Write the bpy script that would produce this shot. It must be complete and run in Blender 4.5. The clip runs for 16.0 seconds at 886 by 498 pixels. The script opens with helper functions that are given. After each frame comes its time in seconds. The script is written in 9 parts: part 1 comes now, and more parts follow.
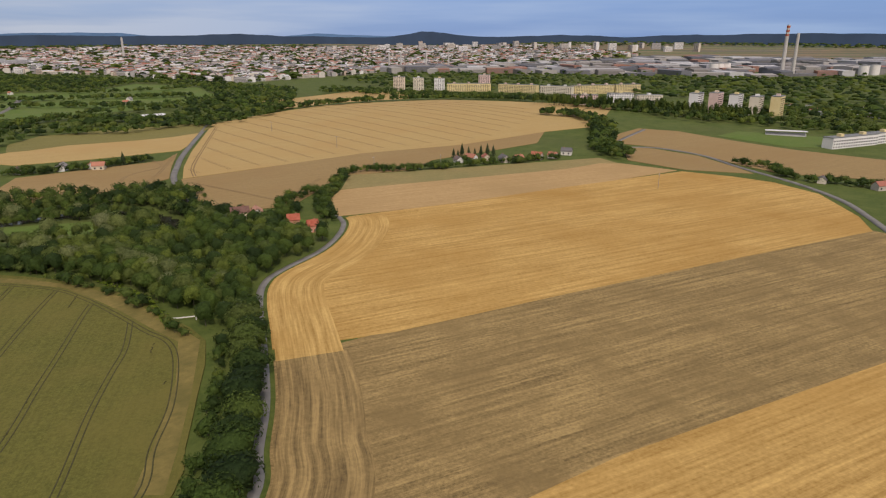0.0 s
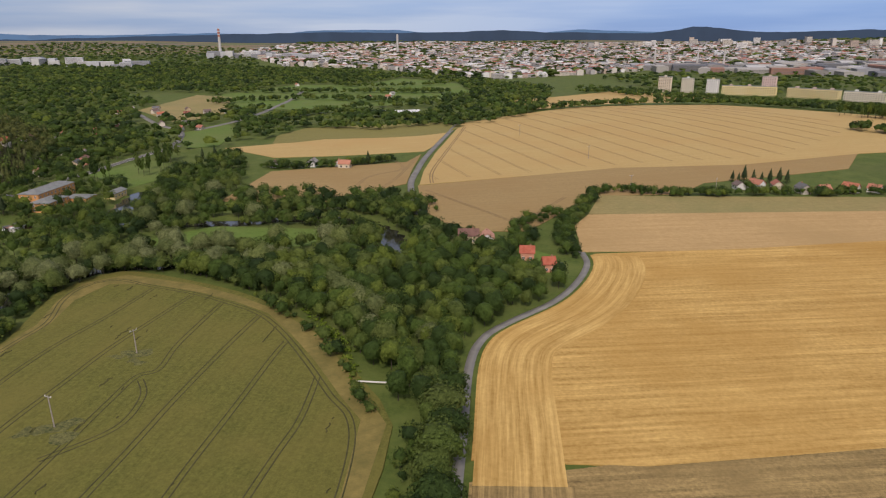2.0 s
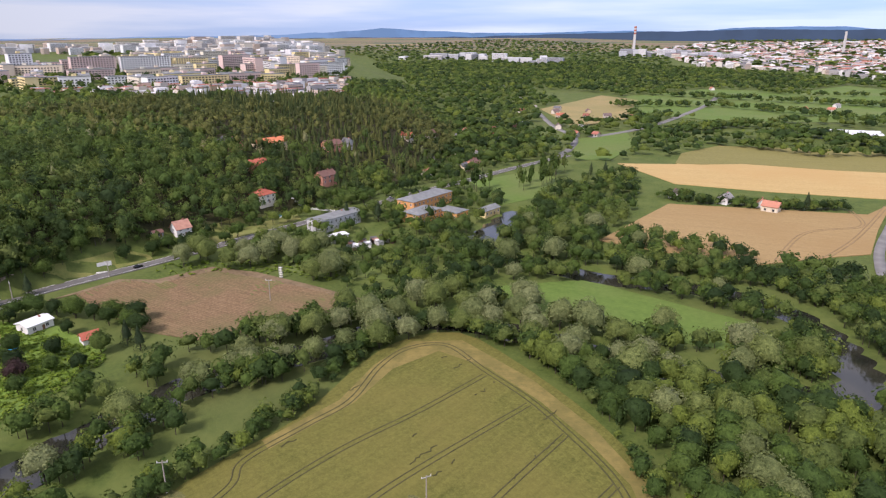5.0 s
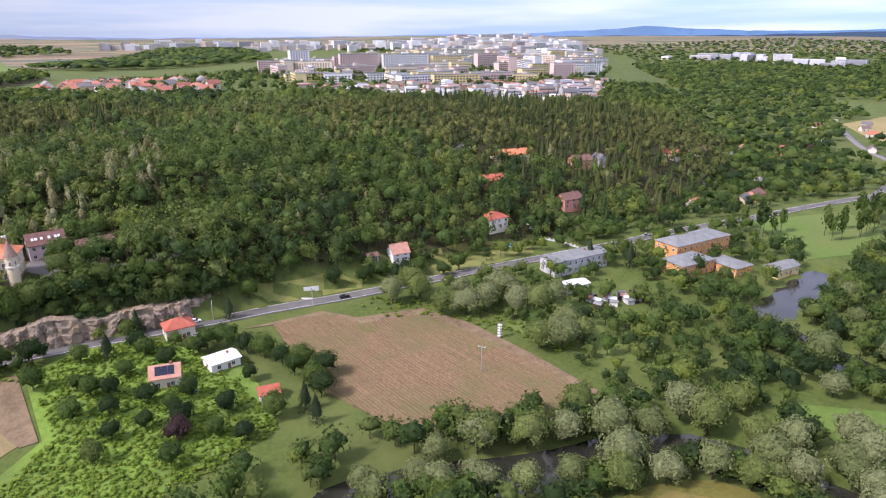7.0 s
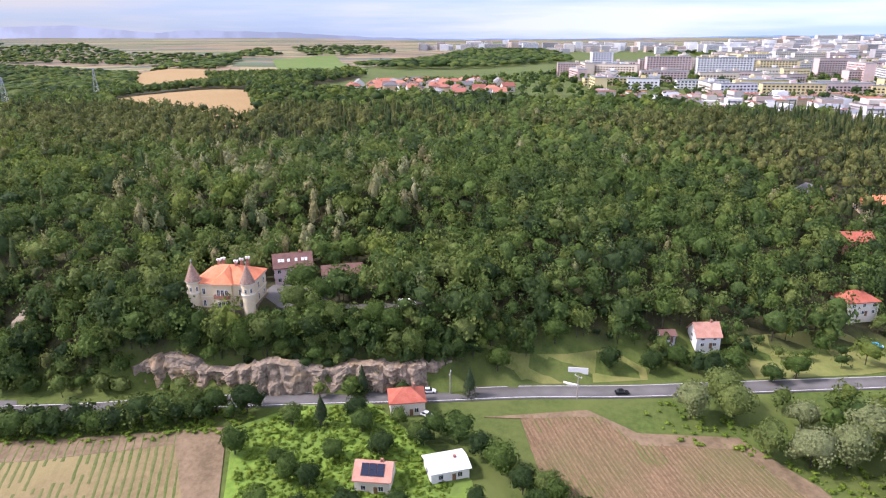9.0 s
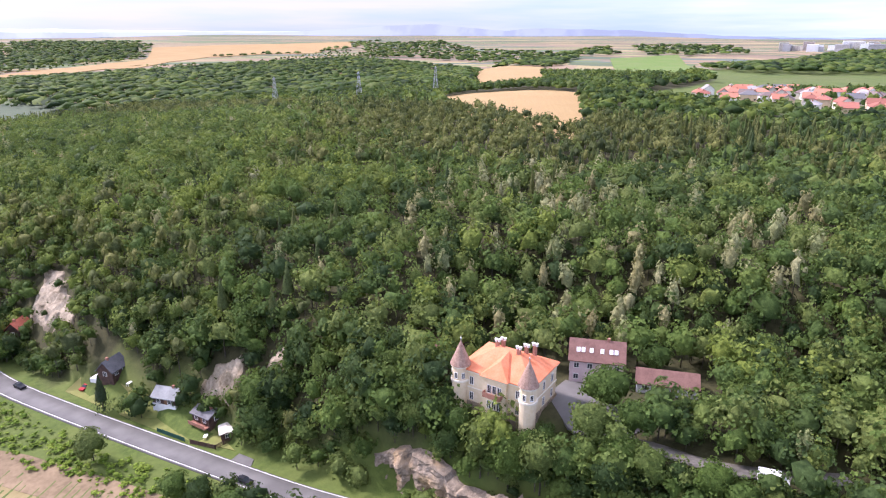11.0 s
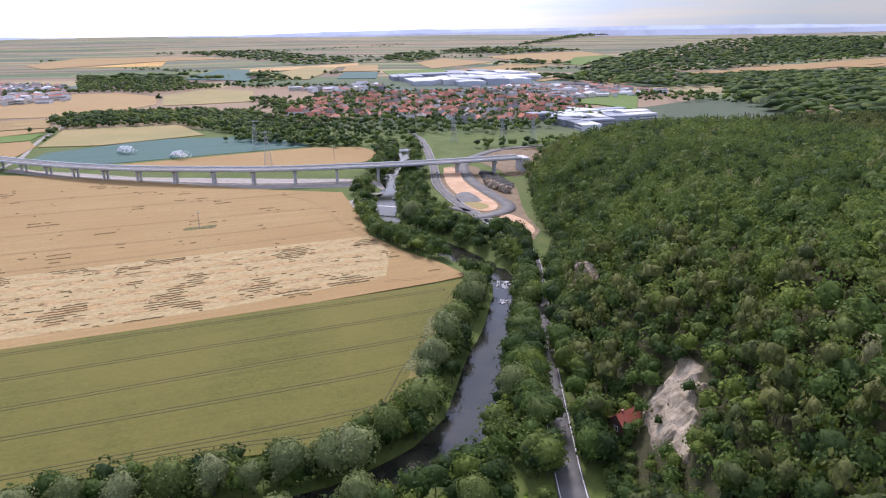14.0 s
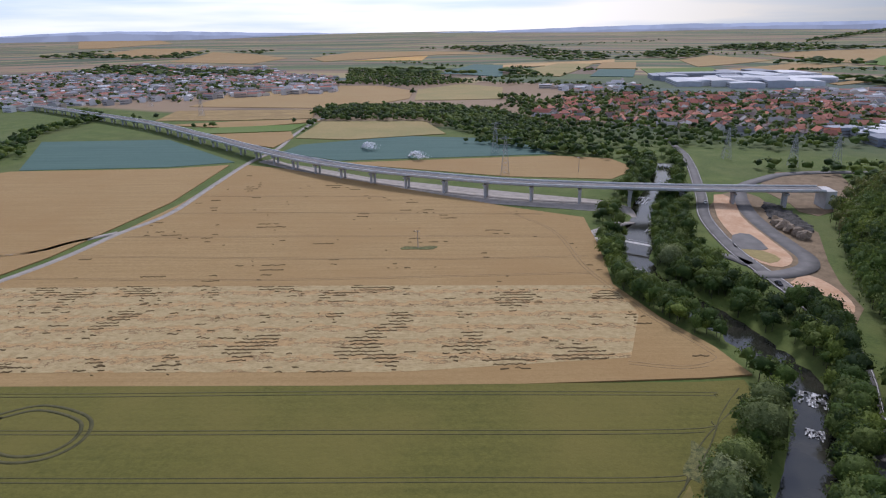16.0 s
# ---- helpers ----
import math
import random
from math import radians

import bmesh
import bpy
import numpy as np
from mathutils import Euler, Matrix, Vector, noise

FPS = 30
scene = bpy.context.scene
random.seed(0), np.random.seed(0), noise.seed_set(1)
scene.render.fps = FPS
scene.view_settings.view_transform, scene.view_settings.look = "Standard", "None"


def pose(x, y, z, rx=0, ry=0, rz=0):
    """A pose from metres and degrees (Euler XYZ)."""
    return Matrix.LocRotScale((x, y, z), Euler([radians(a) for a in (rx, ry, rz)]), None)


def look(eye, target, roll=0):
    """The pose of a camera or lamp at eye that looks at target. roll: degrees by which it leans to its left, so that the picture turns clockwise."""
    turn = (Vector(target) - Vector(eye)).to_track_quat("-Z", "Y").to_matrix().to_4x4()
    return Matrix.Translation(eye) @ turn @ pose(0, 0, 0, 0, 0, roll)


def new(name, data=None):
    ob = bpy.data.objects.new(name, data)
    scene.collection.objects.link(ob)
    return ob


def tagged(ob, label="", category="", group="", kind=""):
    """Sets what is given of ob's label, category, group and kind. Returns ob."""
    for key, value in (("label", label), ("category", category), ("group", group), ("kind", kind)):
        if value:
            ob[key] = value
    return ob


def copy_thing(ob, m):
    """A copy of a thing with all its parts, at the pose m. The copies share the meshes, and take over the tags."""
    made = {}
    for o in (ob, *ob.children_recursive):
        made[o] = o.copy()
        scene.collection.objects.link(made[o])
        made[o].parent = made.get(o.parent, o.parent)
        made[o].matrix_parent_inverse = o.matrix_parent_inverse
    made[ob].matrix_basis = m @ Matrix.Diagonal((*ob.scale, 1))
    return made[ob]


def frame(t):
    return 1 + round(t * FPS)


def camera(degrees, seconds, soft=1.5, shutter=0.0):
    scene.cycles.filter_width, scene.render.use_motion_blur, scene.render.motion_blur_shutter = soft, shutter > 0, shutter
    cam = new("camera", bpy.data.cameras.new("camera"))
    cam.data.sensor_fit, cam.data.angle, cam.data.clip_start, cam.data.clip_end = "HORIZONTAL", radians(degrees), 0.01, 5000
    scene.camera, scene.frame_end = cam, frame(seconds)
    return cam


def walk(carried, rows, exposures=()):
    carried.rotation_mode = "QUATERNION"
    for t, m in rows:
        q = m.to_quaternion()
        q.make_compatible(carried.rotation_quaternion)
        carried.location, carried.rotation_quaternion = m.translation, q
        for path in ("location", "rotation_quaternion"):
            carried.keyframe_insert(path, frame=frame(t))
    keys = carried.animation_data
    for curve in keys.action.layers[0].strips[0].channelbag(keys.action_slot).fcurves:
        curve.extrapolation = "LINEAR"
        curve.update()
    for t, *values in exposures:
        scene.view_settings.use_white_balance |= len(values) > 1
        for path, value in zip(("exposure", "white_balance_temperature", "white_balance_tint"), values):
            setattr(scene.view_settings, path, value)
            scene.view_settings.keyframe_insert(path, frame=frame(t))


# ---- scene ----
from mathutils import geometry

cam = camera(68.7, 16.0, soft=1.2)
METRES, EYE, TILT, LEAN, TURN = 585.0, 107.5, -17.8, 0.0, 0.0
ROWS = [
    (0.0, 0.0, 0.0, 0.0, 0.0, -0.0, -0.0),
    (0.5, -0.0015, 0.0315, 0.0102, 3.9, -0.11, -1.18),
    (1.0, -0.006, 0.0622, 0.0204, 9.11, -0.36, -2.8),
    (1.5, -0.0135, 0.0921, 0.0304, 15.05, -0.85, -4.66),
    (2.0, -0.0249, 0.1211, 0.0399, 20.84, -1.5, -6.42),
    (2.5, -0.0389, 0.1484, 0.0489, 26.72, -2.28, -8.11),
    (3.0, -0.0558, 0.174, 0.0575, 32.28, -3.18, -9.6),
    (3.5, -0.0752, 0.1982, 0.0651, 37.81, -4.18, -10.99),
    (4.0, -0.0973, 0.2208, 0.0721, 43.16, -5.28, -12.26),
    (6.5, -0.2333, 0.2968, 0.0965, 71.1, -12.72, -16.89),
    (7.0, -0.2641, 0.3046, 0.0986, 76.44, -14.28, -17.29),
    (7.5, -0.2951, 0.3094, 0.0997, 82.58, -16.06, -17.61),
    (8.0, -0.3261, 0.3112, 0.0998, 89.09, -17.99, -17.73),
    (8.5, -0.3571, 0.3097, 0.0987, 96.02, -20.1, -17.64),
    (11.0, -0.4963, 0.2509, 0.08, 131.7, -30.16, -13.54),
    (11.5, -0.5176, 0.2298, 0.0732, 140.84, -32.24, -11.45),
    (12.0, -0.5346, 0.2059, 0.0655, 151.6, -34.21, -8.52),
    (12.5, -0.5465, 0.1817, 0.0574, 161.16, -35.44, -5.6),
    (13.0, -0.5538, 0.1542, 0.0485, 171.12, -36.17, -2.36),
    (13.5, -0.5562, 0.1257, 0.0391, 179.84, -36.35, 0.57),
    (14.0, -0.554, 0.0966, 0.0292, 186.72, -36.16, 2.84),
    (14.5, -0.5486, 0.0678, 0.0195, 192.62, -35.83, 4.75),
    (15.0, -0.5403, 0.0392, 0.0105, 197.58, -35.47, 6.38),
    (15.5, -0.5293, 0.0116, 0.0017, 202.28, -35.0, 7.82),
    (16.0, -0.5152, -0.0149, -0.0067, 207.2, -34.39, 9.21),
]
EXPOSURES = [(0.0, -0.32, 6700, 22), (2.0, -0.2, 6500, 22), (3.0, -0.06, 6300, 24), (4.0, 0.22, 6200, 26), (6.5, 0.8, 5800, 31), (8.5, 0.97, 5750, 31), (11.0, 1.4, 5650, 34), (12.5, 1.2, 5600, 33), (14.5, 0.4, 5500, 28), (16.0, -0.14, 5450, 25)]
walk(cam, [(t, pose(0, 0, EYE, TILT, LEAN, TURN) @ pose(METRES * x, METRES * y, METRES * z, 90 + pitch, roll, yaw)) for t, x, y, z, yaw, pitch, roll in ROWS], EXPOSURES)

# ---- sky and sun: a low evening sun behind thin cloud, to the south ----
SUN_YAW, SUN_UP = 195.0, 46.0
toward = Vector((-math.sin(radians(SUN_YAW)) * math.cos(radians(SUN_UP)), math.cos(radians(SUN_YAW)) * math.cos(radians(SUN_UP)), math.sin(radians(SUN_UP))))
sun = new("sun", bpy.data.lights.new("sun", "SUN"))
sun.data.energy, sun.data.angle, sun.data.color = 3.0, radians(9), (1.0, 0.91, 0.77)
sun.matrix_world = look(toward * 3000, (0, 0, 0))


def make_world():
    world = bpy.data.worlds.new("evening_sky")
    world.use_nodes = True
    scene.world = world
    nt = world.node_tree
    nt.nodes.clear()
    out, bg = nt.nodes.new("ShaderNodeOutputWorld"), nt.nodes.new("ShaderNodeBackground")
    sky = nt.nodes.new("ShaderNodeTexSky")
    sky.sky_type, sky.sun_disc = "NISHITA", False
    sky.sun_elevation, sky.sun_rotation = radians(SUN_UP), math.atan2(toward.x, toward.y)
    sky.air_density, sky.dust_density, sky.ozone_density = 1.0, 1.2, 1.5
    co = nt.nodes.new("ShaderNodeTexCoord")
    stretch = nt.nodes.new("ShaderNodeMapping")
    stretch.inputs["Scale"].default_value = (1.6, 1.6, 20.0)
    cloud = nt.nodes.new("ShaderNodeTexNoise")
    cloud.inputs["Scale"].default_value, cloud.inputs["Detail"].default_value, cloud.inputs["Roughness"].default_value = 1.7, 6.0, 0.5
    thick = nt.nodes.new("ShaderNodeMapRange")
    for key, value in (("From Min", 0.36), ("From Max", 0.62), ("To Min", 0.78), ("To Max", 0.95)):
        thick.inputs[key].default_value = value
    mix = nt.nodes.new("ShaderNodeMix")
    mix.data_type = "RGBA"
    blue = nt.nodes.new("ShaderNodeMix")
    blue.data_type, blue.blend_type = "RGBA", "MULTIPLY"
    blue.inputs["Factor"].default_value = 1.0
    blue.inputs["B"].default_value = (0.72, 0.95, 1.35, 1)
    # thin cloud: its colour goes by the compass, bluest to the north, warm and bright round the sun
    swing = nt.nodes.new("ShaderNodeMapping")
    swing.inputs["Rotation"].default_value = (0, 0, radians(-105))
    nt.links.new(co.outputs["Generated"], swing.inputs["Vector"])
    split = nt.nodes.new("ShaderNodeSeparateXYZ")
    nt.links.new(swing.outputs["Vector"], split.inputs[0])
    bearing = nt.nodes.new("ShaderNodeMath")
    bearing.operation = "ARCTAN2"
    flip = nt.nodes.new("ShaderNodeMath")
    flip.operation = "MULTIPLY"
    flip.inputs[1].default_value = -1.0
    nt.links.new(split.outputs["X"], flip.inputs[0])
    nt.links.new(flip.outputs[0], bearing.inputs[0])
    nt.links.new(split.outputs["Y"], bearing.inputs[1])
    near = nt.nodes.new("ShaderNodeMapRange")
    for key, value in (("From Min", -math.pi), ("From Max", math.pi), ("To Min", 0.0), ("To Max", 1.0)):
        near.inputs[key].default_value = value
    nt.links.new(bearing.outputs[0], near.inputs["Value"])
    veil = nt.nodes.new("ShaderNodeValToRGB")
    by_turn = [(-75, (0.40, 0.46, 0.53)), (-33, (0.24, 0.39, 0.62)), (0, (0.27, 0.41, 0.63)), (30, (0.39, 0.49, 0.60)), (76, (0.35, 0.40, 0.44)), (100, (0.29, 0.325, 0.335)), (131, (0.245, 0.255, 0.24)), (160, (0.29, 0.27, 0.20)), (173, (0.40, 0.37, 0.285)), (190, (0.74, 0.71, 0.57)), (207, (1.0, 0.95, 0.80)), (225, (0.94, 0.92, 0.82)), (241, (0.82, 0.84, 0.82)), (285, (0.40, 0.46, 0.53))]
    stops = [((turn + 75) / 360, tone) for turn, tone in by_turn]
    while len(veil.color_ramp.elements) < len(stops):
        veil.color_ramp.elements.new(0.5)
    for i, (place, tone) in enumerate(stops):
        veil.color_ramp.elements[i].position = place
        veil.color_ramp.elements[i].color = (*tone, 1)
    nt.links.new(near.outputs["Result"], veil.inputs["Fac"])
    # the zenith of a clouded sky is brighter than its horizon
    high = nt.nodes.new("ShaderNodeSeparateXYZ")
    nt.links.new(co.outputs["Generated"], high.inputs[0])
    lift = nt.nodes.new("ShaderNodeMapRange")
    lift.clamp = True
    for key, value in (("From Min", 0.12), ("From Max", 0.9), ("To Min", 10.0), ("To Max", 12.5)):
        lift.inputs[key].default_value = value
    nt.links.new(high.outputs["Z"], lift.inputs["Value"])
    bright = nt.nodes.new("ShaderNodeVectorMath")
    bright.operation = "SCALE"
    streaks = nt.nodes.new("ShaderNodeMix")
    streaks.data_type = "RGBA"
    streaks.inputs["A"].default_value = (0.74, 0.84, 0.98, 1)
    streaks.inputs["B"].default_value = (1.16, 1.12, 1.06, 1)
    shaded = nt.nodes.new("ShaderNodeMix")
    shaded.data_type, shaded.blend_type = "RGBA", "MULTIPLY"
    shaded.inputs["Factor"].default_value = 1.0
    band = nt.nodes.new("ShaderNodeMapRange")
    for key, value in (("From Min", 0.38), ("From Max", 0.62), ("To Min", 0.0), ("To Max", 1.0)):
        band.inputs[key].default_value = value
    nt.links.new(cloud.outputs["Fac"], band.inputs["Value"])
    nt.links.new(band.outputs["Result"], streaks.inputs["Factor"])
    nt.links.new(veil.outputs["Color"], shaded.inputs["A"])
    nt.links.new(streaks.outputs["Result"], shaded.inputs["B"])
    # higher up the cloud is an even, faintly warm grey
    dome = nt.nodes.new("ShaderNodeMix")
    dome.data_type = "RGBA"
    dome.inputs["B"].default_value = (0.42, 0.43, 0.425, 1)
    climb = nt.nodes.new("ShaderNodeMapRange")
    for key, value in (("From Min", 0.12), ("From Max", 0.45), ("To Min", 0.0), ("To Max", 1.0)):
        climb.inputs[key].default_value = value
    nt.links.new(high.outputs["Z"], climb.inputs["Value"])
    nt.links.new(climb.outputs["Result"], dome.inputs["Factor"])
    nt.links.new(shaded.outputs["Result"], dome.inputs["A"])
    nt.links.new(dome.outputs["Result"], bright.inputs[0])
    nt.links.new(lift.outputs["Result"], bright.inputs["Scale"])
    nt.links.new(bright.outputs[0], mix.inputs["B"])
    nt.links.new(co.outputs["Generated"], stretch.inputs["Vector"])
    nt.links.new(stretch.outputs["Vector"], cloud.inputs["Vector"])
    nt.links.new(cloud.outputs["Fac"], thick.inputs["Value"])
    nt.links.new(thick.outputs["Result"], mix.inputs["Factor"])
    nt.links.new(sky.outputs["Color"], blue.inputs["A"])
    nt.links.new(blue.outputs["Result"], mix.inputs["A"])
    nt.links.new(mix.outputs["Result"], bg.inputs["Color"])
    bg.inputs["Strength"].default_value = 0.125
    nt.links.new(bg.outputs[0], out.inputs[0])


make_world()


# ---- materials ----
class Mat:
    """A node material with a Principled surface, and short ways to add nodes."""

    def __init__(self, name, rough=0.9, metal=0.0):
        self.m = bpy.data.materials.new(name)
        self.m.use_nodes = True
        self.t = self.m.node_tree
        self.bsdf = self.t.nodes["Principled BSDF"]
        self.bsdf.inputs["Roughness"].default_value = rough
        self.bsdf.inputs["Metallic"].default_value = metal
        self.bsdf.inputs["Specular IOR Level"].default_value = 0.25
        self.geo = self.t.nodes.new("ShaderNodeNewGeometry")

    def node(self, kind, **sockets):
        n = self.t.nodes.new(kind)
        for key, value in sockets.items():
            self.put(n.inputs[key.replace("_", " ")], value)
        return n

    def put(self, socket, value):
        if isinstance(value, bpy.types.NodeSocket):
            self.t.links.new(value, socket)
        else:
            socket.default_value = value

    def noise(self, scale, detail=3.0, rough=0.55, vector=None):
        n = self.node("ShaderNodeTexNoise", Scale=scale, Detail=detail, Roughness=rough)
        self.t.links.new(vector or self.geo.outputs["Position"], n.inputs["Vector"])
        return n.outputs["Fac"]

    def ramp(self, fac, low, high, a=0.0, b=1.0):
        n = self.node("ShaderNodeMapRange")
        self.put(n.inputs["Value"], fac)
        for key, v in (("From Min", low), ("From Max", high), ("To Min", a), ("To Max", b)):
            n.inputs[key].default_value = v
        return n.outputs["Result"]

    def math(self, op, a, b):
        n = self.node("ShaderNodeMath")
        n.operation = op
        self.put(n.inputs[0], a)
        self.put(n.inputs[1], b)
        return n.outputs[0]

    def mix(self, fac, a, b, how="MIX"):
        n = self.node("ShaderNodeMix")
        n.data_type, n.blend_type = "RGBA", how
        for key, v in (("Factor", fac), ("A", a), ("B", b)):
            self.put(n.inputs[key], v if isinstance(v, bpy.types.NodeSocket) or key == "Factor" else (*v, 1.0))
        return n.outputs["Result"]

    def turned(self, degrees, sx=1.0, sy=1.0):
        n = self.node("ShaderNodeMapping")
        self.t.links.new(self.geo.outputs["Position"], n.inputs["Vector"])
        n.vector_type = "TEXTURE"
        n.inputs["Rotation"].default_value = (0, 0, radians(degrees))
        n.inputs["Scale"].default_value = (1 / sx, 1 / sy, 1)
        return n.outputs["Vector"]

    def base(self, colour):
        self.put(self.bsdf.inputs["Base Color"], colour if isinstance(colour, bpy.types.NodeSocket) else (*colour, 1.0))
        return self

    def bump(self, height, strength=0.5, distance=0.2):
        n = self.node("ShaderNodeBump", Strength=strength, Distance=distance)
        self.t.links.new(height, n.inputs["Height"])
        self.t.links.new(n.outputs["Normal"], self.bsdf.inputs["Normal"])
        return self


def plain(name, a, b, scale=0.4, rough=0.9, fine=6.0, bump=0.3, metal=0.0):
    """Two tones blended by coarse and fine noise."""
    k = Mat(name, rough, metal)
    big, small = k.noise(scale), k.noise(scale * fine, 5.0)
    both = k.math("ADD", k.math("MULTIPLY", big, 0.6), k.math("MULTIPLY", small, 0.4))
    k.base(k.mix(k.ramp(both, 0.36, 0.64), a, b))
    if bump:
        k.bump(small, bump)
    return k.m


def crop(name, a, b, turn, row=3.0, streak=0.5, c=None, patch=0.012, fine=0.35):
    """A sown or mown field: drill rows along one direction, streaks along them and wide patches."""
    k = Mat(name, 0.95)
    rows = k.noise(1.0 / row, 2.0, 0.6, k.turned(turn, 0.03, 1.0))
    thin = k.noise(2.6 / row, 3.0, 0.7, k.turned(turn, 0.05, 1.0))
    wide = k.noise(patch, 4.0, 0.6)
    grain = k.noise(fine, 5.0, 0.75)
    lines = k.math("ADD", k.math("MULTIPLY", k.ramp(rows, 0.36, 0.64), 0.55), k.math("MULTIPLY", k.ramp(thin, 0.36, 0.64), 0.45))
    f = k.math("ADD", k.math("MULTIPLY", lines, streak), k.math("MULTIPLY", k.ramp(grain, 0.34, 0.66), 1 - streak))
    col = k.mix(f, a, b)
    if c:
        col = k.mix(k.ramp(wide, 0.42, 0.66, 0.0, 0.75), col, c)
    k.base(col).bump(grain, 0.6, 0.3)
    return k.m


def rock_material():
    """Sandstone: pale tan with yellow stains, dark damp streaks and lichen."""
    k = Mat("sandstone", 0.95)
    big, small = k.noise(0.16, 4.0, 0.6), k.noise(1.1, 6.0, 0.7)
    streak = k.noise(0.5, 4.0, 0.6, k.turned(0, 1.0, 1.0))
    col = k.mix(k.ramp(small, 0.32, 0.68), (0.15, 0.12, 0.085), (0.34, 0.275, 0.20))
    col = k.mix(k.ramp(big, 0.52, 0.68, 0.0, 0.7), col, (0.36, 0.25, 0.13))
    col = k.mix(k.ramp(streak, 0.56, 0.7, 0.0, 0.75), col, (0.07, 0.062, 0.05))
    k.base(col).bump(small, 0.8, 0.4)
    return k.m


def lodged_material():
    """Wheat laid flat by rain: pale ragged bands along the rows, with dark torn edges between."""
    k = Mat("lodged_wheat", 0.95)
    flow = k.turned(28, 1.0, 1.0)
    sep = k.node("ShaderNodeSeparateXYZ")
    k.t.links.new(flow, sep.inputs[0])
    wob = k.noise(0.11, 5.0, 0.7)
    v = k.math("ADD", k.math("MULTIPLY", sep.outputs["Y"], 0.085), k.math("MULTIPLY", wob, 1.5))
    saw = k.math("FRACT", v, 0.0)
    grain = k.noise(0.35, 5.0, 0.7)
    straw = k.mix(k.ramp(grain, 0.3, 0.7), (0.27, 0.205, 0.092), (0.41, 0.325, 0.165))
    stand = k.mix(k.ramp(grain, 0.3, 0.7), (0.30, 0.20, 0.085), (0.41, 0.285, 0.13))
    ragged = k.math("ADD", saw, k.math("MULTIPLY", k.math("SUBTRACT", k.noise(0.2, 5.0, 0.8, k.turned(28, 0.5, 1.2)), 0.5), 2.2))
    col = k.mix(k.ramp(ragged, 0.30, 0.36), stand, straw)
    torn = k.math("MULTIPLY", k.ramp(ragged, 0.20, 0.30), k.ramp(ragged, 0.36, 0.31))
    torn = k.math("MULTIPLY", torn, k.ramp(k.noise(0.22, 4.0, 0.7), 0.40, 0.48))
    k.base(k.mix(torn, col, (0.13, 0.085, 0.04))).bump(ragged, 0.7, 0.5)
    return k.m


def foliage(name, tones, own=False, glow=0.32):
    """Leaves: light and dark leaf clumps, a tone for each tree out of several, and shade painted between tufts."""
    k = Mat(name, 0.7)
    if own:
        tree = k.node("ShaderNodeObjectInfo").outputs["Random"]
    else:
        n = k.node("ShaderNodeAttribute")
        n.attribute_name = "tint"
        tree = n.outputs["Fac"]
    n = k.node("ShaderNodeValToRGB")
    while len(n.color_ramp.elements) < len(tones):
        n.color_ramp.elements.new(0.5)
    for i, tone in enumerate(tones):
        n.color_ramp.elements[i].position = i / (len(tones) - 1)
        n.color_ramp.elements[i].color = (*tone, 1)
    stand = k.math("SUBTRACT", k.noise(0.011, 2.0), 0.5)
    k.put(n.inputs["Fac"], k.math("ADD", tree, k.math("MULTIPLY", stand, 1.1)))
    leaf = k.geo.outputs["Random Per Island"]
    tone = n.outputs["Color"]
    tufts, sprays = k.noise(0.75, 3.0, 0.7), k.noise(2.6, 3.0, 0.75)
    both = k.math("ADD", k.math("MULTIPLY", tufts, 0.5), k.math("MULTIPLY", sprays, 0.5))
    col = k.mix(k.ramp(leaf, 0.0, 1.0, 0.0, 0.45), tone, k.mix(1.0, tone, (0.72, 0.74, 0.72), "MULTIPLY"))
    # shade in the hollows and light on the crests go into the colour
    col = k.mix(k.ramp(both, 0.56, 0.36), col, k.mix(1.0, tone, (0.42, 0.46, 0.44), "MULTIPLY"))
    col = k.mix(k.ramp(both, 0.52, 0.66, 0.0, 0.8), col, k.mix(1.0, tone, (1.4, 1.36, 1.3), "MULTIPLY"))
    k.base(col).bump(both, 0.6, 0.5)
    k.bsdf.inputs["Specular IOR Level"].default_value = 0.12
    through_light = k.node("ShaderNodeBsdfTranslucent")
    k.put(through_light.inputs["Color"], k.mix(0.5, col, (0.16, 0.2, 0.04)))
    blend = k.node("ShaderNodeMixShader")
    blend.inputs[0].default_value = glow
    k.t.links.new(k.bsdf.outputs[0], blend.inputs[1])
    k.t.links.new(through_light.outputs[0], blend.inputs[2])
    k.t.links.new(blend.outputs[0], k.t.nodes["Material Output"].inputs["Surface"])
    return k.m


def painted(name, tones, rough=0.85, grime=0.25):
    """House paint or roof tile of several tones, one to each object, with grime."""
    k = Mat(name, rough)
    r = k.node("ShaderNodeObjectInfo").outputs["Random"]
    n = k.node("ShaderNodeValToRGB")
    n.color_ramp.interpolation = "CONSTANT"
    while len(n.color_ramp.elements) < len(tones):
        n.color_ramp.elements.new(0.5)
    for i, tone in enumerate(tones):
        n.color_ramp.elements[i].position = i / len(tones)
        n.color_ramp.elements[i].color = (*tone, 1)
    k.t.links.new(r, n.inputs["Fac"])
    dirt = k.noise(0.5, 5.0, 0.65)
    k.base(k.mix(k.ramp(dirt, 0.4, 0.75, 0.0, grime), n.outputs["Color"], (0.12, 0.1, 0.08)))
    k.bump(k.noise(3.0), 0.15, 0.05)
    return k.m


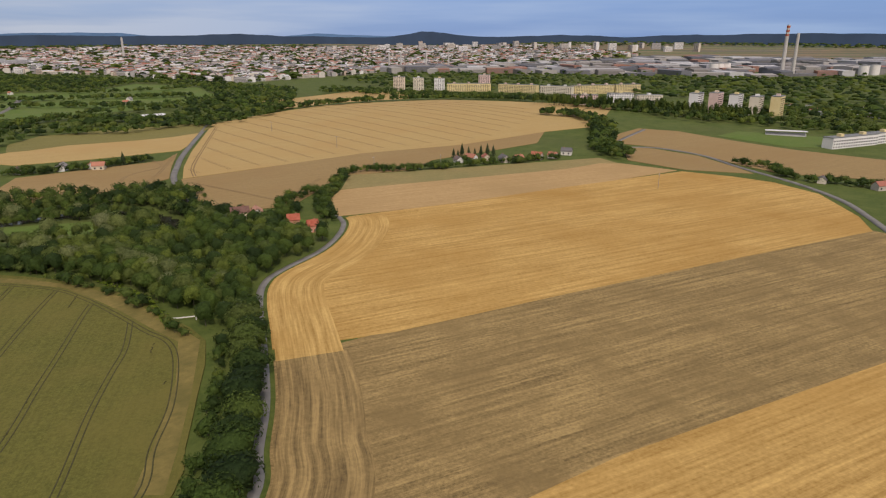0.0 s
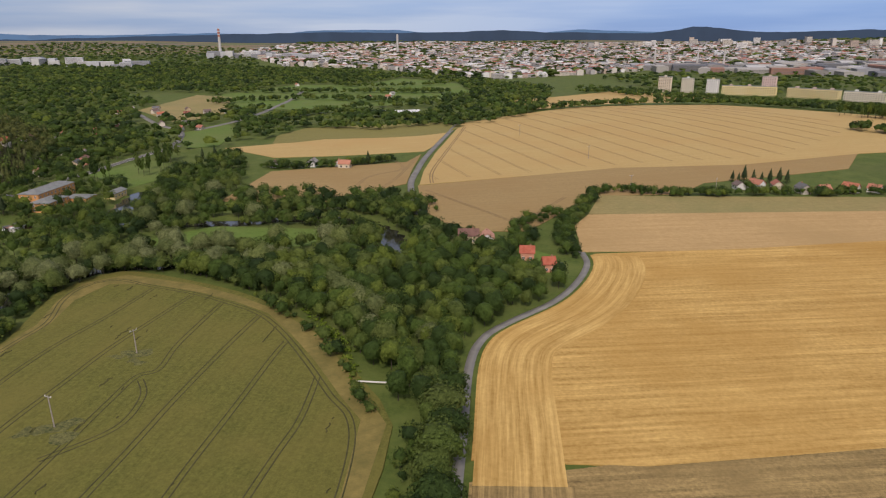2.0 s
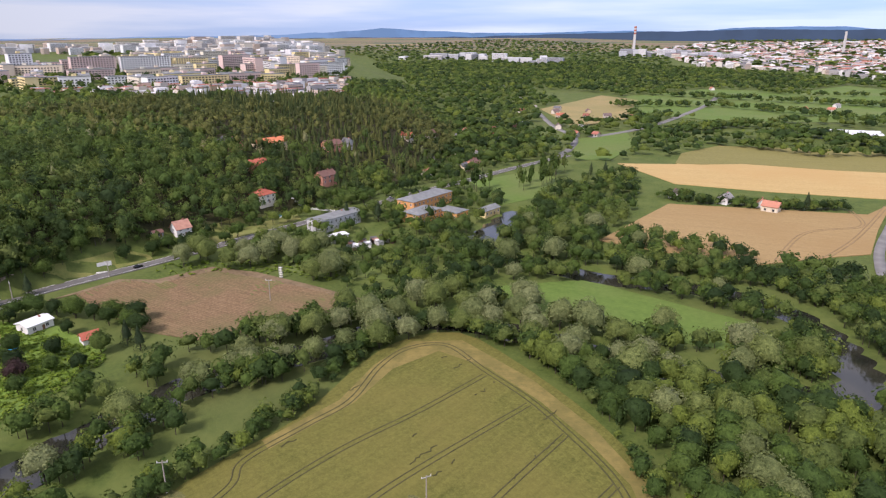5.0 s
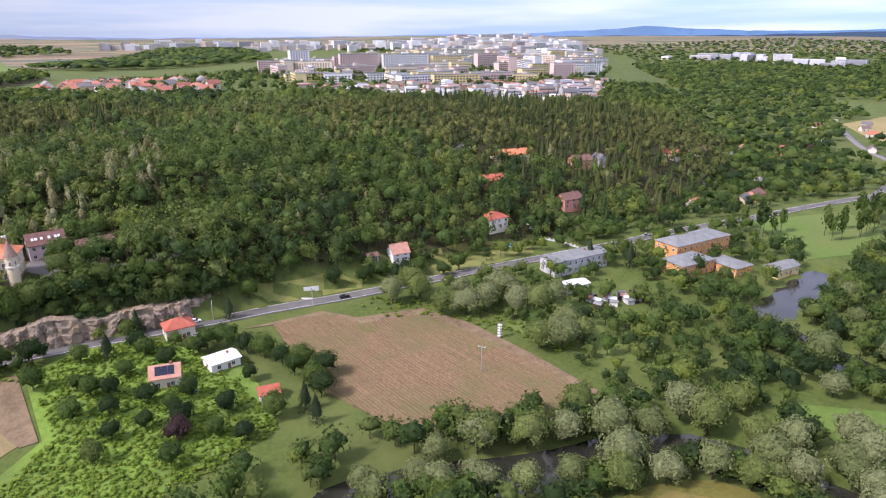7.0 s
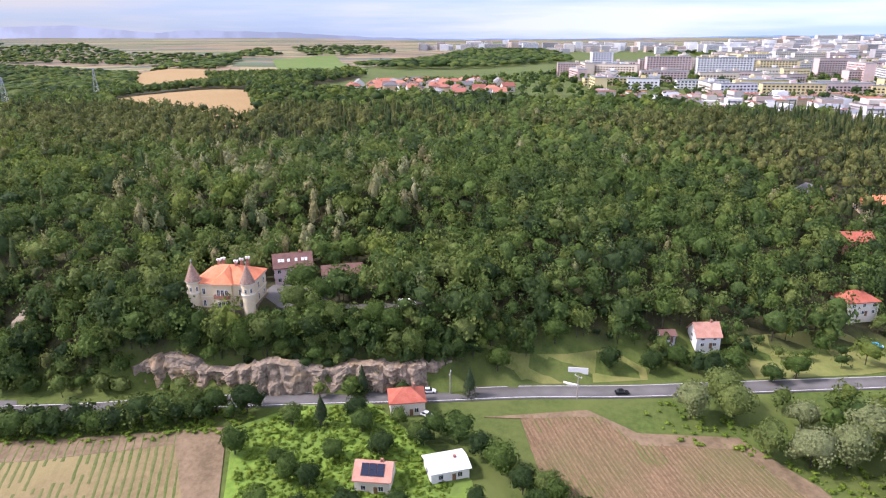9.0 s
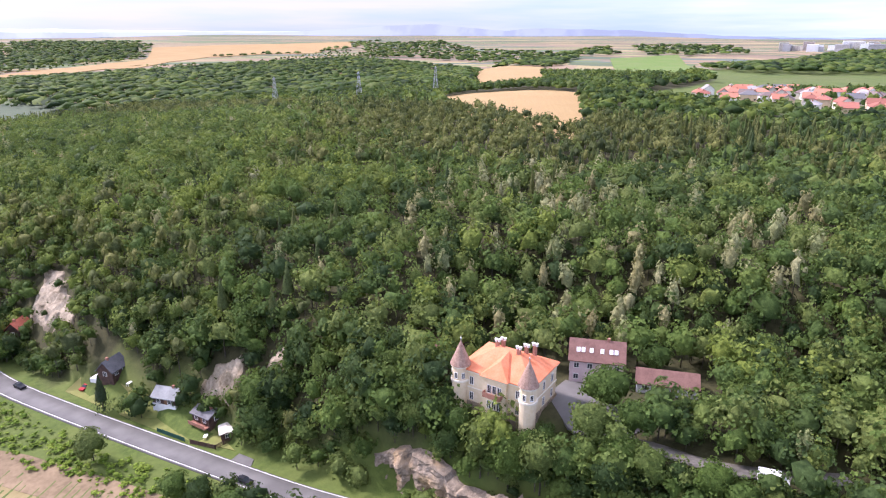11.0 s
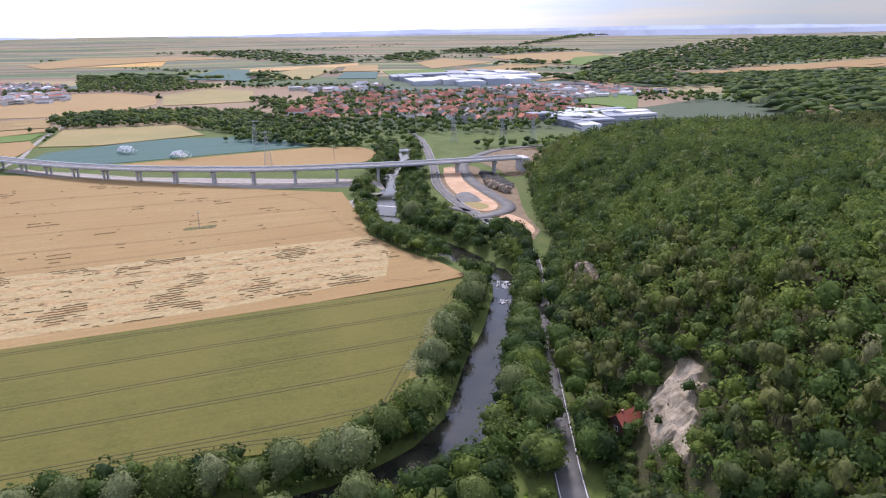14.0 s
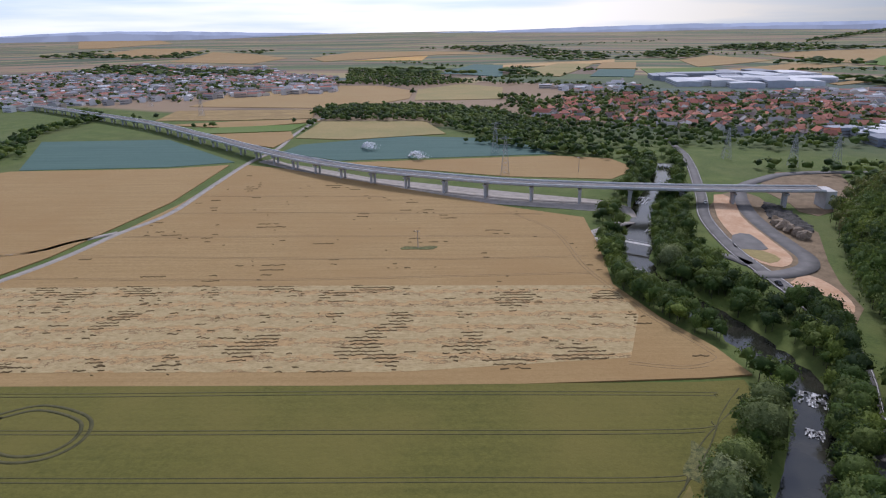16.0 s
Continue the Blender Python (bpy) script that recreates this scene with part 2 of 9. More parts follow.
def tinted(name, tones, grime=0.2):
    """The same for far buildings joined into one mesh: one tone to each building."""
    k = Mat(name, 0.85)
    a = k.node("ShaderNodeAttribute")
    a.attribute_name = "tint"
    n = k.node("ShaderNodeValToRGB")
    n.color_ramp.interpolation = "CONSTANT"
    while len(n.color_ramp.elements) < len(tones):
        n.color_ramp.elements.new(0.5)
    for i, tone in enumerate(tones):
        n.color_ramp.elements[i].position = i / len(tones)
        n.color_ramp.elements[i].color = (*tone, 1)
    k.t.links.new(a.outputs["Fac"], n.inputs["Fac"])
    k.base(k.mix(k.ramp(k.noise(0.15, 4.0), 0.4, 0.75, 0.0, grime), n.outputs["Color"], (0.12, 0.11, 0.1)))
    return k.m


def ground_material():
    """Grass near by; far off a patchwork of fields, in cells some hundred metres wide."""
    k = Mat("ground", 0.95)
    fine, mid, wide = k.noise(0.5, 5.0, 0.7), k.noise(0.06, 4.0, 0.6), k.noise(0.008, 3.0)
    grass = k.mix(k.ramp(fine, 0.3, 0.7), (0.045, 0.074, 0.013), (0.095, 0.13, 0.024))
    grass = k.mix(k.ramp(mid, 0.42, 0.68), grass, (0.105, 0.132, 0.03))
    grass = k.mix(k.ramp(wide, 0.5, 0.75, 0.0, 0.6), grass, (0.095, 0.105, 0.035))
    v = k.node("ShaderNodeTexVoronoi", Scale=1.0)
    v.distance = "CHEBYCHEV"
    k.t.links.new(k.turned(24, 1 / 900, 1 / 420), v.inputs["Vector"])
    n = k.node("ShaderNodeValToRGB")
    n.color_ramp.interpolation = "CONSTANT"
    tones = [(0.23, 0.165, 0.10), (0.085, 0.12, 0.05), (0.27, 0.225, 0.11), (0.16, 0.12, 0.085), (0.06, 0.085, 0.05), (0.24, 0.175, 0.11), (0.13, 0.165, 0.065), (0.20, 0.145, 0.095), (0.07, 0.10, 0.055), (0.08, 0.115, 0.095)]
    while len(n.color_ramp.elements) < len(tones):
        n.color_ramp.elements.new(0.5)
    for i, tone in enumerate(tones):
        n.color_ramp.elements[i].position = i / len(tones)
        n.color_ramp.elements[i].color = (*tone, 1)
    sep = k.node("ShaderNodeSeparateColor")
    k.t.links.new(v.outputs["Color"], sep.inputs[0])
    k.t.links.new(sep.outputs[0], n.inputs["Fac"])
    patch = k.mix(k.ramp(mid, 0.35, 0.7, 0.0, 0.15), n.outputs["Color"], (0.2, 0.17, 0.07))
    a = k.node("ShaderNodeAttribute")
    a.attribute_name = "open_fields"
    shade = k.node("ShaderNodeAttribute")
    shade.attribute_name = "woodland"
    litter = k.mix(k.ramp(fine, 0.3, 0.7), (0.028, 0.03, 0.012), (0.065, 0.062, 0.024))
    k.base(k.mix(shade.outputs["Fac"], k.mix(a.outputs["Fac"], grass, patch), litter)).bump(fine, 0.6, 0.4)
    return k.m


def asphalt(name, tone):
    k = Mat(name, 0.8)
    k.base(k.mix(k.ramp(k.noise(0.15, 4.0), 0.35, 0.7), tuple(c * 0.8 for c in tone), tuple(c * 1.15 for c in tone)))
    k.bump(k.noise(8.0), 0.1, 0.02)
    return k.m


def water_material():
    k = Mat("river_water", 0.08)
    k.base(k.mix(k.ramp(k.noise(0.08), 0.4, 0.6), (0.018, 0.02, 0.015), (0.035, 0.035, 0.025)))
    k.bsdf.inputs["Specular IOR Level"].default_value = 0.5
    k.bump(k.noise(0.6, 4.0), 0.25, 0.12)
    return k.m


GROUND = ground_material()
GOLD = crop("gold_stubble", (0.27, 0.155, 0.036), (0.66, 0.44, 0.15), 27, 2.6, 0.6, (0.37, 0.21, 0.05), fine=0.7)
GOLD_PALE = crop("pale_gold_stubble", (0.35, 0.225, 0.095), (0.50, 0.35, 0.16), 27, 4.0, 0.5, (0.35, 0.235, 0.10))
GREY_STUBBLE = crop("grey_brown_stubble", (0.085, 0.060, 0.024), (0.47, 0.335, 0.135), 27, 2.2, 0.55, (0.20, 0.14, 0.055), 0.04, 0.9)
DRY_GRASS = crop("dry_grass", (0.22, 0.18, 0.07), (0.33, 0.26, 0.11), 24, 3.0, 0.3, (0.2, 0.19, 0.07))
WHEAT_RIPE = crop("ripe_wheat", (0.36, 0.255, 0.098), (0.48, 0.35, 0.145), 35, 3.0, 0.4, (0.41, 0.275, 0.105), fine=0.5)
WHEAT_BROWN = crop("brown_ripe_wheat", (0.25, 0.175, 0.072), (0.34, 0.24, 0.105), 35, 3.0, 0.4, (0.28, 0.185, 0.075), fine=0.5)
WHEAT_GREEN = crop("green_wheat", (0.062, 0.070, 0.012), (0.165, 0.158, 0.034), 105, 1.6, 0.3, (0.155, 0.135, 0.032), 0.02, 0.9)
WHEAT_SOUTH = crop("orange_ripe_wheat", (0.225, 0.150, 0.058), (0.345, 0.24, 0.102), 28, 2.6, 0.5, (0.265, 0.170, 0.065), fine=0.7)
LODGED = lodged_material()
GREEN_SOUTH = crop("green_barley", (0.072, 0.074, 0.013), (0.138, 0.128, 0.024), 28, 3.0, 0.35, (0.142, 0.122, 0.027), 0.02, 0.8)
CABBAGE = crop("blue_green_cabbage", (0.05, 0.10, 0.085), (0.085, 0.145, 0.12), 28, 7.0, 0.7)
MEADOW = crop("green_meadow", (0.075, 0.13, 0.02), (0.12, 0.185, 0.035), 30, 4.0, 0.3, (0.13, 0.16, 0.045))
BROWN_ROWS = crop("brown_potato_field", (0.095, 0.062, 0.030), (0.235, 0.158, 0.085), 28, 1.3, 0.6, (0.095, 0.11, 0.034), 0.03, 0.6)
STRIPED = crop("dry_row_field", (0.13, 0.105, 0.048), (0.25, 0.19, 0.092), 27, 1.6, 0.4, (0.25, 0.21, 0.09), 0.03, 0.6)
HERBS = crop("rank_green_herbs", (0.10, 0.18, 0.022), (0.19, 0.29, 0.04), 10, 2.0, 0.1, (0.09, 0.13, 0.03), 0.04)
DIRT = plain("bare_earth", (0.12, 0.088, 0.048), (0.23, 0.168, 0.098), 0.15)
CLAY = plain("orange_clay", (0.40, 0.24, 0.13), (0.52, 0.37, 0.24), 0.12)
TRACK_GRAVEL = plain("worn_gravel", (0.13, 0.12, 0.10), (0.23, 0.21, 0.18), 0.3)
GRAVEL = plain("grey_gravel", (0.24, 0.22, 0.19), (0.36, 0.33, 0.29), 0.2)
TRACK = plain("tramline_soil", (0.045, 0.045, 0.016), (0.085, 0.08, 0.03), 0.5)
TRACK_DRY = plain("dry_tramline_soil", (0.19, 0.13, 0.06), (0.28, 0.195, 0.09), 0.5)
ASPHALT = asphalt("road_asphalt", (0.135, 0.13, 0.12))
LANE = asphalt("lane_asphalt", (0.2, 0.195, 0.18))
WHITE_LINE = plain("white_road_paint", (0.6, 0.6, 0.57), (0.75, 0.75, 0.72), 1.0)
WATER = water_material()
ROCK = rock_material()
CONCRETE = plain("concrete", (0.42, 0.41, 0.39), (0.55, 0.54, 0.51), 0.2)
BARK = plain("bark", (0.035, 0.032, 0.022), (0.085, 0.07, 0.052), 1.5)
BROAD_TONES = [(0.026, 0.050, 0.016), (0.044, 0.078, 0.020), (0.062, 0.106, 0.023), (0.092, 0.146, 0.028), (0.118, 0.156, 0.040), (0.155, 0.205, 0.034)]
WILLOW_TONES = [(0.145, 0.18, 0.062), (0.19, 0.225, 0.085), (0.235, 0.262, 0.118), (0.18, 0.225, 0.06), (0.135, 0.175, 0.046)]
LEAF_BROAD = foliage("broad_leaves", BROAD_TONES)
# broad-leaf tones brightened for the hill forest, to offset its dim lighting
LEAF_FOREST_LIFTED = foliage("forest_leaves_lifted", [(0.050, 0.086, 0.030), (0.078, 0.124, 0.034), (0.098, 0.158, 0.038), (0.132, 0.198, 0.042), (0.165, 0.208, 0.058), (0.205, 0.262, 0.048)], glow=0.38)
LEAF_WILLOW = foliage("birch_leaves", [(0.24, 0.27, 0.11), (0.33, 0.34, 0.16), (0.30, 0.27, 0.12), (0.36, 0.36, 0.19)])
HERB_LEAF = foliage("herb_leaves", [(0.12, 0.20, 0.022), (0.18, 0.27, 0.03), (0.23, 0.31, 0.04)])
PURPLE_LEAF = foliage("purple_leaves", [(0.05, 0.03, 0.032), (0.07, 0.04, 0.04)], True)
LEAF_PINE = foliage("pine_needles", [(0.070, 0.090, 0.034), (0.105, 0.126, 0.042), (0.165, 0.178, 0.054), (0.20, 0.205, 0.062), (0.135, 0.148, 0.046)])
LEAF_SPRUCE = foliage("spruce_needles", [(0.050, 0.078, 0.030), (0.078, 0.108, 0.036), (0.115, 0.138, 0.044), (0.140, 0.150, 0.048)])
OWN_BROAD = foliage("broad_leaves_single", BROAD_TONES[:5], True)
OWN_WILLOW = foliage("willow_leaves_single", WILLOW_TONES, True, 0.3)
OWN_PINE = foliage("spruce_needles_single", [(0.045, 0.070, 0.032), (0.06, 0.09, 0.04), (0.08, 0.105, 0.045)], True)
WALL_PAINT = painted("house_wall_paint", [(0.62, 0.55, 0.42), (0.7, 0.68, 0.63), (0.55, 0.42, 0.28), (0.66, 0.6, 0.5), (0.5, 0.46, 0.4), (0.72, 0.71, 0.68)])
ROOF_TILE = painted("house_roof_tile", [(0.42, 0.15, 0.09), (0.26, 0.10, 0.07), (0.45, 0.20, 0.13), (0.16, 0.12, 0.11), (0.36, 0.14, 0.10), (0.14, 0.14, 0.145), (0.40, 0.17, 0.11), (0.28, 0.27, 0.26)])
GLASS = Mat("window_glass", 0.12).base((0.035, 0.04, 0.045)).m

# ---- the lie of the land ----
FOOT = [(-3000, 1500), (-1600, 1050), (-1000, 760), (-720, 610), (-560, 480), (-480, 330), (-440, 245), (-411, 190), (-400, 150), (-391, 110), (-384, 70), (-374, 38), (-363, 5), (-351, -40), (-343, -110), (-339, -190), (-343, -258), (-336, -300), (-331, -340), (-329, -420), (-340, -500), (-400, -580), (-640, -650), (-900, -700), (-1600, -900), (-3000, -1300)]
RIVER = [(-205, -570), (-219, -485), (-219, -448), (-234, -346), (-248, -297), (-290, -255), (-317, -214), (-317, -180), (-314, -144), (-311, -116), (-303, -88), (-276, -62), (-206, -38), (-135, -4), (-115, 36), (-160, 75), (-230, 105), (-268, 150), (-284, 185), (-292, 213), (-289, 240), (-292, 270), (-284, 294), (-258, 312), (-232, 322), (-190, 345), (-163, 366), (-172, 392), (-205, 415), (-245, 410), (-278, 385), (-310, 372), (-352, 366), (-370, 385), (-384, 408), (-396, 432)]


def smooth_line(points, steps=6, closed=False):
    """Points along a rounded line through the given ones."""
    p = [np.array(q, float) for q in points]
    out, n = [], len(p)
    for i in range(n if closed else n - 1):
        a, b, c, d = (p[j % n] if closed else p[min(max(j, 0), n - 1)] for j in (i - 1, i, i + 1, i + 2))
        for s in range(steps):
            u = s / steps
            out.append(0.5 * (2 * b + (c - a) * u + (2 * a - 5 * b + 4 * c - d) * u * u + (3 * b - a - 3 * c + d) * u ** 3))
    if not closed:
        out.append(p[-1])
    return np.array(out)


def line_distance(x, y, line):
    best = np.full(np.shape(x), 1e9)
    for (x1, y1), (x2, y2) in zip(line[:-1], line[1:]):
        dx, dy = x2 - x1, y2 - y1
        u = np.clip(((x - x1) * dx + (y - y1) * dy) / (dx * dx + dy * dy + 1e-9), 0, 1)
        best = np.minimum(best, np.hypot(x - x1 - u * dx, y - y1 - u * dy))
    return best


def within(x, y, ring):
    inside = np.zeros(np.shape(x), bool)
    for (x1, y1), (x2, y2) in zip(ring, np.roll(np.array(ring, float), -1, axis=0)):
        if y1 != y2:
            inside ^= ((y1 > y) != (y2 > y)) & (x < (x2 - x1) * (y - y1) / (y2 - y1) + x1)
    return inside


def ease(v, a, b):
    u = np.clip((v - a) / (b - a), 0, 1)
    return u * u * (3 - 2 * u)


RIVER_LINE = smooth_line(RIVER, 4)
VALLEY_ROAD = [(-215, -602), (-231, -542), (-251, -449), (-261, -395), (-281, -342), (-303, -303), (-316, -278), (-327, -245), (-331, -200), (-332, -150), (-335, -100), (-338, -66), (-344, -38), (-350, -14), (-357, 13), (-366, 46), (-375, 71), (-382, 95), (-389, 120), (-396, 147), (-404, 174), (-411, 205), (-421, 240), (-437, 296), (-450, 345), (-465, 394), (-478, 449), (-496, 514), (-512, 590)]
ROAD_LINE = smooth_line(VALLEY_ROAD, 3)


def land(x, y):
    """Height of the ground: a flat valley, the wooded hill to the west, a low swell to the north, far uplands."""
    x, y = np.asarray(x, float), np.asarray(y, float)
    d = np.where(within(x, y, FOOT), line_distance(x, y, FOOT), 0)
    h = 34 * (1 - np.exp(-np.maximum(d - 3, 0) / (23 + 35 * ease(y, 120, 260)))) + 19 * (1 - np.exp(-d / 230)) - 14 * ease(d, 500, 900)
    shelf = 13 * ease(d, 1, 6) + 11.0 * ease(d, 5, 14)
    h = h * (1 - 0.42 * ease(-y, 150, 520))
    castle_rock = np.maximum(np.minimum(h, 24.0 + 40 * ease(d, 58, 120)), shelf)
    h = h + (castle_rock - h) * ease(y, 22, 55) * (1 - ease(y, 135, 175))
    river = line_distance(x, y, RIVER_LINE)
    h = np.maximum(h, 2.3 * (1 - ease(line_distance(x, y, ROAD_LINE), 7, 45)) * ease(river, 8, 17))
    h = h + 14 * np.exp(-((x - 60) / 420) ** 2 - ((y - 980) / 260) ** 2)
    r = np.hypot(x + 150, y - 80)
    a = np.arctan2(y - 80, x + 150)
    h = h + ease(r, 1500, 4900) ** 1.3 * (88 + 8 * np.sin(5 * a + 1) + 5 * np.sin(11 * a))
    h = h + 5 * ease(r, 900, 2500) * np.sin(x / 310 + 1.3) * np.sin(y / 270)
    return h - 3.4 * np.exp(-(river / 7.8) ** 4) * (r < 1200)


def spread(lo, hi, fine_lo, fine_hi, fine, grow=1.09):
    v = list(np.arange(fine_lo, fine_hi + fine, fine))
    s = fine
    while v[-1] < hi:
        s *= grow
        v.append(v[-1] + s)
    s = fine
    while v[0] > lo:
        s *= grow
        v.insert(0, v[0] - s)
    return np.array(v)


def mesh_from(name, verts, quads, mats, index=None, tint=None, attribute="tint"):
    """A mesh from arrays of corners and four-sided faces."""
    me = bpy.data.meshes.new(name)
    verts, quads = np.asarray(verts, np.float32), np.asarray(quads, np.int32)
    me.vertices.add(len(verts))
    me.vertices.foreach_set("co", verts.ravel())
    me.loops.add(quads.size)
    me.loops.foreach_set("vertex_index", quads.ravel())
    me.polygons.add(len(quads))
    me.polygons.foreach_set("loop_start", np.arange(0, quads.size, quads.shape[1], dtype=np.int32))
    for m in mats:
        me.materials.append(m)
    if index is not None:
        me.polygons.foreach_set("material_index", np.asarray(index, np.int32))
    if tint is not None:
        me.attributes.new(attribute, "FLOAT", "POINT").data.foreach_set("value", np.asarray(tint, np.float32))
    me.update(calc_edges=True)
    return me


WOODED = [(-760, 640), (-600, 520), (-520, 430), (-482, 345), (-470, 300), (-456, 262), (-446, 232), (-436, 205), (-428, 178), (-412, 152), (-401, 110), (-394, 70), (-380, 38), (-372, 5), (-362, -40), (-345, -70), (-341, -110), (-338, -190), (-346, -258), (-372, -340), (-394, -420), (-420, -500), (-482, -580), (-640, -640), (-900, -700), (-900, -520), (-1500, -700), (-1500, -300), (-1150, -130), (-900, -120), (-840, -60), (-812, 170), (-826, 350), (-910, 510), (-1020, 655)]


def make_ground():
    xs, ys = spread(-5200, 5200, -600, 330, 7.5), spread(-5200, 5200, -480, 660, 7.5)
    X, Y = np.meshgrid(xs, ys)
    v = np.stack([X, Y, land(X, Y)], -1).reshape(-1, 3)
    i = np.arange(len(v)).reshape(X.shape)
    q = np.stack([i[:-1, :-1], i[:-1, 1:], i[1:, 1:], i[1:, :-1]], -1).reshape(-1, 4)
    r, a = np.hypot(X + 150, Y - 80), np.degrees(np.arctan2(X + 150, Y - 80))
    south = (Y < -650) | ((X < -500) & (Y < -250))
    far = np.where(south, ease(r, 700, 900), ease(r, 2900, 3400))
    me = mesh_from("ground", v, q, [GROUND], tint=far.ravel(), attribute="open_fields")
    wood = within(X, Y, WOODED) & (line_distance(X, Y, ROAD_LINE) > 9)
    me.attributes.new("woodland", "FLOAT", "POINT").data.foreach_set("value", wood.ravel().astype(np.float32))
    me.polygons.foreach_set("use_smooth", np.ones(len(q), bool))
    tagged(new("ground", me), "grassy valley ground rising to wooded hills and far fields", "ground", kind="structure")


make_ground()


def part(name, bm, material, parent=None, label="", smooth=False):
    me = bpy.data.meshes.new(name)
    bm.to_mesh(me)
    bm.free()
    me.materials.append(material)
    if smooth:
        me.polygons.foreach_set("use_smooth", np.ones(len(me.polygons), bool))
    ob = new(name, me)
    ob.parent = parent
    return tagged(ob, label)


def patch(name, ring, material, label, category, lift=0.4, rounded=2, step=14.0, kind="structure"):
    """A field as a sheet with a standing edge, laid over the land."""
    line = smooth_line(ring, rounded, True) if rounded > 1 else np.array(ring, float)
    rim = []
    for a, b in zip(line, np.roll(line, -1, axis=0)):
        n = max(1, int(np.hypot(*(b - a)) / step))
        rim += [a + (b - a) * i / n for i in range(n)]
    rim = np.array(rim)
    lo, hi = rim.min(0), rim.max(0)
    gx, gy = np.meshgrid(np.arange(lo[0], hi[0], step), np.arange(lo[1], hi[1], step))
    gx, gy = gx.ravel(), gy.ravel()
    keep = within(gx, gy, rim) & (line_distance(gx, gy, np.vstack([rim, rim[:1]])) > step * 0.3)
    pts = [Vector(p) for p in rim] + [Vector(p) for p in zip(gx[keep], gy[keep])]
    n = len(rim)
    verts, _, faces, *_ = geometry.delaunay_2d_cdt(pts, [], [list(range(n))], 1, 0.01)
    xy = np.array([tuple(p) for p in verts])
    z = land(xy[:, 0], xy[:, 1]) + lift
    bm = bmesh.new()
    vs = [bm.verts.new((p[0], p[1], h)) for p, h in zip(xy, z)]
    for f in faces:
        try:
            bm.faces.new([vs[i] for i in f])
        except ValueError:
            pass
    bmesh.ops.recalc_face_normals(bm, faces=bm.faces)
    if sum(f.normal.z for f in bm.faces) < 0:
        bmesh.ops.reverse_faces(bm, faces=bm.faces)
    edge = [e for e in bm.edges if e.is_boundary]
    low = bmesh.ops.extrude_edge_only(bm, edges=edge)["geom"]
    for g in low:
        if isinstance(g, bmesh.types.BMVert):
            g.co.z -= lift + 0.6
    ob = part(name, bm, material)
    return tagged(ob, label, category, kind=kind)


def strip_arrays(line, left, right, lift):
    line = np.asarray(line, float)
    d = np.gradient(line, axis=0)
    d /= np.linalg.norm(d, axis=1)[:, None] + 1e-9
    side = np.stack([d[:, 1], -d[:, 0]], -1)
    a, b = line + side * left, line + side * right
    za = land(line[:, 0], line[:, 1]) + lift
    v = np.concatenate([np.column_stack([a, za]), np.column_stack([b, za])])
    n = len(line)
    i = np.arange(n - 1)
    return v, np.stack([i, i + n, i + n + 1, i + 1], -1)


def ribbon(name, points, width, material, label="", category="", lift=0.25, steps=6, offset=0.0, parent=None, kind="", thick=0.5):
    """A road, track or painted line along a rounded line; a slab with side faces."""
    line = smooth_line(points, steps)
    v, q = strip_arrays(line, offset - width / 2, offset + width / 2, lift)
    n = len(line)
    low = v.copy()
    low[:, 2] -= thick
    i = np.arange(n - 1)
    s1 = np.stack([i, i + 1, i + 1 + 2 * n, i + 2 * n], -1)
    s2 = np.stack([i + n, i + 3 * n, i + 3 * n + 1, i + n + 1], -1)
    ob = new(name, mesh_from(name, np.vstack([v, low]), np.vstack([q, s1, s2]), [material]))
    ob.parent = parent
    return tagged(ob, label, category, kind=kind)


# ---- fields ----
LANE_LINE = [(-120, 20), (-80, 60), (-52, 100), (-47, 134), (-51, 153), (-56, 180), (-68, 222), (-80, 262), (-83, 284), (-79, 301), (-66, 331), (-61, 358), (-61, 384), (-66, 400), (-72, 414)]


def lane_edge(y0, y1, off):
    """Points along the field side of the lane, that far from its middle."""
    line = smooth_line(LANE_LINE, 5)
    d = np.gradient(line, axis=0)
    d /= np.linalg.norm(d, axis=1)[:, None]
    p = line + np.stack([d[:, 1], -d[:, 0]], -1) * off
    return [tuple(q) for q in p[(p[:, 1] > y0) & (p[:, 1] < y1)]]


def swaths(name, y0, y1, near, wide, material, label, lift):
    """Mown headland along the lane: a sheet whose swaths follow the lane's bends."""
    offs = np.linspace(near, near + wide, 13)
    lines = [np.array(lane_edge(y0 - 40, y1 + 40, o)) for o in offs]
    ys = np.linspace(y0, y1, 60)
    V, A, B = [], [], []
    for k, line in enumerate(lines):
        s = np.concatenate([[0], np.cumsum(np.hypot(*np.diff(line, axis=0).T))])
        u = np.interp(ys + 0.35 * offs[k], line[:, 1], s)
        x, y = np.interp(u, s, line[:, 0]), np.interp(u, s, line[:, 1])
        V.append(np.column_stack([x, y, land(x, y) + lift]))
        A.append(np.full(len(ys), offs[k]))
        B.append(ys)
    n = len(ys)
    i = np.arange(n - 1)
    q = np.concatenate([np.stack([i + k * n, i + (k + 1) * n, i + (k + 1) * n + 1, i + k * n + 1], -1) for k in range(len(offs) - 1)])
    me = mesh_from(name, np.concatenate(V), q, [material], tint=np.concatenate(A), attribute="across")
    me.attributes.new("run", "FLOAT", "POINT").data.foreach_set("value", np.concatenate(B).astype(np.float32))
    return tagged(new(name, me), label, "field", kind="structure")


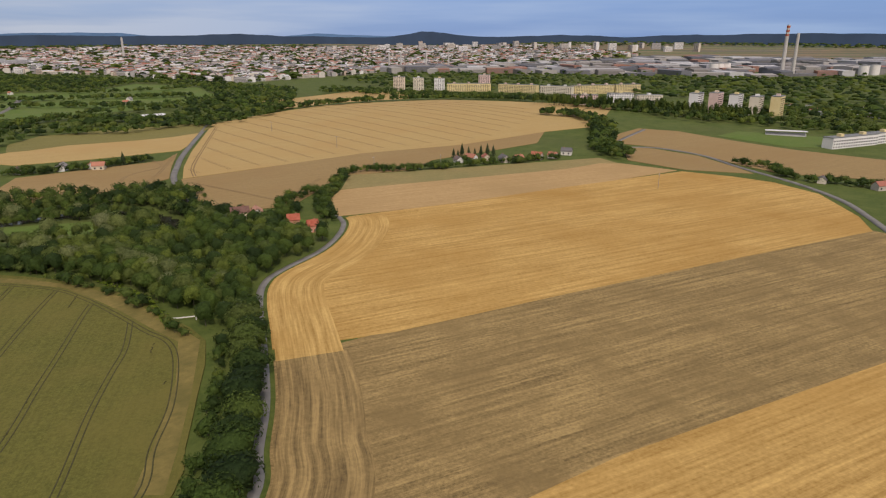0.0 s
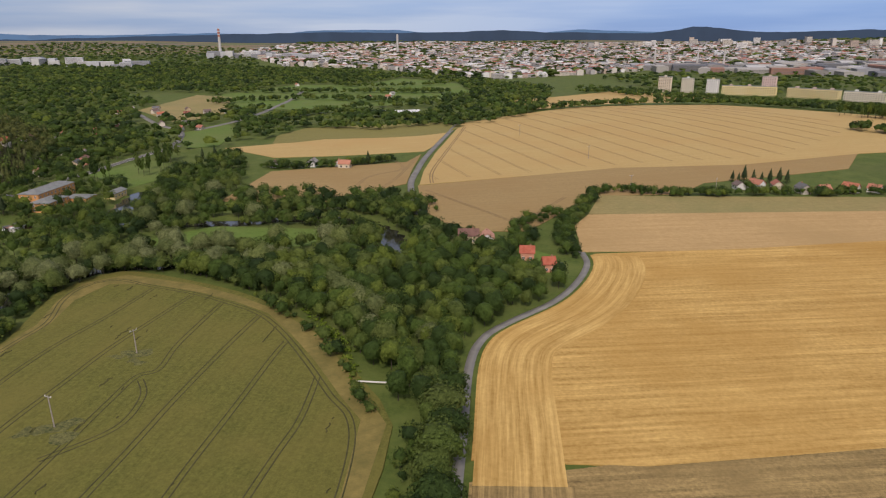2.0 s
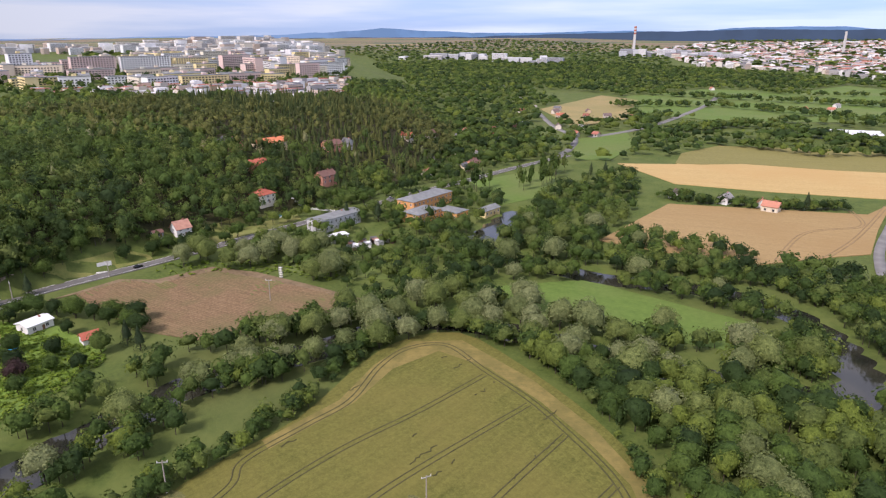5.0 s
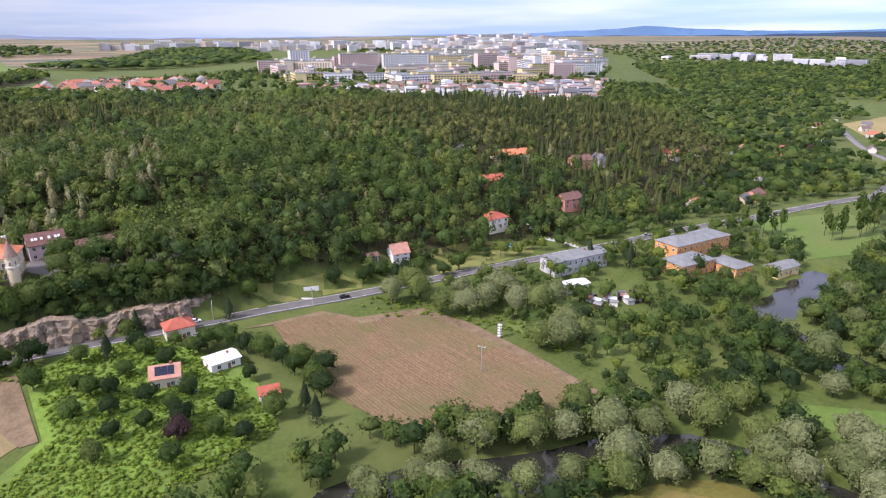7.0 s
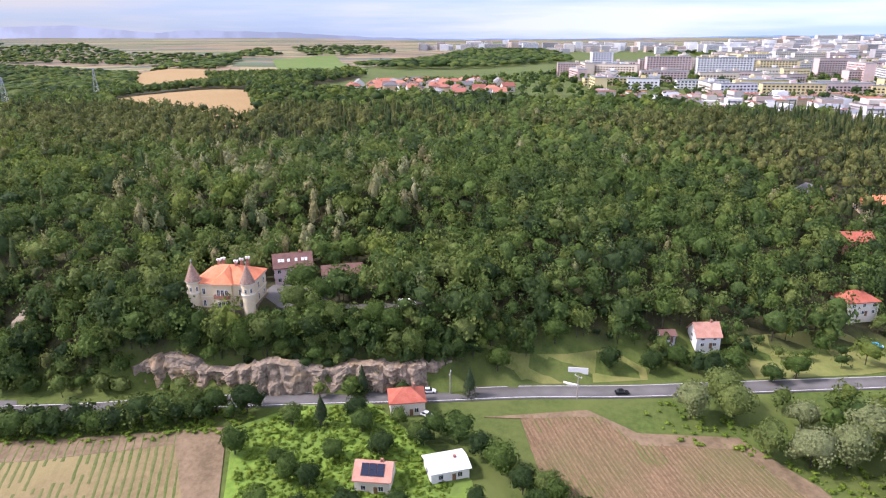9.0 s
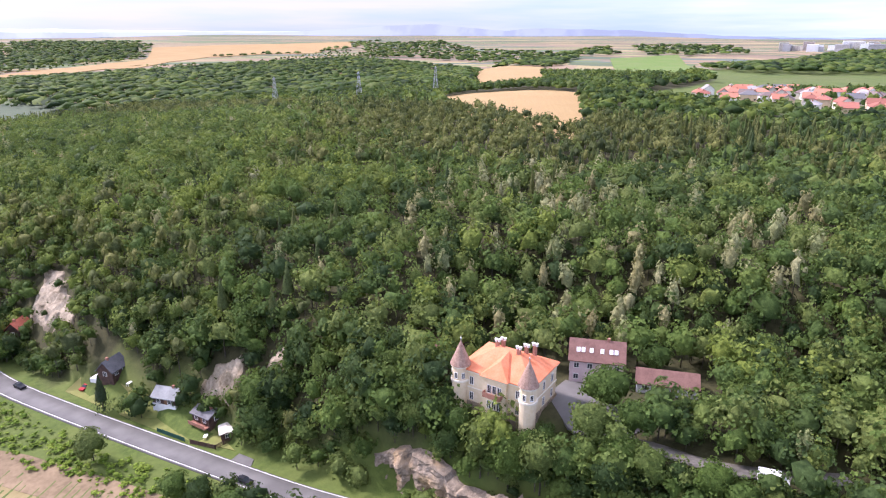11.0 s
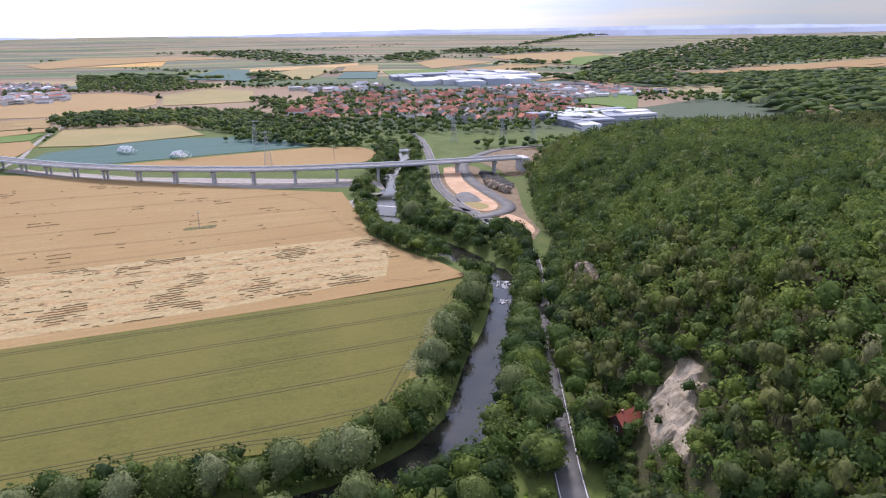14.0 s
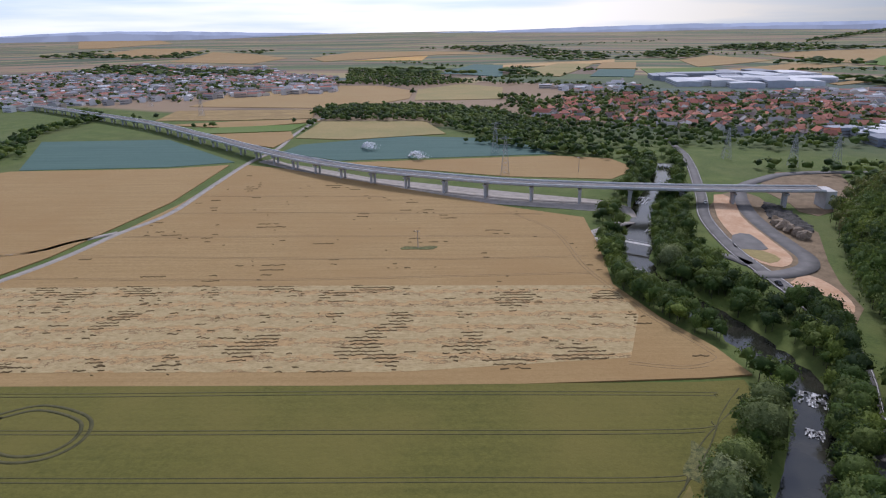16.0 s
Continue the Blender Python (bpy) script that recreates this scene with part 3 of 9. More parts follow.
patch("field_gold_stubble", lane_edge(208, 400, 3.2) + [(-60, 402), (14, 440), (94, 488), (205, 549), (240, 527), (262, 505), (276, 465), (266, 401), (254, 368), (150, 317), (54, 268), (-18, 229)], GOLD, "freshly mown golden stubble field with curved swaths", "field", rounded=1)
patch("field_pale_stubble", [(-67, 403), (-80, 451), (-77, 479), (7, 516), (106, 558), (142, 584), (162, 584), (202, 553), (94, 485), (14, 437)], GOLD_PALE, "pale golden stubble field on a gentle rise", "field", 0.36, rounded=1)
patch("field_dry_grass", [(-77, 481), (-78, 534), (8, 562), (70, 584), (148, 611), (160, 584), (142, 580), (106, 555), (7, 513)], DRY_GRASS, "strip of dry yellow-green grassland", "field", 0.3, rounded=1)
patch("field_grey_stubble", lane_edge(96, 208, 3.2) + [(-18, 232), (54, 271), (150, 320), (254, 371), (300, 300), (290, 266), (157, 205), (49, 151), (19, 132), (-46, 100)], GREY_STUBBLE, "grey-brown harvested stubble field with straw streaks", "field", 0.36, rounded=1)
patch("field_gold_strip", [(-62, 88), (19, 136), (49, 155), (157, 209), (290, 270), (420, 240), (300, 20), (-40, -60), (-80, 30)], GOLD, "golden stubble field beside grey stubble", "field", 0.32, rounded=1)
patch("field_right_tan", [(184, 728), (235, 788), (278, 771), (318, 710), (355, 660), (460, 560), (400, 500), (340, 520), (285, 540), (266, 580), (252, 630), (222, 668), (186, 690)], WHEAT_BROWN, "tan ripe grain field beyond a lane", "field", rounded=1)
patch("field_right_wedge", [(186, 672), (214, 660), (246, 622), (258, 570), (262, 540), (210, 556), (172, 600)], WHEAT_BROWN, "brown wedge of ripe grain between lanes", "field", rounded=1)
BIG_FIELD = patch("field_big_wheat", [(-212, 520), (-230, 570), (-252, 648), (-298, 850), (-268, 905), (-190, 1060), (0, 1180), (260, 1010), (190, 800), (120, 760), (20, 680), (-80, 634)], WHEAT_RIPE, "large pale ripe wheat field on a low swell", "field", rounded=1, step=25)
BROWN_FIELD = patch("field_brown_wheat", [(-212, 517), (-80, 636), (20, 682), (118, 760), (100, 690), (-10, 600), (-25, 556), (-86, 530), (-96, 465), (-103, 430), (-139, 415), (-179, 451)], WHEAT_BROWN, "brown ripe wheat field beside scrub", "field", 0.36, rounded=1)
WEST_FIELD = patch("field_west_wheat", [(-320, 423), (-350, 523), (-289, 576), (-260, 600), (-263, 640), (-241, 570), (-223, 520), (-232, 500), (-250, 450)], WHEAT_BROWN, "pale brown wheat field with tramlines", "field", rounded=1)
patch("field_west_mixed", [(-467, 606), (-435, 644), (-470, 760), (-310, 855), (-270, 700), (-266, 655), (-330, 610), (-386, 578)], WHEAT_RIPE, "tan and greenish wheat field with weedy top", "field", rounded=1)
patch("field_west_green_top", [(-437, 646), (-470, 758), (-312, 852), (-288, 770), (-340, 720), (-400, 690)], crop("weedy_green_wheat", (0.13, 0.125, 0.035), (0.24, 0.215, 0.07), 35, 3.0, 0.4, (0.20, 0.18, 0.055), fine=0.5), "greenish weedy top of a wheat field", "field", 0.5, 2)
patch("field_far_wheat", [(-250, 1000), (-330, 1180), (-200, 1500), (40, 1420), (-60, 1250), (-180, 1120)], WHEAT_RIPE, "far pale wheat field below woods", "field", rounded=1, step=30)
GREEN_FIELD = patch("field_green_wheat", [(-67, 134), (-71, 153), (-78, 182), (-89, 221), (-111, 242), (-138, 266), (-166, 280), (-190, 288), (-212, 292), (-248, 294), (-268, 291), (-275, 276), (-272, 258), (-262, 240), (-248, 218), (-241, 195), (-234, 177), (-221, 160), (-190, 125), (-130, 95), (-80, 95)], WHEAT_GREEN, "ripening green wheat field with tramlines", "field", 0.6, rounded=2)
BARLEY_FIELD = patch("field_green_barley", [(-40, -78), (-86, -100), (-184, -151), (-297, -212), (-303, -200), (-298, -172), (-293, -140), (-291, -108), (-274, -86), (-206, -62), (-130, -30), (-60, -34), (20, -60), (10, -90)], GREEN_SOUTH, "ripening green barley field with tramlines", "field", 0.6, rounded=1)
ORANGE_FIELD = patch("field_orange_wheat", [(-299, -217), (-184, -148), (-86, -98), (-10, -80), (8, -150), (14, -186), (51, -290), (108, -408), (70, -410), (-50, -393), (-145, -377), (-196, -374), (-212, -340), (-222, -318), (-239, -276), (-264, -250), (-286, -233)], WHEAT_SOUTH, "orange ripe wheat field with tramlines and lodged patches", "field", 0.5, rounded=1)
patch("field_east_wheat", [(20, -90), (18, -150), (24, -186), (60, -290), (122, -402), (158, -368), (270, -304), (330, -150), (150, -60)], WHEAT_SOUTH, "ripe wheat field beyond a farm track", "field", 0.5, rounded=1)
patch("field_cabbage_east", [(270, -310), (406, -411), (289, -478), (128, -414), (164, -374)], CABBAGE, "blue-green cabbage field", "field", 0.3, rounded=1)
patch("field_cabbage_south", [(124, -469), (136, -510), (70, -600), (-38, -628), (-112, -566), (48, -458)], CABBAGE, "blue-green cabbage field under sprinklers", "field", 0.3, rounded=1)
patch("field_tan_south", [(44, -448), (-112, -556), (-161, -563), (-192, -530), (-184, -484), (-110, -460)], WHEAT_SOUTH, "tan wheat field behind the viaduct", "field", 0.4, rounded=1)
patch("field_potato", [(-391, 174), (-396, 196), (-386, 207), (-390, 234), (-374, 246), (-335, 268), (-316, 272), (-306, 262), (-310, 214), (-338, 192), (-373, 180)], BROWN_ROWS, "brown potato field with ridged rows", "field", 0.2, rounded=1, step=8)
patch("field_striped", [(-345, 20), (-352, 51), (-366, 90), (-332, 109), (-300, 90), (-262, 20), (-280, -40), (-308, -62), (-326, -30)], STRIPED, "half-green mown field with dirt edges", "field", 0.2, rounded=1, step=8)
patch("meadow_herbs", [(-368, 96), (-385, 112), (-388, 130), (-362, 165), (-330, 178), (-300, 150), (-296, 100), (-330, 113)], HERBS, "rank bright green meadow", "meadow", 0.3, rounded=1, step=8)
patch("meadow_river", [(-300, 330), (-282, 372), (-210, 392), (-190, 370), (-236, 342), (-262, 326)], MEADOW, "green river meadow", "meadow", 0.15, rounded=1, step=8)

# ---- roads and river ----
ribbon("road_lane", LANE_LINE, 3.2, LANE, "narrow grey asphalt lane along the fields", "road", kind="structure")
ribbon("road_field_lane", [(-178, 440), (-217, 515), (-236, 570), (-258, 648), (-303, 850), (-320, 930)], 5.0, LANE, "narrow grey lane between wheat fields", "road", 0.5, kind="structure")
ribbon("road_right_lane", [(240, 780), (178, 677), (218, 665), (250, 626), (262, 567), (278, 502), (281, 446), (272, 401), (262, 362), (250, 300)], 4.5, LANE, "narrow lane curving round stubble fields", "road", 0.5, kind="structure")
ribbon("road_valley", VALLEY_ROAD, 7.2, ASPHALT, "grey two-lane asphalt road with white edge lines", "road", 0.5, kind="structure")
ribbon("road_marking", VALLEY_ROAD, 0.18, WHITE_LINE, "white edge line on the road", "road marking", 0.53, offset=3.2, kind="structure", thick=0.1)
ribbon("road_marking", VALLEY_ROAD, 0.18, WHITE_LINE, "white edge line on the road", "road marking", 0.53, offset=-3.2, kind="structure", thick=0.1)
w = smooth_line(RIVER, 6)
v, q = strip_arrays(w, -8.5, 8.5, 0)
v[:, 2] = -1.5
tagged(new("water_river", mesh_from("water_river", v, q, [WATER])), "dark river with rippled surface and weirs", "river", kind="structure")

# ---- southern and western farmland ----
SOUTH_FIELDS = (
    (WHEAT_BROWN, "tan-brown ripe grain field before the town", [(535, -718), (647, -931), (639, -1101), (473, -1156), (345, -1076), (276, -947), (279, -832), (325, -779)]),
    (GREY_STUBBLE, "grey-brown harrowed field", [(438, -579), (504, -671), (321, -762), (260, -679), (340, -624)]),
    (WHEAT_SOUTH, "pale tan strip field", [(388, -555), (333, -617), (250, -672), (229, -658), (286, -570)]),
    (MEADOW, "green crop strip", [(340, -538), (230, -631), (209, -580), (286, -522)]),
    (WHEAT_SOUTH, "tan field by the viaduct", [(278, -519), (205, -575), (172, -542), (148, -484), (190, -489)]),
    (DRY_GRASS, "scrubby dry pasture beside trees", [(168, -540), (227, -659), (107, -710), (35, -630), (109, -554)]),
    (DRY_GRASS, "pale yellow field behind trees", [(253, -928), (346, -1094), (324, -1237), (213, -1190), (130, -998), (201, -950)]),
    (WHEAT_SOUTH, "far tan field beyond the town", [(1743, -1679), (2078, -2200), (1814, -2170), (1430, -1961), (1377, -1715)]),
    (WHEAT_SOUTH, "far tan field on the rise", [(2340, -1772), (2551, -2198), (2261, -2338), (2018, -1855)]),
    (WHEAT_SOUTH, "far orange-tan field", [(1328, -1969), (1384, -2314), (940, -2507), (811, -2402), (945, -2266), (1166, -1846)]),
    (GOLD, "bright yellow far field", [(1088, -1905), (954, -2192), (861, -1989)]),
    (WHEAT_SOUTH, "far tan upland field", [(3743, -2664), (3352, -2946), (2783, -2571), (2687, -2094), (2750, -2001)]),
    (CABBAGE, "far blue-green field", [(550, -1530), (625, -1911), (520, -1893), (328, -1453), (468, -1519)]),
    (MEADOW, "far green field beyond the works", [(105, -1883), (-63, -1973), (-125, -1708), (-6, -1520)]),
    (WHEAT_BROWN, "far brown field beyond the works", [(76, -2305), (4, -2486), (-201, -2298), (-26, -2004)]),
    (WHEAT_SOUTH, "far tan field beyond the works", [(-85, -1861), (-250, -2144), (-388, -2059), (-177, -1731)]),
    (WHEAT_BROWN, "far brown field on the rise", [(-160, -2525), (-299, -2692), (-539, -2863), (-621, -2650), (-406, -2161)]),
    (MEADOW, "far green field on the rise", [(-427, -2118), (-494, -2481), (-615, -2596), (-657, -2415), (-486, -2035)]),
    (WHEAT_SOUTH, "tan strip above the village", [(-338, -1467), (-462, -1729), (-447, -1604), (-353, -1433)]),
    (MEADOW, "pale green pasture beside the works", [(-386, -979), (-393, -1095), (-532, -1239), (-475, -890), (-427, -956)]),
    (GOLD_PALE, "far pale orange strip field", [(529, -1916), (280, -2280), (247, -2152), (476, -1794)]),
    (CABBAGE, "far blue-green strip field", [(139, -1521), (198, -1804), (104, -1822), (43, -1528)]),
    (WHEAT_BROWN, "far brown strip field", [(222, -1860), (283, -2142), (188, -2191), (117, -1881)]),
    (DRY_GRASS, "far pale strip field", [(376, -1602), (398, -2038), (291, -2066), (203, -1495)]),
    (WHEAT_SOUTH, "tan field on the western upland", [(-895, -1917), (-1278, -1912), (-1751, -2771), (-2771, -2561), (-2133, -2112), (-1751, -2355), (-1219, -1827)]),
    (MEADOW, "pale green upland meadow", [(-2192, -789), (-2461, -685), (-1365, -196), (-1212, -274)]),
    (WHEAT_BROWN, "tan field beyond the forest", [(-1824, -1037), (-1736, -745), (-1416, -545), (-1082, -221), (-1003, -183), (-1159, -503)]),
    (WHEAT_SOUTH, "broad tan field on the southern upland", [(-661, -1658), (-1430, -2201), (-1779, -2766), (-2762, -2595), (-2446, -2240), (-1679, -2211), (-970, -1736)]),
)
SOUTH_WOODS = (
    [(225, -2349), (229, -2668), (60, -2739), (18, -2508), (95, -2302)],
    [(87, -2766), (-129, -2981), (-549, -2868), (-204, -2600)],
    [(-457, -1663), (-486, -1993), (-776, -2743), (-575, -1496)],
    [(-236, -3160), (-951, -5252), (-1171, -5221), (-293, -3209)],
    [(586, -1189), (912, -1646), (624, -1521), (530, -1479), (312, -1239), (387, -1130)],
)
for k, (m, text, ring) in enumerate(SOUTH_FIELDS):
    patch("field_southern", ring, m, text, "field", 0.7 + 0.04 * k, 1, 25 if k < 7 else 60)
# ---- trees ----
rng = np.random.default_rng(4)


def leaf_quads(centres, normals, size, rng):
    """A small bent four-cornered leaf clump at each centre, facing about its normal."""
    n = len(centres)
    nrm = normals + rng.normal(0, 0.36, (n, 3))
    nrm /= np.linalg.norm(nrm, axis=1)[:, None] + 1e-9
    up = rng.normal(0, 1, (n, 3))
    u = np.cross(nrm, up)
    u /= np.linalg.norm(u, axis=1)[:, None] + 1e-9
    w = np.cross(nrm, u)
    s = size * rng.uniform(0.6, 1.35, (n, 1))
    s2 = s * rng.uniform(0.6, 1.1, (n, 1))
    bend = nrm * s * rng.uniform(-0.5, 0.1, (n, 1))
    v = np.stack([centres + u * s + bend, centres + w * s2, centres - u * s * rng.uniform(0.7, 1.1, (n, 1)) + bend, centres - w * s2], 1).reshape(-1, 3)
    return v, np.arange(4 * n).reshape(-1, 4)


STRETCH = {"round": (1, 1, 1), "willow": (1, 1, 1), "poplar": (0.55, 0.55, 1.0), "pine": (0.8, 0.8, 0.66), "conifer": (1, 1, 1)}


def crown_lobes(kind, many, rng, wild=False):
    """Middles and radii of the boughs that make up a crown, about its own middle."""
    lobes = {"round": 15 if many else 10, "willow": 20, "poplar": 10, "pine": 7}[kind]
    i = np.arange(lobes)
    rise = 1 - (i + 0.5) / lobes * 1.45
    flat = np.sqrt(np.maximum(0, 1 - rise ** 2))
    a = i * 2.4 + rng.uniform(-0.5, 0.5, lobes)
    reach = rng.uniform(0.2, 0.4, lobes) if wild else rng.uniform(0.25, 0.36, lobes)
    lc = np.stack([np.cos(a) * flat * reach, np.sin(a) * flat * reach, rise * reach * 1.05], -1)
    lean = rng.normal(0, 0.16 if wild else 0.07, (3, 3))
    return lc @ (np.eye(3) + lean), rng.uniform(0.10, 0.19, lobes) if wild else rng.uniform(0.13, 0.19, lobes)


def crown_points(kind, n, rng, boughs):
    """Places and outward directions on a crown one unit high and about one wide, foot at 0."""
    if kind == "conifer":
        h = rng.uniform(0, 1, n) ** 1.25
        a = rng.uniform(0, 2 * np.pi, n)
        whorl = 0.75 + 0.25 * np.cos(h * 40)
        r = (1 - h) ** 0.85 * 0.5 * whorl * rng.uniform(0.75, 1.05, n)
        c = np.stack([r * np.cos(a), r * np.sin(a), 0.08 + 0.92 * h], -1)
        nrm = np.stack([np.cos(a), np.sin(a), np.full(n, 0.5)], -1)
        return c, nrm
    lc, lr = boughs
    which = rng.choice(len(lr), n, p=lr ** 2 / (lr ** 2).sum())
    d = rng.normal(0, 1, (n, 3)) + 0.6 * lc[which] / (np.linalg.norm(lc[which], axis=1)[:, None] + 1e-6)
    d /= np.linalg.norm(d, axis=1)[:, None]
    d[:, 2] = np.where(rng.uniform(0, 1, n) < 0.8, np.abs(d[:, 2]), d[:, 2])
    c = lc[which] + d * (lr[which] * rng.uniform(0.92, 1.16, n))[:, None]
    nrm = d + 0.35 * c + np.array([0, 0, 0.1])
    return c * STRETCH[kind] + (0, 0, 0.65 if kind == "pine" else 0.5), nrm


def trunk_quads(height, r, sides=4):
    a = np.arange(sides) * 2 * np.pi / sides
    ring = np.stack([np.cos(a), np.sin(a)], -1)
    v = np.concatenate([np.column_stack([ring * r, np.full(sides, -0.15)]), np.column_stack([ring * r * 0.55, np.full(sides, height)])])
    i = np.arange(sides)
    j = (i + 1) % sides
    return v, np.stack([i, j, j + sides, i + sides], -1)


def icosphere(level):
    bm = bmesh.new()
    bmesh.ops.create_icosphere(bm, subdivisions=level, radius=1.0)
    v = np.array([p.co[:] for p in bm.verts])
    f = np.array([[p.index for p in t.verts] for t in bm.faces])
    bm.free()
    low = v[f].mean(1)[:, 2] < -0.42
    f = f[~low]
    used = np.unique(f)
    back = np.zeros(len(v), int)
    back[used] = np.arange(len(used))
    return v[used], back[f]


BALLS = {1: icosphere(1), 2: icosphere(2), 3: icosphere(3)}


def core_faces(kind, rng, boughs, level, wild=False):
    """The leafy mass of a crown: swelling boughs that meet in clefts, or the whorled cone of a conifer."""
    d, f = BALLS[level]
    d = d + rng.normal(0, 0.03, d.shape)
    d = d / np.linalg.norm(d, axis=1)[:, None]
    if kind == "conifer":
        h = d[:, 2] * 0.5 + 0.5
        r = (1 - h) ** 0.85 * 0.42 * (0.75 + 0.25 * np.cos(h * 40)) + 0.01
        flat = d[:, :2] / (np.linalg.norm(d[:, :2], axis=1)[:, None] + 1e-6)
        return np.column_stack([flat * r[:, None], 0.08 + 0.9 * h]), f
    lc, lr = boughs
    along_ray = d @ lc.T
    gap = lr[None] ** 2 - ((lc ** 2).sum(1)[None] - along_ray ** 2)
    r = np.where(gap > 0, along_ray + np.sqrt(np.maximum(gap, 0)), 0.17).max(1)
    r = np.maximum(r, 0.2) * (np.minimum(1.0, 0.3 / np.maximum(r, 0.2)) * 0.5 + 0.37 if wild else rng.uniform(0.8, 0.95, len(d)))
    return d * r[:, None] * STRETCH[kind] + (0, 0, 0.65 if kind == "pine" else 0.5), f


def with_core(lv, lq, cv, cf):
    """Leaf clumps (four corners) and core (three corners) in one set of triangles; True marks a core face."""
    tri = np.concatenate([lq[:, [0, 1, 2]], lq[:, [0, 2, 3]]])
    return np.concatenate([lv, cv]), np.concatenate([tri, cf + len(lv)]), np.concatenate([np.zeros(len(tri), bool), np.ones(len(cf), bool)])


def tree_template(kind, leaves, size, seed, bare=False, wild=False):
    """Corners, triangles, material index (0 leaf, 1 bark) and core marks of a tree one unit high."""
    g = np.random.default_rng(seed)
    boughs = None if kind == "conifer" else crown_lobes(kind, leaves > 40, g, wild)
    c, nrm = crown_points(kind, leaves, g, boughs)
    lv, lq = leaf_quads(c, nrm, size, g)
    cv, cf = core_faces(kind, g, boughs, 2 if leaves >= 200 else 1, wild)
    verts, tris, core = with_core(lv, lq, cv, cf)
    if bare:
        return verts, tris, np.zeros(len(tris), int), core
    tv, tq = trunk_quads(0.55, 0.018)
    tt = np.concatenate([tq[:, [0, 1, 2]], tq[:, [0, 2, 3]]]) + len(verts)
    return np.concatenate([verts, tv]), np.concatenate([tris, tt]), np.concatenate([np.zeros(len(tris), int), np.ones(len(tt), int)]), np.concatenate([core, np.zeros(len(tt), bool)])


def woods(name, places, kind, leaf, label, category="trees", leaves=80, size=0.09, low=9.0, high=15.0, wide=1.0, seed=1, bare=False, wild=False):
    """Many trees in one mesh: rows of x, y; each with its own height, turn and tint."""
    if not len(places):
        return None
    g = np.random.default_rng(seed)
    kinds = [tree_template(kind, leaves, size, seed * 10 + i, bare, wild) for i in range(9)]
    z = land(places[:, 0], places[:, 1])
    V, Q, M, T, S, off = [], [], [], [], [], 0
    pick = g.integers(0, 9, len(places))
    for k, (tv, tq, tm, ts) in enumerate(kinds):
        at = np.flatnonzero(pick == k)
        if not len(at):
            continue
        n = len(at)
        h = g.uniform(low, high, n)
        a = g.uniform(0, 2 * np.pi, n)
        w = h * wide * g.uniform(0.85, 1.2, n)
        x = (tv[None, :, 0] * np.cos(a)[:, None] - tv[None, :, 1] * np.sin(a)[:, None]) * w[:, None] + places[at, 0][:, None]
        y = (tv[None, :, 0] * np.sin(a)[:, None] + tv[None, :, 1] * np.cos(a)[:, None]) * w[:, None] + places[at, 1][:, None]
        zz = tv[None, :, 2] * h[:, None] + z[at][:, None]
        V.append(np.stack([x, y, zz], -1).reshape(-1, 3))
        Q.append((tq[None] + (np.arange(n) * len(tv))[:, None, None]).reshape(-1, 3) + off)
        S.append(np.tile(ts, n))
        M.append(np.tile(tm, n))
        T.append(np.repeat(g.uniform(0, 1, n), len(tv)))
        off += n * len(tv)
    me = mesh_from(name, np.concatenate(V), np.concatenate(Q), [leaf, BARK], np.concatenate(M), np.concatenate(T))
    me.polygons.foreach_set("use_smooth", np.concatenate(S))
    return tagged(new(name, me), label, category, kind="stuff")


def scatter(ring, gap, seed=0, jitter=0.42):
    """Places on an uneven grid inside a ring."""
    g = np.random.default_rng(seed)
    ring = np.array(ring, float)
    lo, hi = ring.min(0), ring.max(0)
    X, Y = np.meshgrid(np.arange(lo[0], hi[0], gap), np.arange(lo[1], hi[1], gap * 0.87))
    X = X + (np.arange(X.shape[0])[:, None] % 2) * gap / 2
    p = np.stack([X, Y], -1).reshape(-1, 2) + g.uniform(-jitter, jitter, (X.size, 2)) * gap
    return p[within(p[:, 0], p[:, 1], ring)]


def along(line, gap, wide, seed=0):
    """Places strewn along a line, within half of wide on both sides."""
    g = np.random.default_rng(seed)
    line = smooth_line(line, 4)
    seg = np.hypot(*np.diff(line, axis=0).T)
    s = np.concatenate([[0], np.cumsum(seg)])
    n = max(1, int(s[-1] * max(1, wide / gap) / gap))
    t = g.uniform(0, s[-1], n)
    p = np.stack([np.interp(t, s, line[:, 0]), np.interp(t, s, line[:, 1])], -1)
    return p + g.uniform(-wide / 2, wide / 2, (n, 2))


def clear(p, lines=(), rings=(), gap=8.0):
    keep = np.ones(len(p), bool)
    for line in lines:
        keep &= line_distance(p[:, 0], p[:, 1], line) > gap
    for ring in rings:
        keep &= ~within(p[:, 0], p[:, 1], ring)
    return p[keep]


LANE_PATH = smooth_line(LANE_LINE, 4)
CASTLE_YARD = [(-416, 62), (-394, 64), (-394, 90), (-401, 104), (-410, 108), (-426, 112), (-440, 116), (-444, 106), (-434, 84), (-420, 76)]
YARD_TRACK = [(-402, 102), (-406, 124), (-414, 146), (-420, 146), (-413, 126), (-409, 108)]
SCAR_CLEAR = [(-345, -102), (-362, -112), (-375, -116), (-378, -90), (-368, -68), (-358, -56), (-346, -62)]
CLIFF_SOUTH = [(-356, -94), (-361, -101), (-367, -107), (-372, -103), (-371, -90), (-366, -77), (-361, -68), (-357, -72), (-355, -84)]
CLIFF_MID = [(-369, -7), (-377, -7), (-383, 3), (-392, 9), (-390, 17), (-378, 14), (-372, 8)]
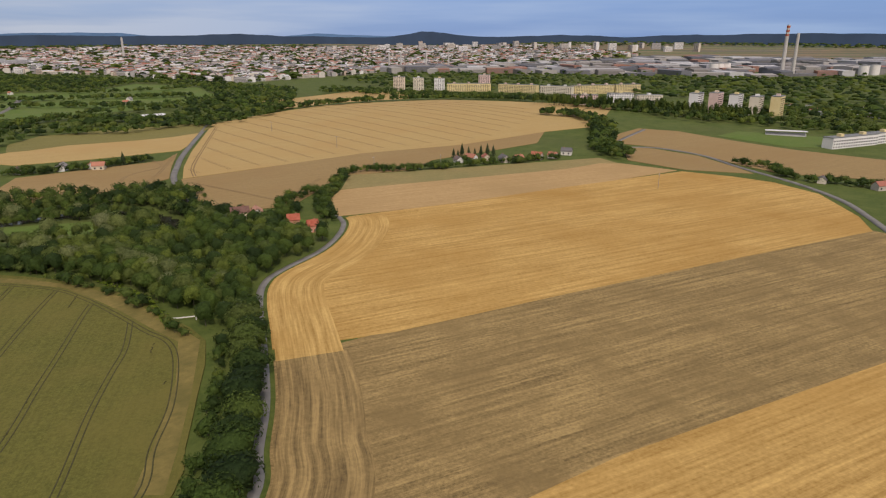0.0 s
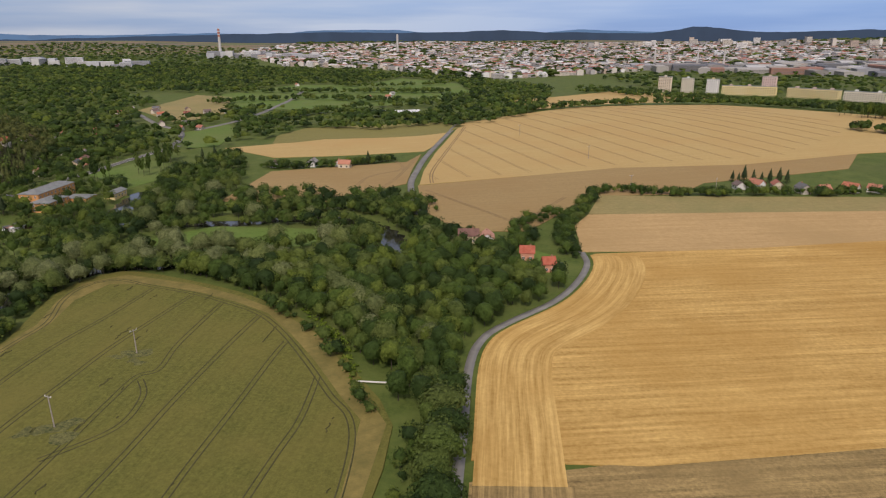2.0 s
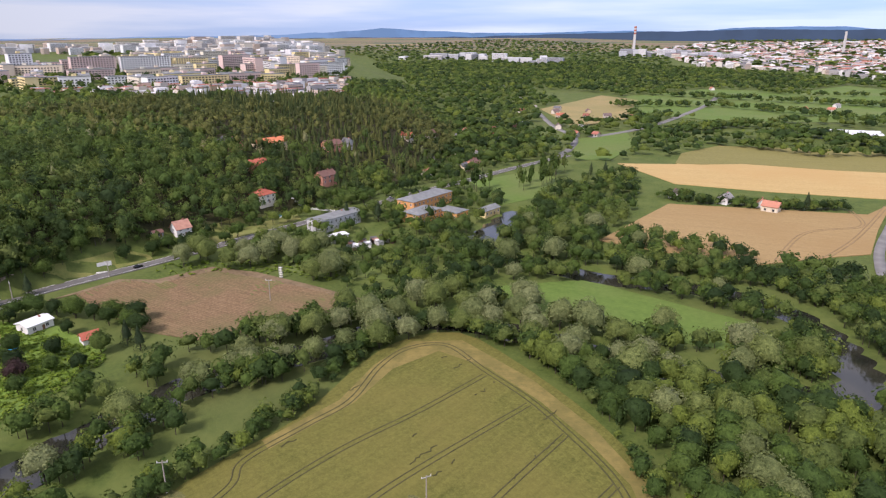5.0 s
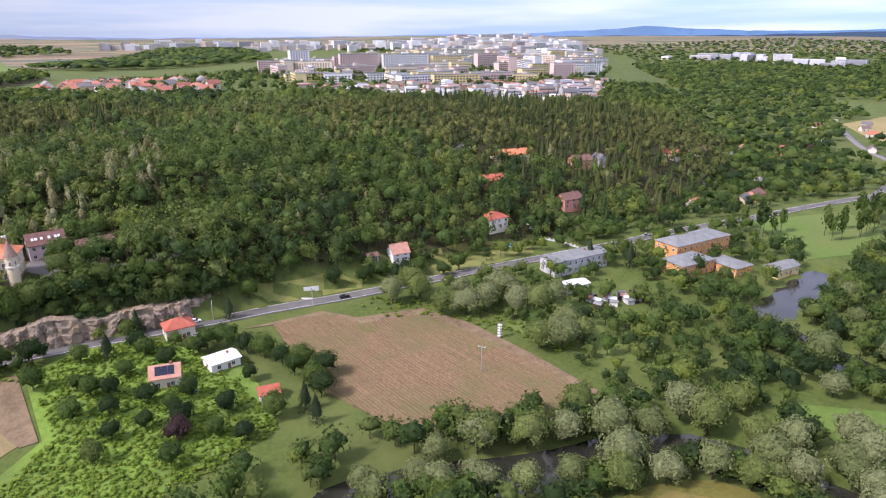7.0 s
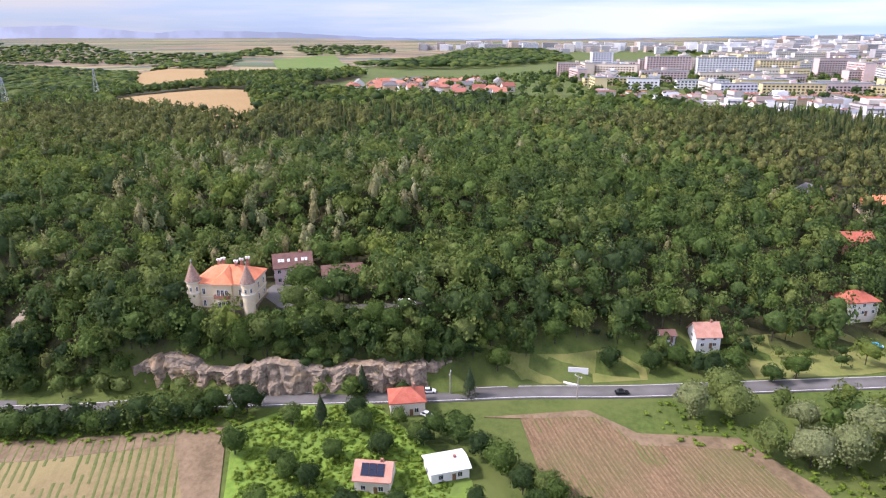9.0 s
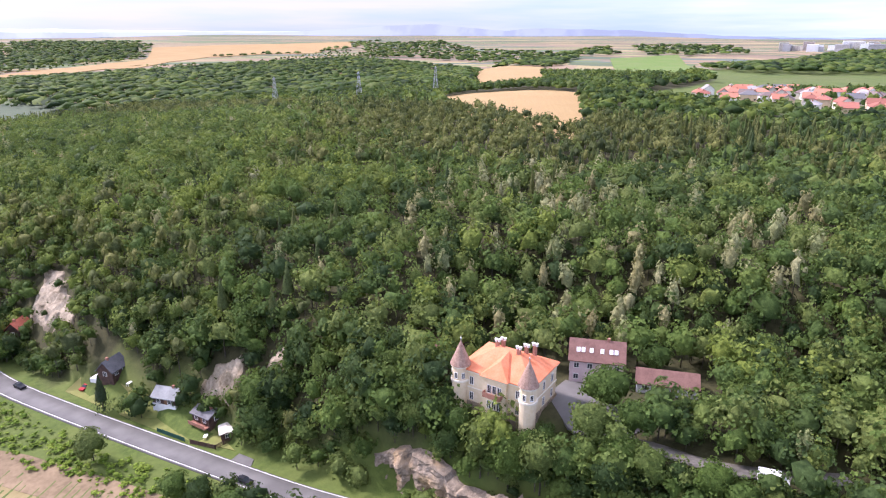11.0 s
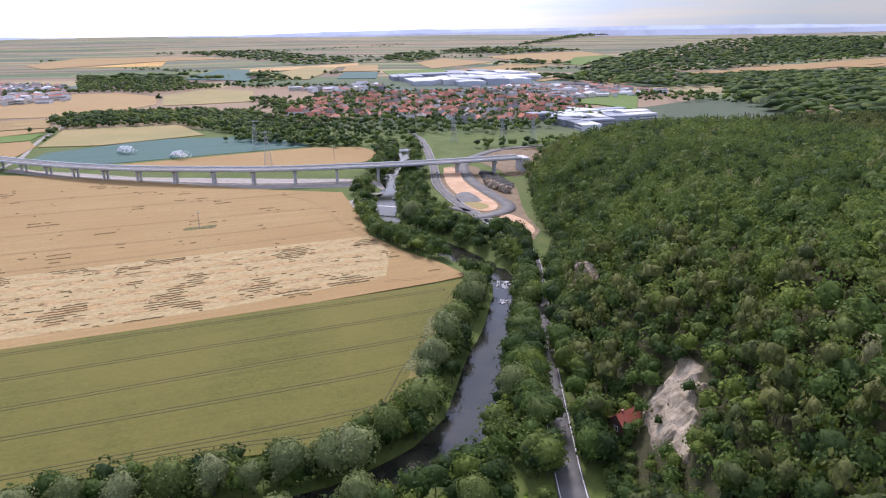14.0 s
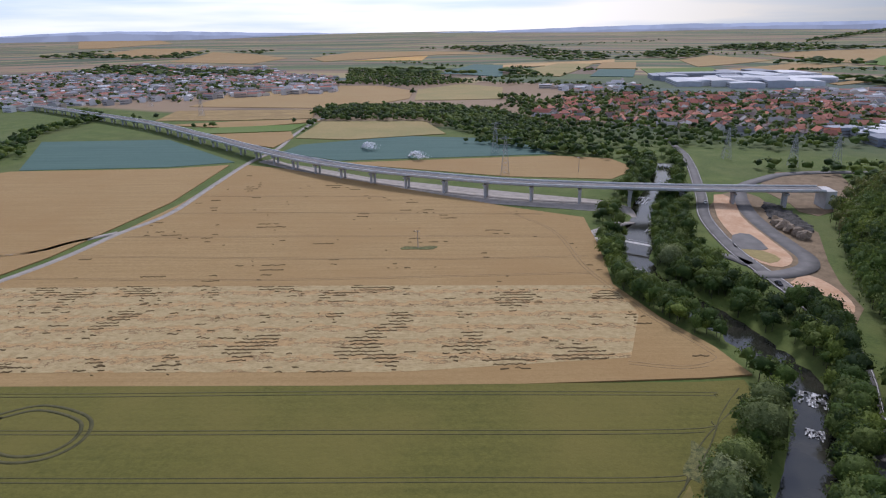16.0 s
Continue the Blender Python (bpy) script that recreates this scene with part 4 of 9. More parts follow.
CABIN_LAWN = [(-365, -50), (-349, -47), (-357, -12), (-364, 14), (-371, 8), (-368, -18)]
HILL_FIELD = [(-798, -287), (-686, -172), (-655, -100), (-630, -40), (-645, -30), (-690, -60), (-760, -100), (-881, -172), (-920, -258), (-899, -323)]
HOUSE_SPOTS = [(-558, 294), (-556, 323), (-558, 375), (-565, 392), (-515, 300), (-474, 286), (-500, 345), (-523, 487), (-661, 561), (-620, 520), (-600, 470), (-640, 440), (-690, 500), (-560, 430), (-530, 410)]
HILL = [(-760, 640), (-600, 520), (-520, 430), (-482, 345), (-470, 300), (-456, 262), (-446, 232), (-432, 205), (-424, 178), (-408, 152), (-396, 110), (-390, 70), (-378, 38), (-366, 5), (-356, -40), (-345, -70), (-341, -110), (-338, -190), (-341, -258), (-334, -300), (-327, -345), (-322, -420), (-336, -500), (-400, -585), (-640, -650), (-700, -420), (-660, -110), (-720, 60), (-760, 330)]


def spare(p, spots, gap):
    """Places that keep clear of the given spots."""
    keep = np.ones(len(p), bool)
    for x, y in spots:
        keep &= np.hypot(p[:, 0] - x, p[:, 1] - y) > gap
    return p[keep]


hill = spare(clear(scatter(HILL, 6.5, 3), [ROAD_LINE], [CASTLE_YARD, YARD_TRACK, SCAR_CLEAR, CLIFF_MID, CABIN_LAWN, HILL_FIELD], 7.5), HOUSE_SPOTS, 7.5)
g = np.random.default_rng(11)
pine = np.sin(hill[:, 0] / 60) + np.cos(hill[:, 1] / 75 + 1) + g.normal(0, 0.55, len(hill)) + 0.7 * (hill[:, 0] < -470) > 0.85
birch = ~pine & (g.uniform(0, 1, len(hill)) < 0.03 + 0.3 * (np.hypot(hill[:, 0] + 500, hill[:, 1] - 50) < 75))
broad = hill[~pine & ~birch]
near_edge = line_distance(broad[:, 0], broad[:, 1], ROAD_LINE) < 130
woods("forest_edge", broad[near_edge], "round", LEAF_FOREST_LIFTED, "dense broad-leaved forest rising from the valley road", leaves=150, size=0.044, low=7.5, high=15.5, wide=0.86, seed=2, wild=True)
upper = broad[~near_edge]
deep = upper[:, 0] < -560
woods("forest_broadleaf", upper[~deep], "round", LEAF_FOREST_LIFTED, "dense broad-leaved forest on the hill", leaves=96, size=0.053, low=8, high=16, wide=0.88, seed=31, wild=True)
woods("forest_plateau", upper[deep], "round", LEAF_FOREST_LIFTED, "dense broad-leaved forest on the hilltop", leaves=30, size=0.075, low=9, high=14.5, wide=0.95, seed=33, bare=True)
firs = hill[pine]
pointed = (np.sin(firs[:, 0] / 43) + np.sin(firs[:, 1] / 51) + g.normal(0, 0.6, len(firs))) > -0.1
woods("forest_spruce", firs[pointed], "conifer", LEAF_SPRUCE, "spruces with narrow pointed olive-green crowns", leaves=34, size=0.058, low=10, high=16, wide=0.5, seed=34)
woods("forest_pine", firs[~pointed], "pine", LEAF_PINE, "pine forest with slender olive-green crowns", leaves=34, size=0.06, low=11, high=17, wide=0.6, seed=3)
woods("forest_birch", hill[birch], "poplar", LEAF_WILLOW, "pale birches and dying trees among the forest", leaves=90, size=0.04, low=10, high=15, wide=0.7, seed=32)
farhill = clear(scatter([(-640, -636), (-700, -420), (-660, -110), (-720, 60), (-760, 330), (-760, 640), (-1000, 730), (-1150, 800), (-1020, 655), (-910, 510), (-826, 350), (-812, 170), (-840, -60), (-900, -120), (-1150, -130), (-1500, -300), (-1500, -860), (-900, -690)], 12.0, 5), (), [HILL_FIELD, [(-862, 244), (-924, 336), (-896, 413), (-1030, 624), (-769, 489), (-753, 411), (-772, 329), (-777, 275)], [(-1911, -1094), (-1500, -600), (-1103, -340), (-980, -372)], [(-1729, -545), (-2227, -562), (-1404, -226), (-1170, -188), (-1261, -325)]])
woods("forest_far", farhill, "round", LEAF_BROAD, "far dark forest along the plateau", leaves=9, size=0.12, low=9, high=14, wide=1.25, seed=4, bare=True)

# wooded valley floor and slopes to the north-west, with clearings
CLEARINGS = [
    [(-906, 1129), (-920, 1389), (-766, 1491), (-592, 1612), (-454, 1336), (-475, 1056), (-609, 939), (-721, 925)],
    [(-839, 854), (-945, 1105), (-846, 1091), (-675, 857), (-661, 748)],
    [(-585, 669), (-609, 779), (-527, 703), (-481, 611), (-494, 582)],
    [(-1131, 1082), (-1036, 1132), (-932, 1137), (-833, 994), (-903, 954)],
    [(-854, 1048), (-749, 1076), (-681, 1219), (-602, 1252), (-590, 1022), (-648, 982)],
    [(-768, 1437), (-806, 1752), (-643, 1647), (-638, 1493)],
    [(-500, 880), (-500, 980), (-400, 1010), (-370, 930)],
    [(-600, 700), (-720, 760), (-700, 860), (-780, 900), (-860, 860), (-800, 820), (-640, 660)],
    [(-640, 900), (-560, 780), (-480, 860), (-560, 1000)],
    [(-467, 600), (-440, 650), (-470, 770), (-310, 860), (-258, 700), (-250, 660), (-210, 500), (-330, 410), (-370, 520)],
    [(-405, 415), (-470, 445), (-480, 520), (-415, 480)],
]
nw = clear(scatter([(-480, 600), (-520, 470), (-620, 540), (-760, 640), (-1000, 760), (-1600, 1060), (-2200, 1300), (-2000, 1900), (-1200, 2050), (-600, 1750), (-330, 1500), (-230, 1010), (-300, 870), (-330, 830), (-430, 780)], 19.0, 14), [ROAD_LINE], CLEARINGS, 9)
woods("valley_woods", nw, "round", LEAF_BROAD, "far dark woods and hedges along the valley", leaves=8, size=0.12, low=8, high=15, wide=1.4, seed=14, bare=True)
belts = np.concatenate([
    along([(-300, 840), (-262, 900), (-235, 1000), (-140, 1110), (-40, 1190), (80, 1180), (220, 1050)], 9, 34, 41),
    along([(210, 1040), (330, 900), (420, 850), (520, 780), (700, 700)], 9, 70, 42),
    along([(140, 900), (190, 850), (182, 740), (162, 670), (168, 610)], 6, 26, 43),
    along([(-560, 790), (-534, 906), (-451, 897), (-290, 826)], 8, 30, 44),
    along([(-330, 830), (-380, 780), (-480, 770)], 8, 20, 45),
    along([(300, 1100), (0, 1320), (-240, 1500)], 12, 120, 46),
    along([(400, 1000), (900, 900)], 12, 160, 47),
    along([(-900, 1180), (-700, 1250), (-500, 1330)], 10, 40, 471),
    along([(-800, 980), (-700, 1100), (-560, 1100), (-480, 1080)], 10, 36, 472),
    along([(-820, 1420), (-700, 1420), (-600, 1560)], 12, 40, 473),
])
woods("field_belts", belts, "round", LEAF_BROAD, "belts of leafy trees behind the wheat fields", leaves=12, size=0.11, low=7, high=13, wide=1.2, seed=41, bare=True)
poplars = np.concatenate([along([(150, 1030), (300, 950), (420, 880)], 7, 30, 48), along([(-455, 430), (-440, 480), (-470, 540)], 9, 14, 49)])
woods("poplar_belt", poplars, "poplar", LEAF_BROAD, "tall narrow poplars near apartment blocks", leaves=90, size=0.06, low=14, high=21, wide=0.6, seed=48)
hedges = np.concatenate([
    along([(-72, 395), (-84, 440), (-82, 490), (-79, 545), (-45, 548), (3, 563)], 4.0, 10, 50),
    along([(-60, 548), (3, 565), (60, 588), (110, 606)], 3.0, 4, 55),
    along([(-100, 400), (-105, 440), (-92, 475)], 5, 16, 51),
    along([(268, 585), (284, 560), (287, 520), (318, 497), (420, 440)], 5, 14, 52),
    along([(20, 590), (60, 580), (84, 600)], 5, 8, 53),
    along([(-366, 535), (-318, 556), (-292, 580), (-272, 604)], 3.6, 13, 54),
])
hedges = spare(hedges, [(-85, 390), (-80, 380), (-91, 381), (-77, 368)], 7)
woods("field_hedges", hedges, "round", LEAF_BROAD, "scrubby hedges between fields and gardens", leaves=120, size=0.045, low=3.5, high=8, wide=1.1, seed=50)
south = clear(np.concatenate([
    along([(276, -707), (261, -790), (162, -770), (90, -800), (20, -700), (-47, -640)], 8, 60, 60),
    along([(300, -690), (480, -570)], 12, 10, 61),
    along([(319, -321), (465, -437), (514, -547), (620, -590)], 7, 22, 62),
    along([(-20, -600), (-110, -580), (-190, -560), (-215, -500)], 7, 30, 63),
    scatter([(40, -834), (-83, -594), (-154, -593), (-237, -650), (-297, -656), (-420, -780), (-400, -1000), (-363, -1200), (-57, -1150), (48, -1100)], 12.5, 64),
    scatter([(-240, -560), (-300, -585), (-420, -640), (-620, -640), (-640, -430), (-520, -410), (-420, -370), (-372, -420), (-330, -560)], 12, 65),
    along([(700, -1080), (500, -1130), (280, -1010), (100, -1000), (60, -880)], 10, 50, 66),
    along([(1140, -820), (1110, -1000), (800, -1060), (560, -1080)], 13, 160, 67),
    along([(900, -1900), (400, -1700), (0, -1800), (-500, -1900)], 22, 70, 68),
    along([(-500, -1100), (-900, -1000), (-1400, -1250)], 14, 150, 69),
    along([(-1300, -1800), (-1900, -1700), (-2600, -2000)], 20, 200, 70),
    along([(1400, -2100), (700, -2500), (-200, -2500)], 26, 80, 71),
    along([(-700, -2400), (-1500, -2600)], 24, 160, 72),
    scatter([(-440, -1320), (-465, -1494), (-710, -2110), (-997, -2872), (-1488, -3222), (-1862, -3112), (-1478, -2349), (-1058, -1986), (-747, -1630), (-520, -1290)], 34, 731),
    scatter([(-1005, -1340), (-1299, -1556), (-1879, -2013), (-2354, -2136), (-2000, -1738), (-1443, -1600)], 30, 732),
    scatter([(-882, -1876), (-1048, -1872), (-1433, -2273), (-1630, -2680), (-1672, -3621), (-1300, -3000), (-1000, -2300)], 36, 733),
    scatter([(237, -660), (303, -766), (214, -840), (90, -849), (-6, -760), (-90, -674), (-93, -582), (86, -684)], 9, 741),
    scatter([(1574, -1000), (1635, -1376), (1225, -1501), (697, -1312), (455, -993), (638, -767), (748, -553)], 26, 742),
    along([(343, -1367), (266, -1415), (241, -1575), (420, -1800)], 16, 60, 734),
    along([(-340, -990), (-407, -1069), (-540, -1100)], 11, 50, 735),
    along([(218, -2532), (54, -2683), (-349, -3122)], 30, 140, 736),
    along([(1200, -2600), (700, -3000), (300, -3300)], 34, 120, 737),
    along([(500, -1250), (200, -1280), (-60, -1230)], 16, 70, 738),
    along([(340, -536), (232, -634), (180, -560)], 14, 6, 743),
    scatter(SOUTH_WOODS[4], 13, 744),
    scatter([(530, -720), (640, -940), (640, -1100), (900, -1200), (760, -800)], 24, 745),
]), [ROAD_LINE, RIVER_LINE], [ring for m, text, ring in SOUTH_FIELDS], 11)
woods("southern_trees", south, "round", LEAF_BROAD, "trees round the village and along far fields", leaves=4, size=0.13, low=6, high=12, wide=1.2, seed=60, bare=True)

# riverside, lane and valley woods
oak = clear(np.concatenate([
    scatter([(-66, 214), (-84, 224), (-106, 247), (-135, 270), (-165, 284), (-200, 293), (-245, 300), (-225, 318), (-185, 335), (-150, 360), (-120, 390), (-90, 385), (-66, 350), (-72, 320), (-84, 300), (-84, 262)], 7.0, 6),
]), [LANE_PATH, RIVER_LINE], gap=4.5)
FARM_SPOTS = [(-129, 398), (-119, 398), (-91, 381), (-77, 368), (-124, 388), (-113, 389), (-86, 372), (-73, 361), (-85, 390), (-80, 380), (-92, 370)]
oak = spare(oak, FARM_SPOTS, 7.5)
woods("wood_oak", oak, "round", LEAF_BROAD, "dense dark oak wood beside the lane", leaves=240, size=0.034, low=8, high=13, wide=0.85, seed=6)
riv = clear(along(RIVER[3:34], 5.2, 42, 7), [RIVER_LINE, ROAD_LINE], gap=8.5)
keep = ~within(riv[:, 0], riv[:, 1], [(-67, 134), (-71, 153), (-78, 182), (-89, 221), (-111, 242), (-138, 266), (-166, 280), (-190, 288), (-212, 292), (-248, 294), (-268, 291), (-275, 276), (-272, 258), (-262, 240), (-248, 218), (-241, 195), (-234, 177), (-221, 160), (-190, 125), (-130, 95), (-80, 95)])
keep &= ~within(riv[:, 0], riv[:, 1], [(-40, -78), (-86, -100), (-184, -151), (-297, -217), (-303, -200), (-298, -172), (-293, -140), (-291, -104), (-276, -80), (-208, -56), (-130, -22)])
keep &= ~within(riv[:, 0], riv[:, 1], [(-299, -217), (-184, -156), (-212, -340), (-222, -318), (-239, -276), (-264, -250), (-286, -233)])
keep &= ~within(riv[:, 0], riv[:, 1], [(-300, 330), (-282, 372), (-210, 392), (-190, 370), (-236, 342), (-262, 326)])
keep &= line_distance(riv[:, 0], riv[:, 1], np.array([(-300, 300), (-258, 316), (-215, 322), (-165, 305), (-112, 262)], float)) > 11
riv = spare(riv[keep], FARM_SPOTS, 7.5)
RIVER_ROADS = [smooth_line(p, 4) for p in ([(-309, -308), (-314, -318), (-317, -337), (-310, -367), (-293, -404), (-274, -455), (-272, -490), (-284, -530)], [(-242, -333), (-225, -335), (-209, -338), (-214, -359), (-221, -384), (-212, -406), (-195, -411)], [(-264, -330), (-279, -330), (-290, -322)])]
riv = np.concatenate([riv, along([(-292, -62), (-262, -44), (-230, -30), (-190, -18), (-150, 10)], 4.4, 13, 172), clear(along(RIVER[0:6], 5.0, 46, 171), [RIVER_LINE, ROAD_LINE] + RIVER_ROADS, [[(-299, -217), (-184, -148), (-86, -98), (8, -150), (51, -290), (70, -410), (-196, -374), (-212, -340), (-222, -318), (-239, -276), (-264, -250), (-286, -233)]], 7.0)])
woods("riverside_trees", riv, "round", LEAF_BROAD, "dark green alders along the river", leaves=110, size=0.046, low=6, high=11, wide=0.95, seed=8)
valley = spare(clear(np.concatenate([
    scatter([(-300, 400), (-330, 440), (-262, 470), (-190, 425), (-172, 470), (-215, 480), (-310, 425), (-372, 520), (-440, 590), (-420, 480), (-380, 400)], 8, 12),
    scatter([(-385, 262), (-310, 280), (-300, 325), (-330, 350), (-385, 330), (-395, 290)], 10, 13),
    along([(-412, 215), (-418, 245), (-410, 268), (-395, 262)], 6, 14, 15),
    along([(-300, 420), (-230, 440), (-170, 440)], 6, 26, 16),
    along([(-180, 410), (-140, 400), (-110, 390)], 6, 16, 17),
    scatter([(-425, 215), (-400, 262), (-395, 300), (-300, 300), (-296, 330), (-330, 400), (-400, 430), (-470, 440), (-500, 560), (-560, 600), (-700, 700), (-760, 640), (-600, 500), (-500, 400), (-455, 300)], 9.5, 171),
]), [ROAD_LINE, RIVER_LINE], gap=9), [(-425, 370), (-440, 395), (-425, 312), (-398, 408), (-400, 320), (-375, 312), (-400, 385), (-455, 470), (-440, 490), (-470, 500), (-460, 285), (-450, 262)] + HOUSE_SPOTS, 12)
woods("valley_trees", valley, "round", LEAF_BROAD, "mixed valley trees and bushes", leaves=96, size=0.052, low=5, high=11, wide=0.95, seed=13)
verge = np.concatenate([along([(-344, -262), (-338, -200), (-339, -150), (-342, -100), (-346, -72)], 4.0, 6, 36), along([(-322, -256), (-325, -200), (-325, -150), (-328, -100), (-332, -78)], 3.6, 7, 37), along([(-312, -280), (-322, -256)], 4, 8, 39)])
woods("verge_trees", verge, "round", LEAF_BROAD, "tall roadside trees overhanging the valley road", leaves=220, size=0.034, low=9, high=12.5, wide=0.9, seed=36)
gardens = spare(clear(np.concatenate([
    scatter([(-440, 210), (-455, 260), (-490, 340), (-530, 430), (-500, 470), (-470, 380), (-452, 300), (-430, 225)], 11, 18),
    scatter([(-398, 20), (-380, 40), (-391, 70), (-394, 100), (-402, 130), (-412, 152), (-404, 140), (-400, 104), (-397, 84), (-399, 60), (-404, 40)], 4.5, 19),
    along([(-345, -60), (-352, -30), (-360, 0), (-366, 16)], 7, 6, 24),
    along([(-330, -250), (-325, -200), (-324, -150), (-326, -100)], 5.5, 10, 25),
    along([(-330, -70), (-322, -90)], 6, 16, 26),
    along([(-322, -250), (-320, -200), (-320, -150), (-322, -100), (-326, -80)], 5, 12, 34),
    along([(-288, -288), (-264, -328), (-248, -380)], 6, 14, 35),
    scatter([(-364, 30), (-358, -10), (-352, -50), (-346, -72), (-345, -262), (-372, -345), (-420, -350), (-400, -200), (-392, -100), (-392, 20)], 6.0, 77),

    along([(-371, 30), (-378, 44), (-392, 44), (-385, 24)], 4.5, 14, 38),
    scatter(CABIN_LAWN, 5.5, 99),
    scatter([(-279, -99), (-292, -109), (-305, -112), (-319, -85), (-322, -53), (-310, -65), (-295, -65), (-282, -53)], 6.5, 120),
    scatter([(-356, -54), (-366, -48), (-372, -18), (-376, 8), (-384, 24), (-396, 10), (-384, -30), (-372, -60)], 5.0, 100),
    along([(-303, -200), (-299, -150), (-295, -112), (-284, -84), (-262, -68), (-206, -49), (-130, -16)], 4.2, 6, 101),
    along([(-322, -200), (-322, -150), (-319, -110), (-312, -90), (-290, -66)], 4.5, 7, 102),
    scatter([(-386, 40), (-390, 70), (-393, 100), (-399, 128), (-404, 150), (-414, 164), (-418, 176), (-426, 176), (-420, 156), (-408, 134), (-402, 112), (-396, 92), (-395, 66), (-392, 40)], 3.2, 92),
    scatter([(-410, 112), (-412, 130), (-422, 144), (-436, 150), (-450, 130), (-440, 118), (-424, 116)], 6.5, 93),
    along([(-349, 26), (-356, 50), (-364, 72), (-374, 94)], 3.4, 5, 94),
    scatter([(-440, 215), (-424, 214), (-432, 240), (-446, 245)], 6, 96),
    scatter(CLIFF_SOUTH, 9, 97),
    scatter([(-420, 40), (-440, 62), (-446, 90), (-452, 118), (-440, 140), (-424, 150), (-440, 172), (-480, 150), (-486, 90), (-470, 40), (-440, 20)], 6.0, 98),
]), [ROAD_LINE, RIVER_LINE], [CLIFF_MID, SCAR_CLEAR], 6), [(-472, 285), (-443, 230), (-466, 291), (-404, 70), (-404, 84), (-428, 88), (-433, 104)], 9)
gardens = spare(gardens, [(-361, -43), (-359, -36), (-365, -13), (-362, -9), (-368, 2), (-364, 4), (-368, 10), (-357, -30), (-354, -44), (-352, -92)], 6.5)
woods("garden_trees", gardens, "round", LEAF_BROAD, "garden trees and shrubs by the valley road", leaves=96, size=0.053, low=4.5, high=9.5, wide=1.0, seed=18)
edge = np.concatenate([
    along([(-226, 158), (-240, 180), (-247, 205), (-256, 222), (-271, 245), (-281, 265), (-282, 288), (-270, 300), (-245, 304), (-212, 301), (-190, 296)], 3.6, 8, 110),
    along([(-93, 218), (-114, 241), (-141, 264), (-168, 279), (-190, 288)], 4.5, 4, 111),
    along([(-350, -100), (-349, -80), (-352, -62)], 4, 5, 115),
    along([(-59, 112), (-63, 140), (-68, 165), (-75, 195), (-84, 222)], 3.6, 4, 118),
    clear(scatter(SCAR_CLEAR, 3.6, 116), (), [CLIFF_SOUTH], 1),
    scatter(CLIFF_SOUTH, 8.5, 119),
    clear(scatter([(-364, -52), (-374, -40), (-380, -10), (-394, 4), (-394, 24), (-380, 26), (-372, 14), (-371, -8)], 3.6, 121), (), [[(-369, -7), (-376, -7), (-382, 1), (-380, 9), (-373, 9)], [(-376, 8), (-382, 9), (-391, 10), (-390, 16), (-380, 15)]], 1),
    along([(-366, -10), (-370, 4), (-374, 16)], 3.5, 4, 117),
    along([(-376, 40), (-380, 62), (-381, 86), (-384, 102), (-391, 124), (-396, 142)], 8, 3, 112),
    scatter([(-420, 158), (-428, 185), (-436, 215), (-452, 215), (-442, 180), (-430, 152)], 5.5, 113),
    along([(-383, 44), (-389, 62), (-390, 84), (-393, 102), (-399, 122), (-403, 140), (-412, 152)], 3.2, 5, 114),
])
woods("edge_shrubs", edge, "round", LEAF_BROAD, "shrubs and young trees at field and cliff edges", leaves=80, size=0.056, low=3, high=7.5, wide=1.05, seed=110)
herbs = clear(np.concatenate([
    scatter([(-368, 98), (-386, 114), (-388, 132), (-360, 160), (-322, 178), (-296, 150), (-296, 104), (-330, 116)], 2.6, 27),
    along([(-328, -70), (-334, -20), (-348, 25), (-360, 60), (-372, 95)], 1.7, 12, 28),
    along([(-108, 236), (-130, 262), (-160, 284)], 1.5, 5, 29),
    scatter([(-368, 98), (-386, 114), (-388, 132), (-360, 160), (-322, 178), (-296, 150), (-296, 104), (-330, 116)], 2.0, 292),
    along([(-400, 215), (-385, 255), (-345, 285)], 2.6, 16, 33),
]), [ROAD_LINE], gap=5)
woods("herb_tufts", herbs, "round", HERB_LEAF, "tufts of rank bright green herbs", "herbs", leaves=14, size=0.14, low=0.5, high=1.4, wide=2.0, seed=27, bare=True)


# ---- single trees ----
def tree_kind(name, kind, leaf, leaves, size, seed, spread_w, label):
    """One tree with a trunk, limbs and crown, one metre high; copied to its places."""
    gen = np.random.default_rng(seed)
    root = new(name)
    boughs = None if kind == "conifer" else crown_lobes(kind, True, gen)
    c, nrm = crown_points(kind, leaves, gen, boughs)
    lv, lq = leaf_quads(c, nrm, size, gen)
    cv, cf = core_faces(kind, gen, boughs, 2)
    verts, tris, core = with_core(lv, lq, cv, cf)
    verts[:, :2] *= spread_w
    mesh = mesh_from("crown", verts, tris, [leaf])
    mesh.polygons.foreach_set("use_smooth", core)
    crown = new("crown", mesh)
    crown.parent = root
    tv, tq = trunk_quads(0.5, 0.022, 7)
    V, Q, off = [tv], [tq], len(tv)
    for i in range(4):
        bv, bq = trunk_quads(0.34, 0.010, 5)
        turn = pose(0, 0, 0.24 + 0.05 * i, 32, 0, 90 * i + 25)
        V.append(np.array([turn @ Vector(p) for p in bv]))
        Q.append(bq + off)
        off += len(bv)
    trunk = new("trunk", mesh_from("trunk", np.concatenate(V), np.concatenate(Q), [BARK]))
    trunk.parent = root
    return tagged(root, label, "tree", "single " + name + "s")


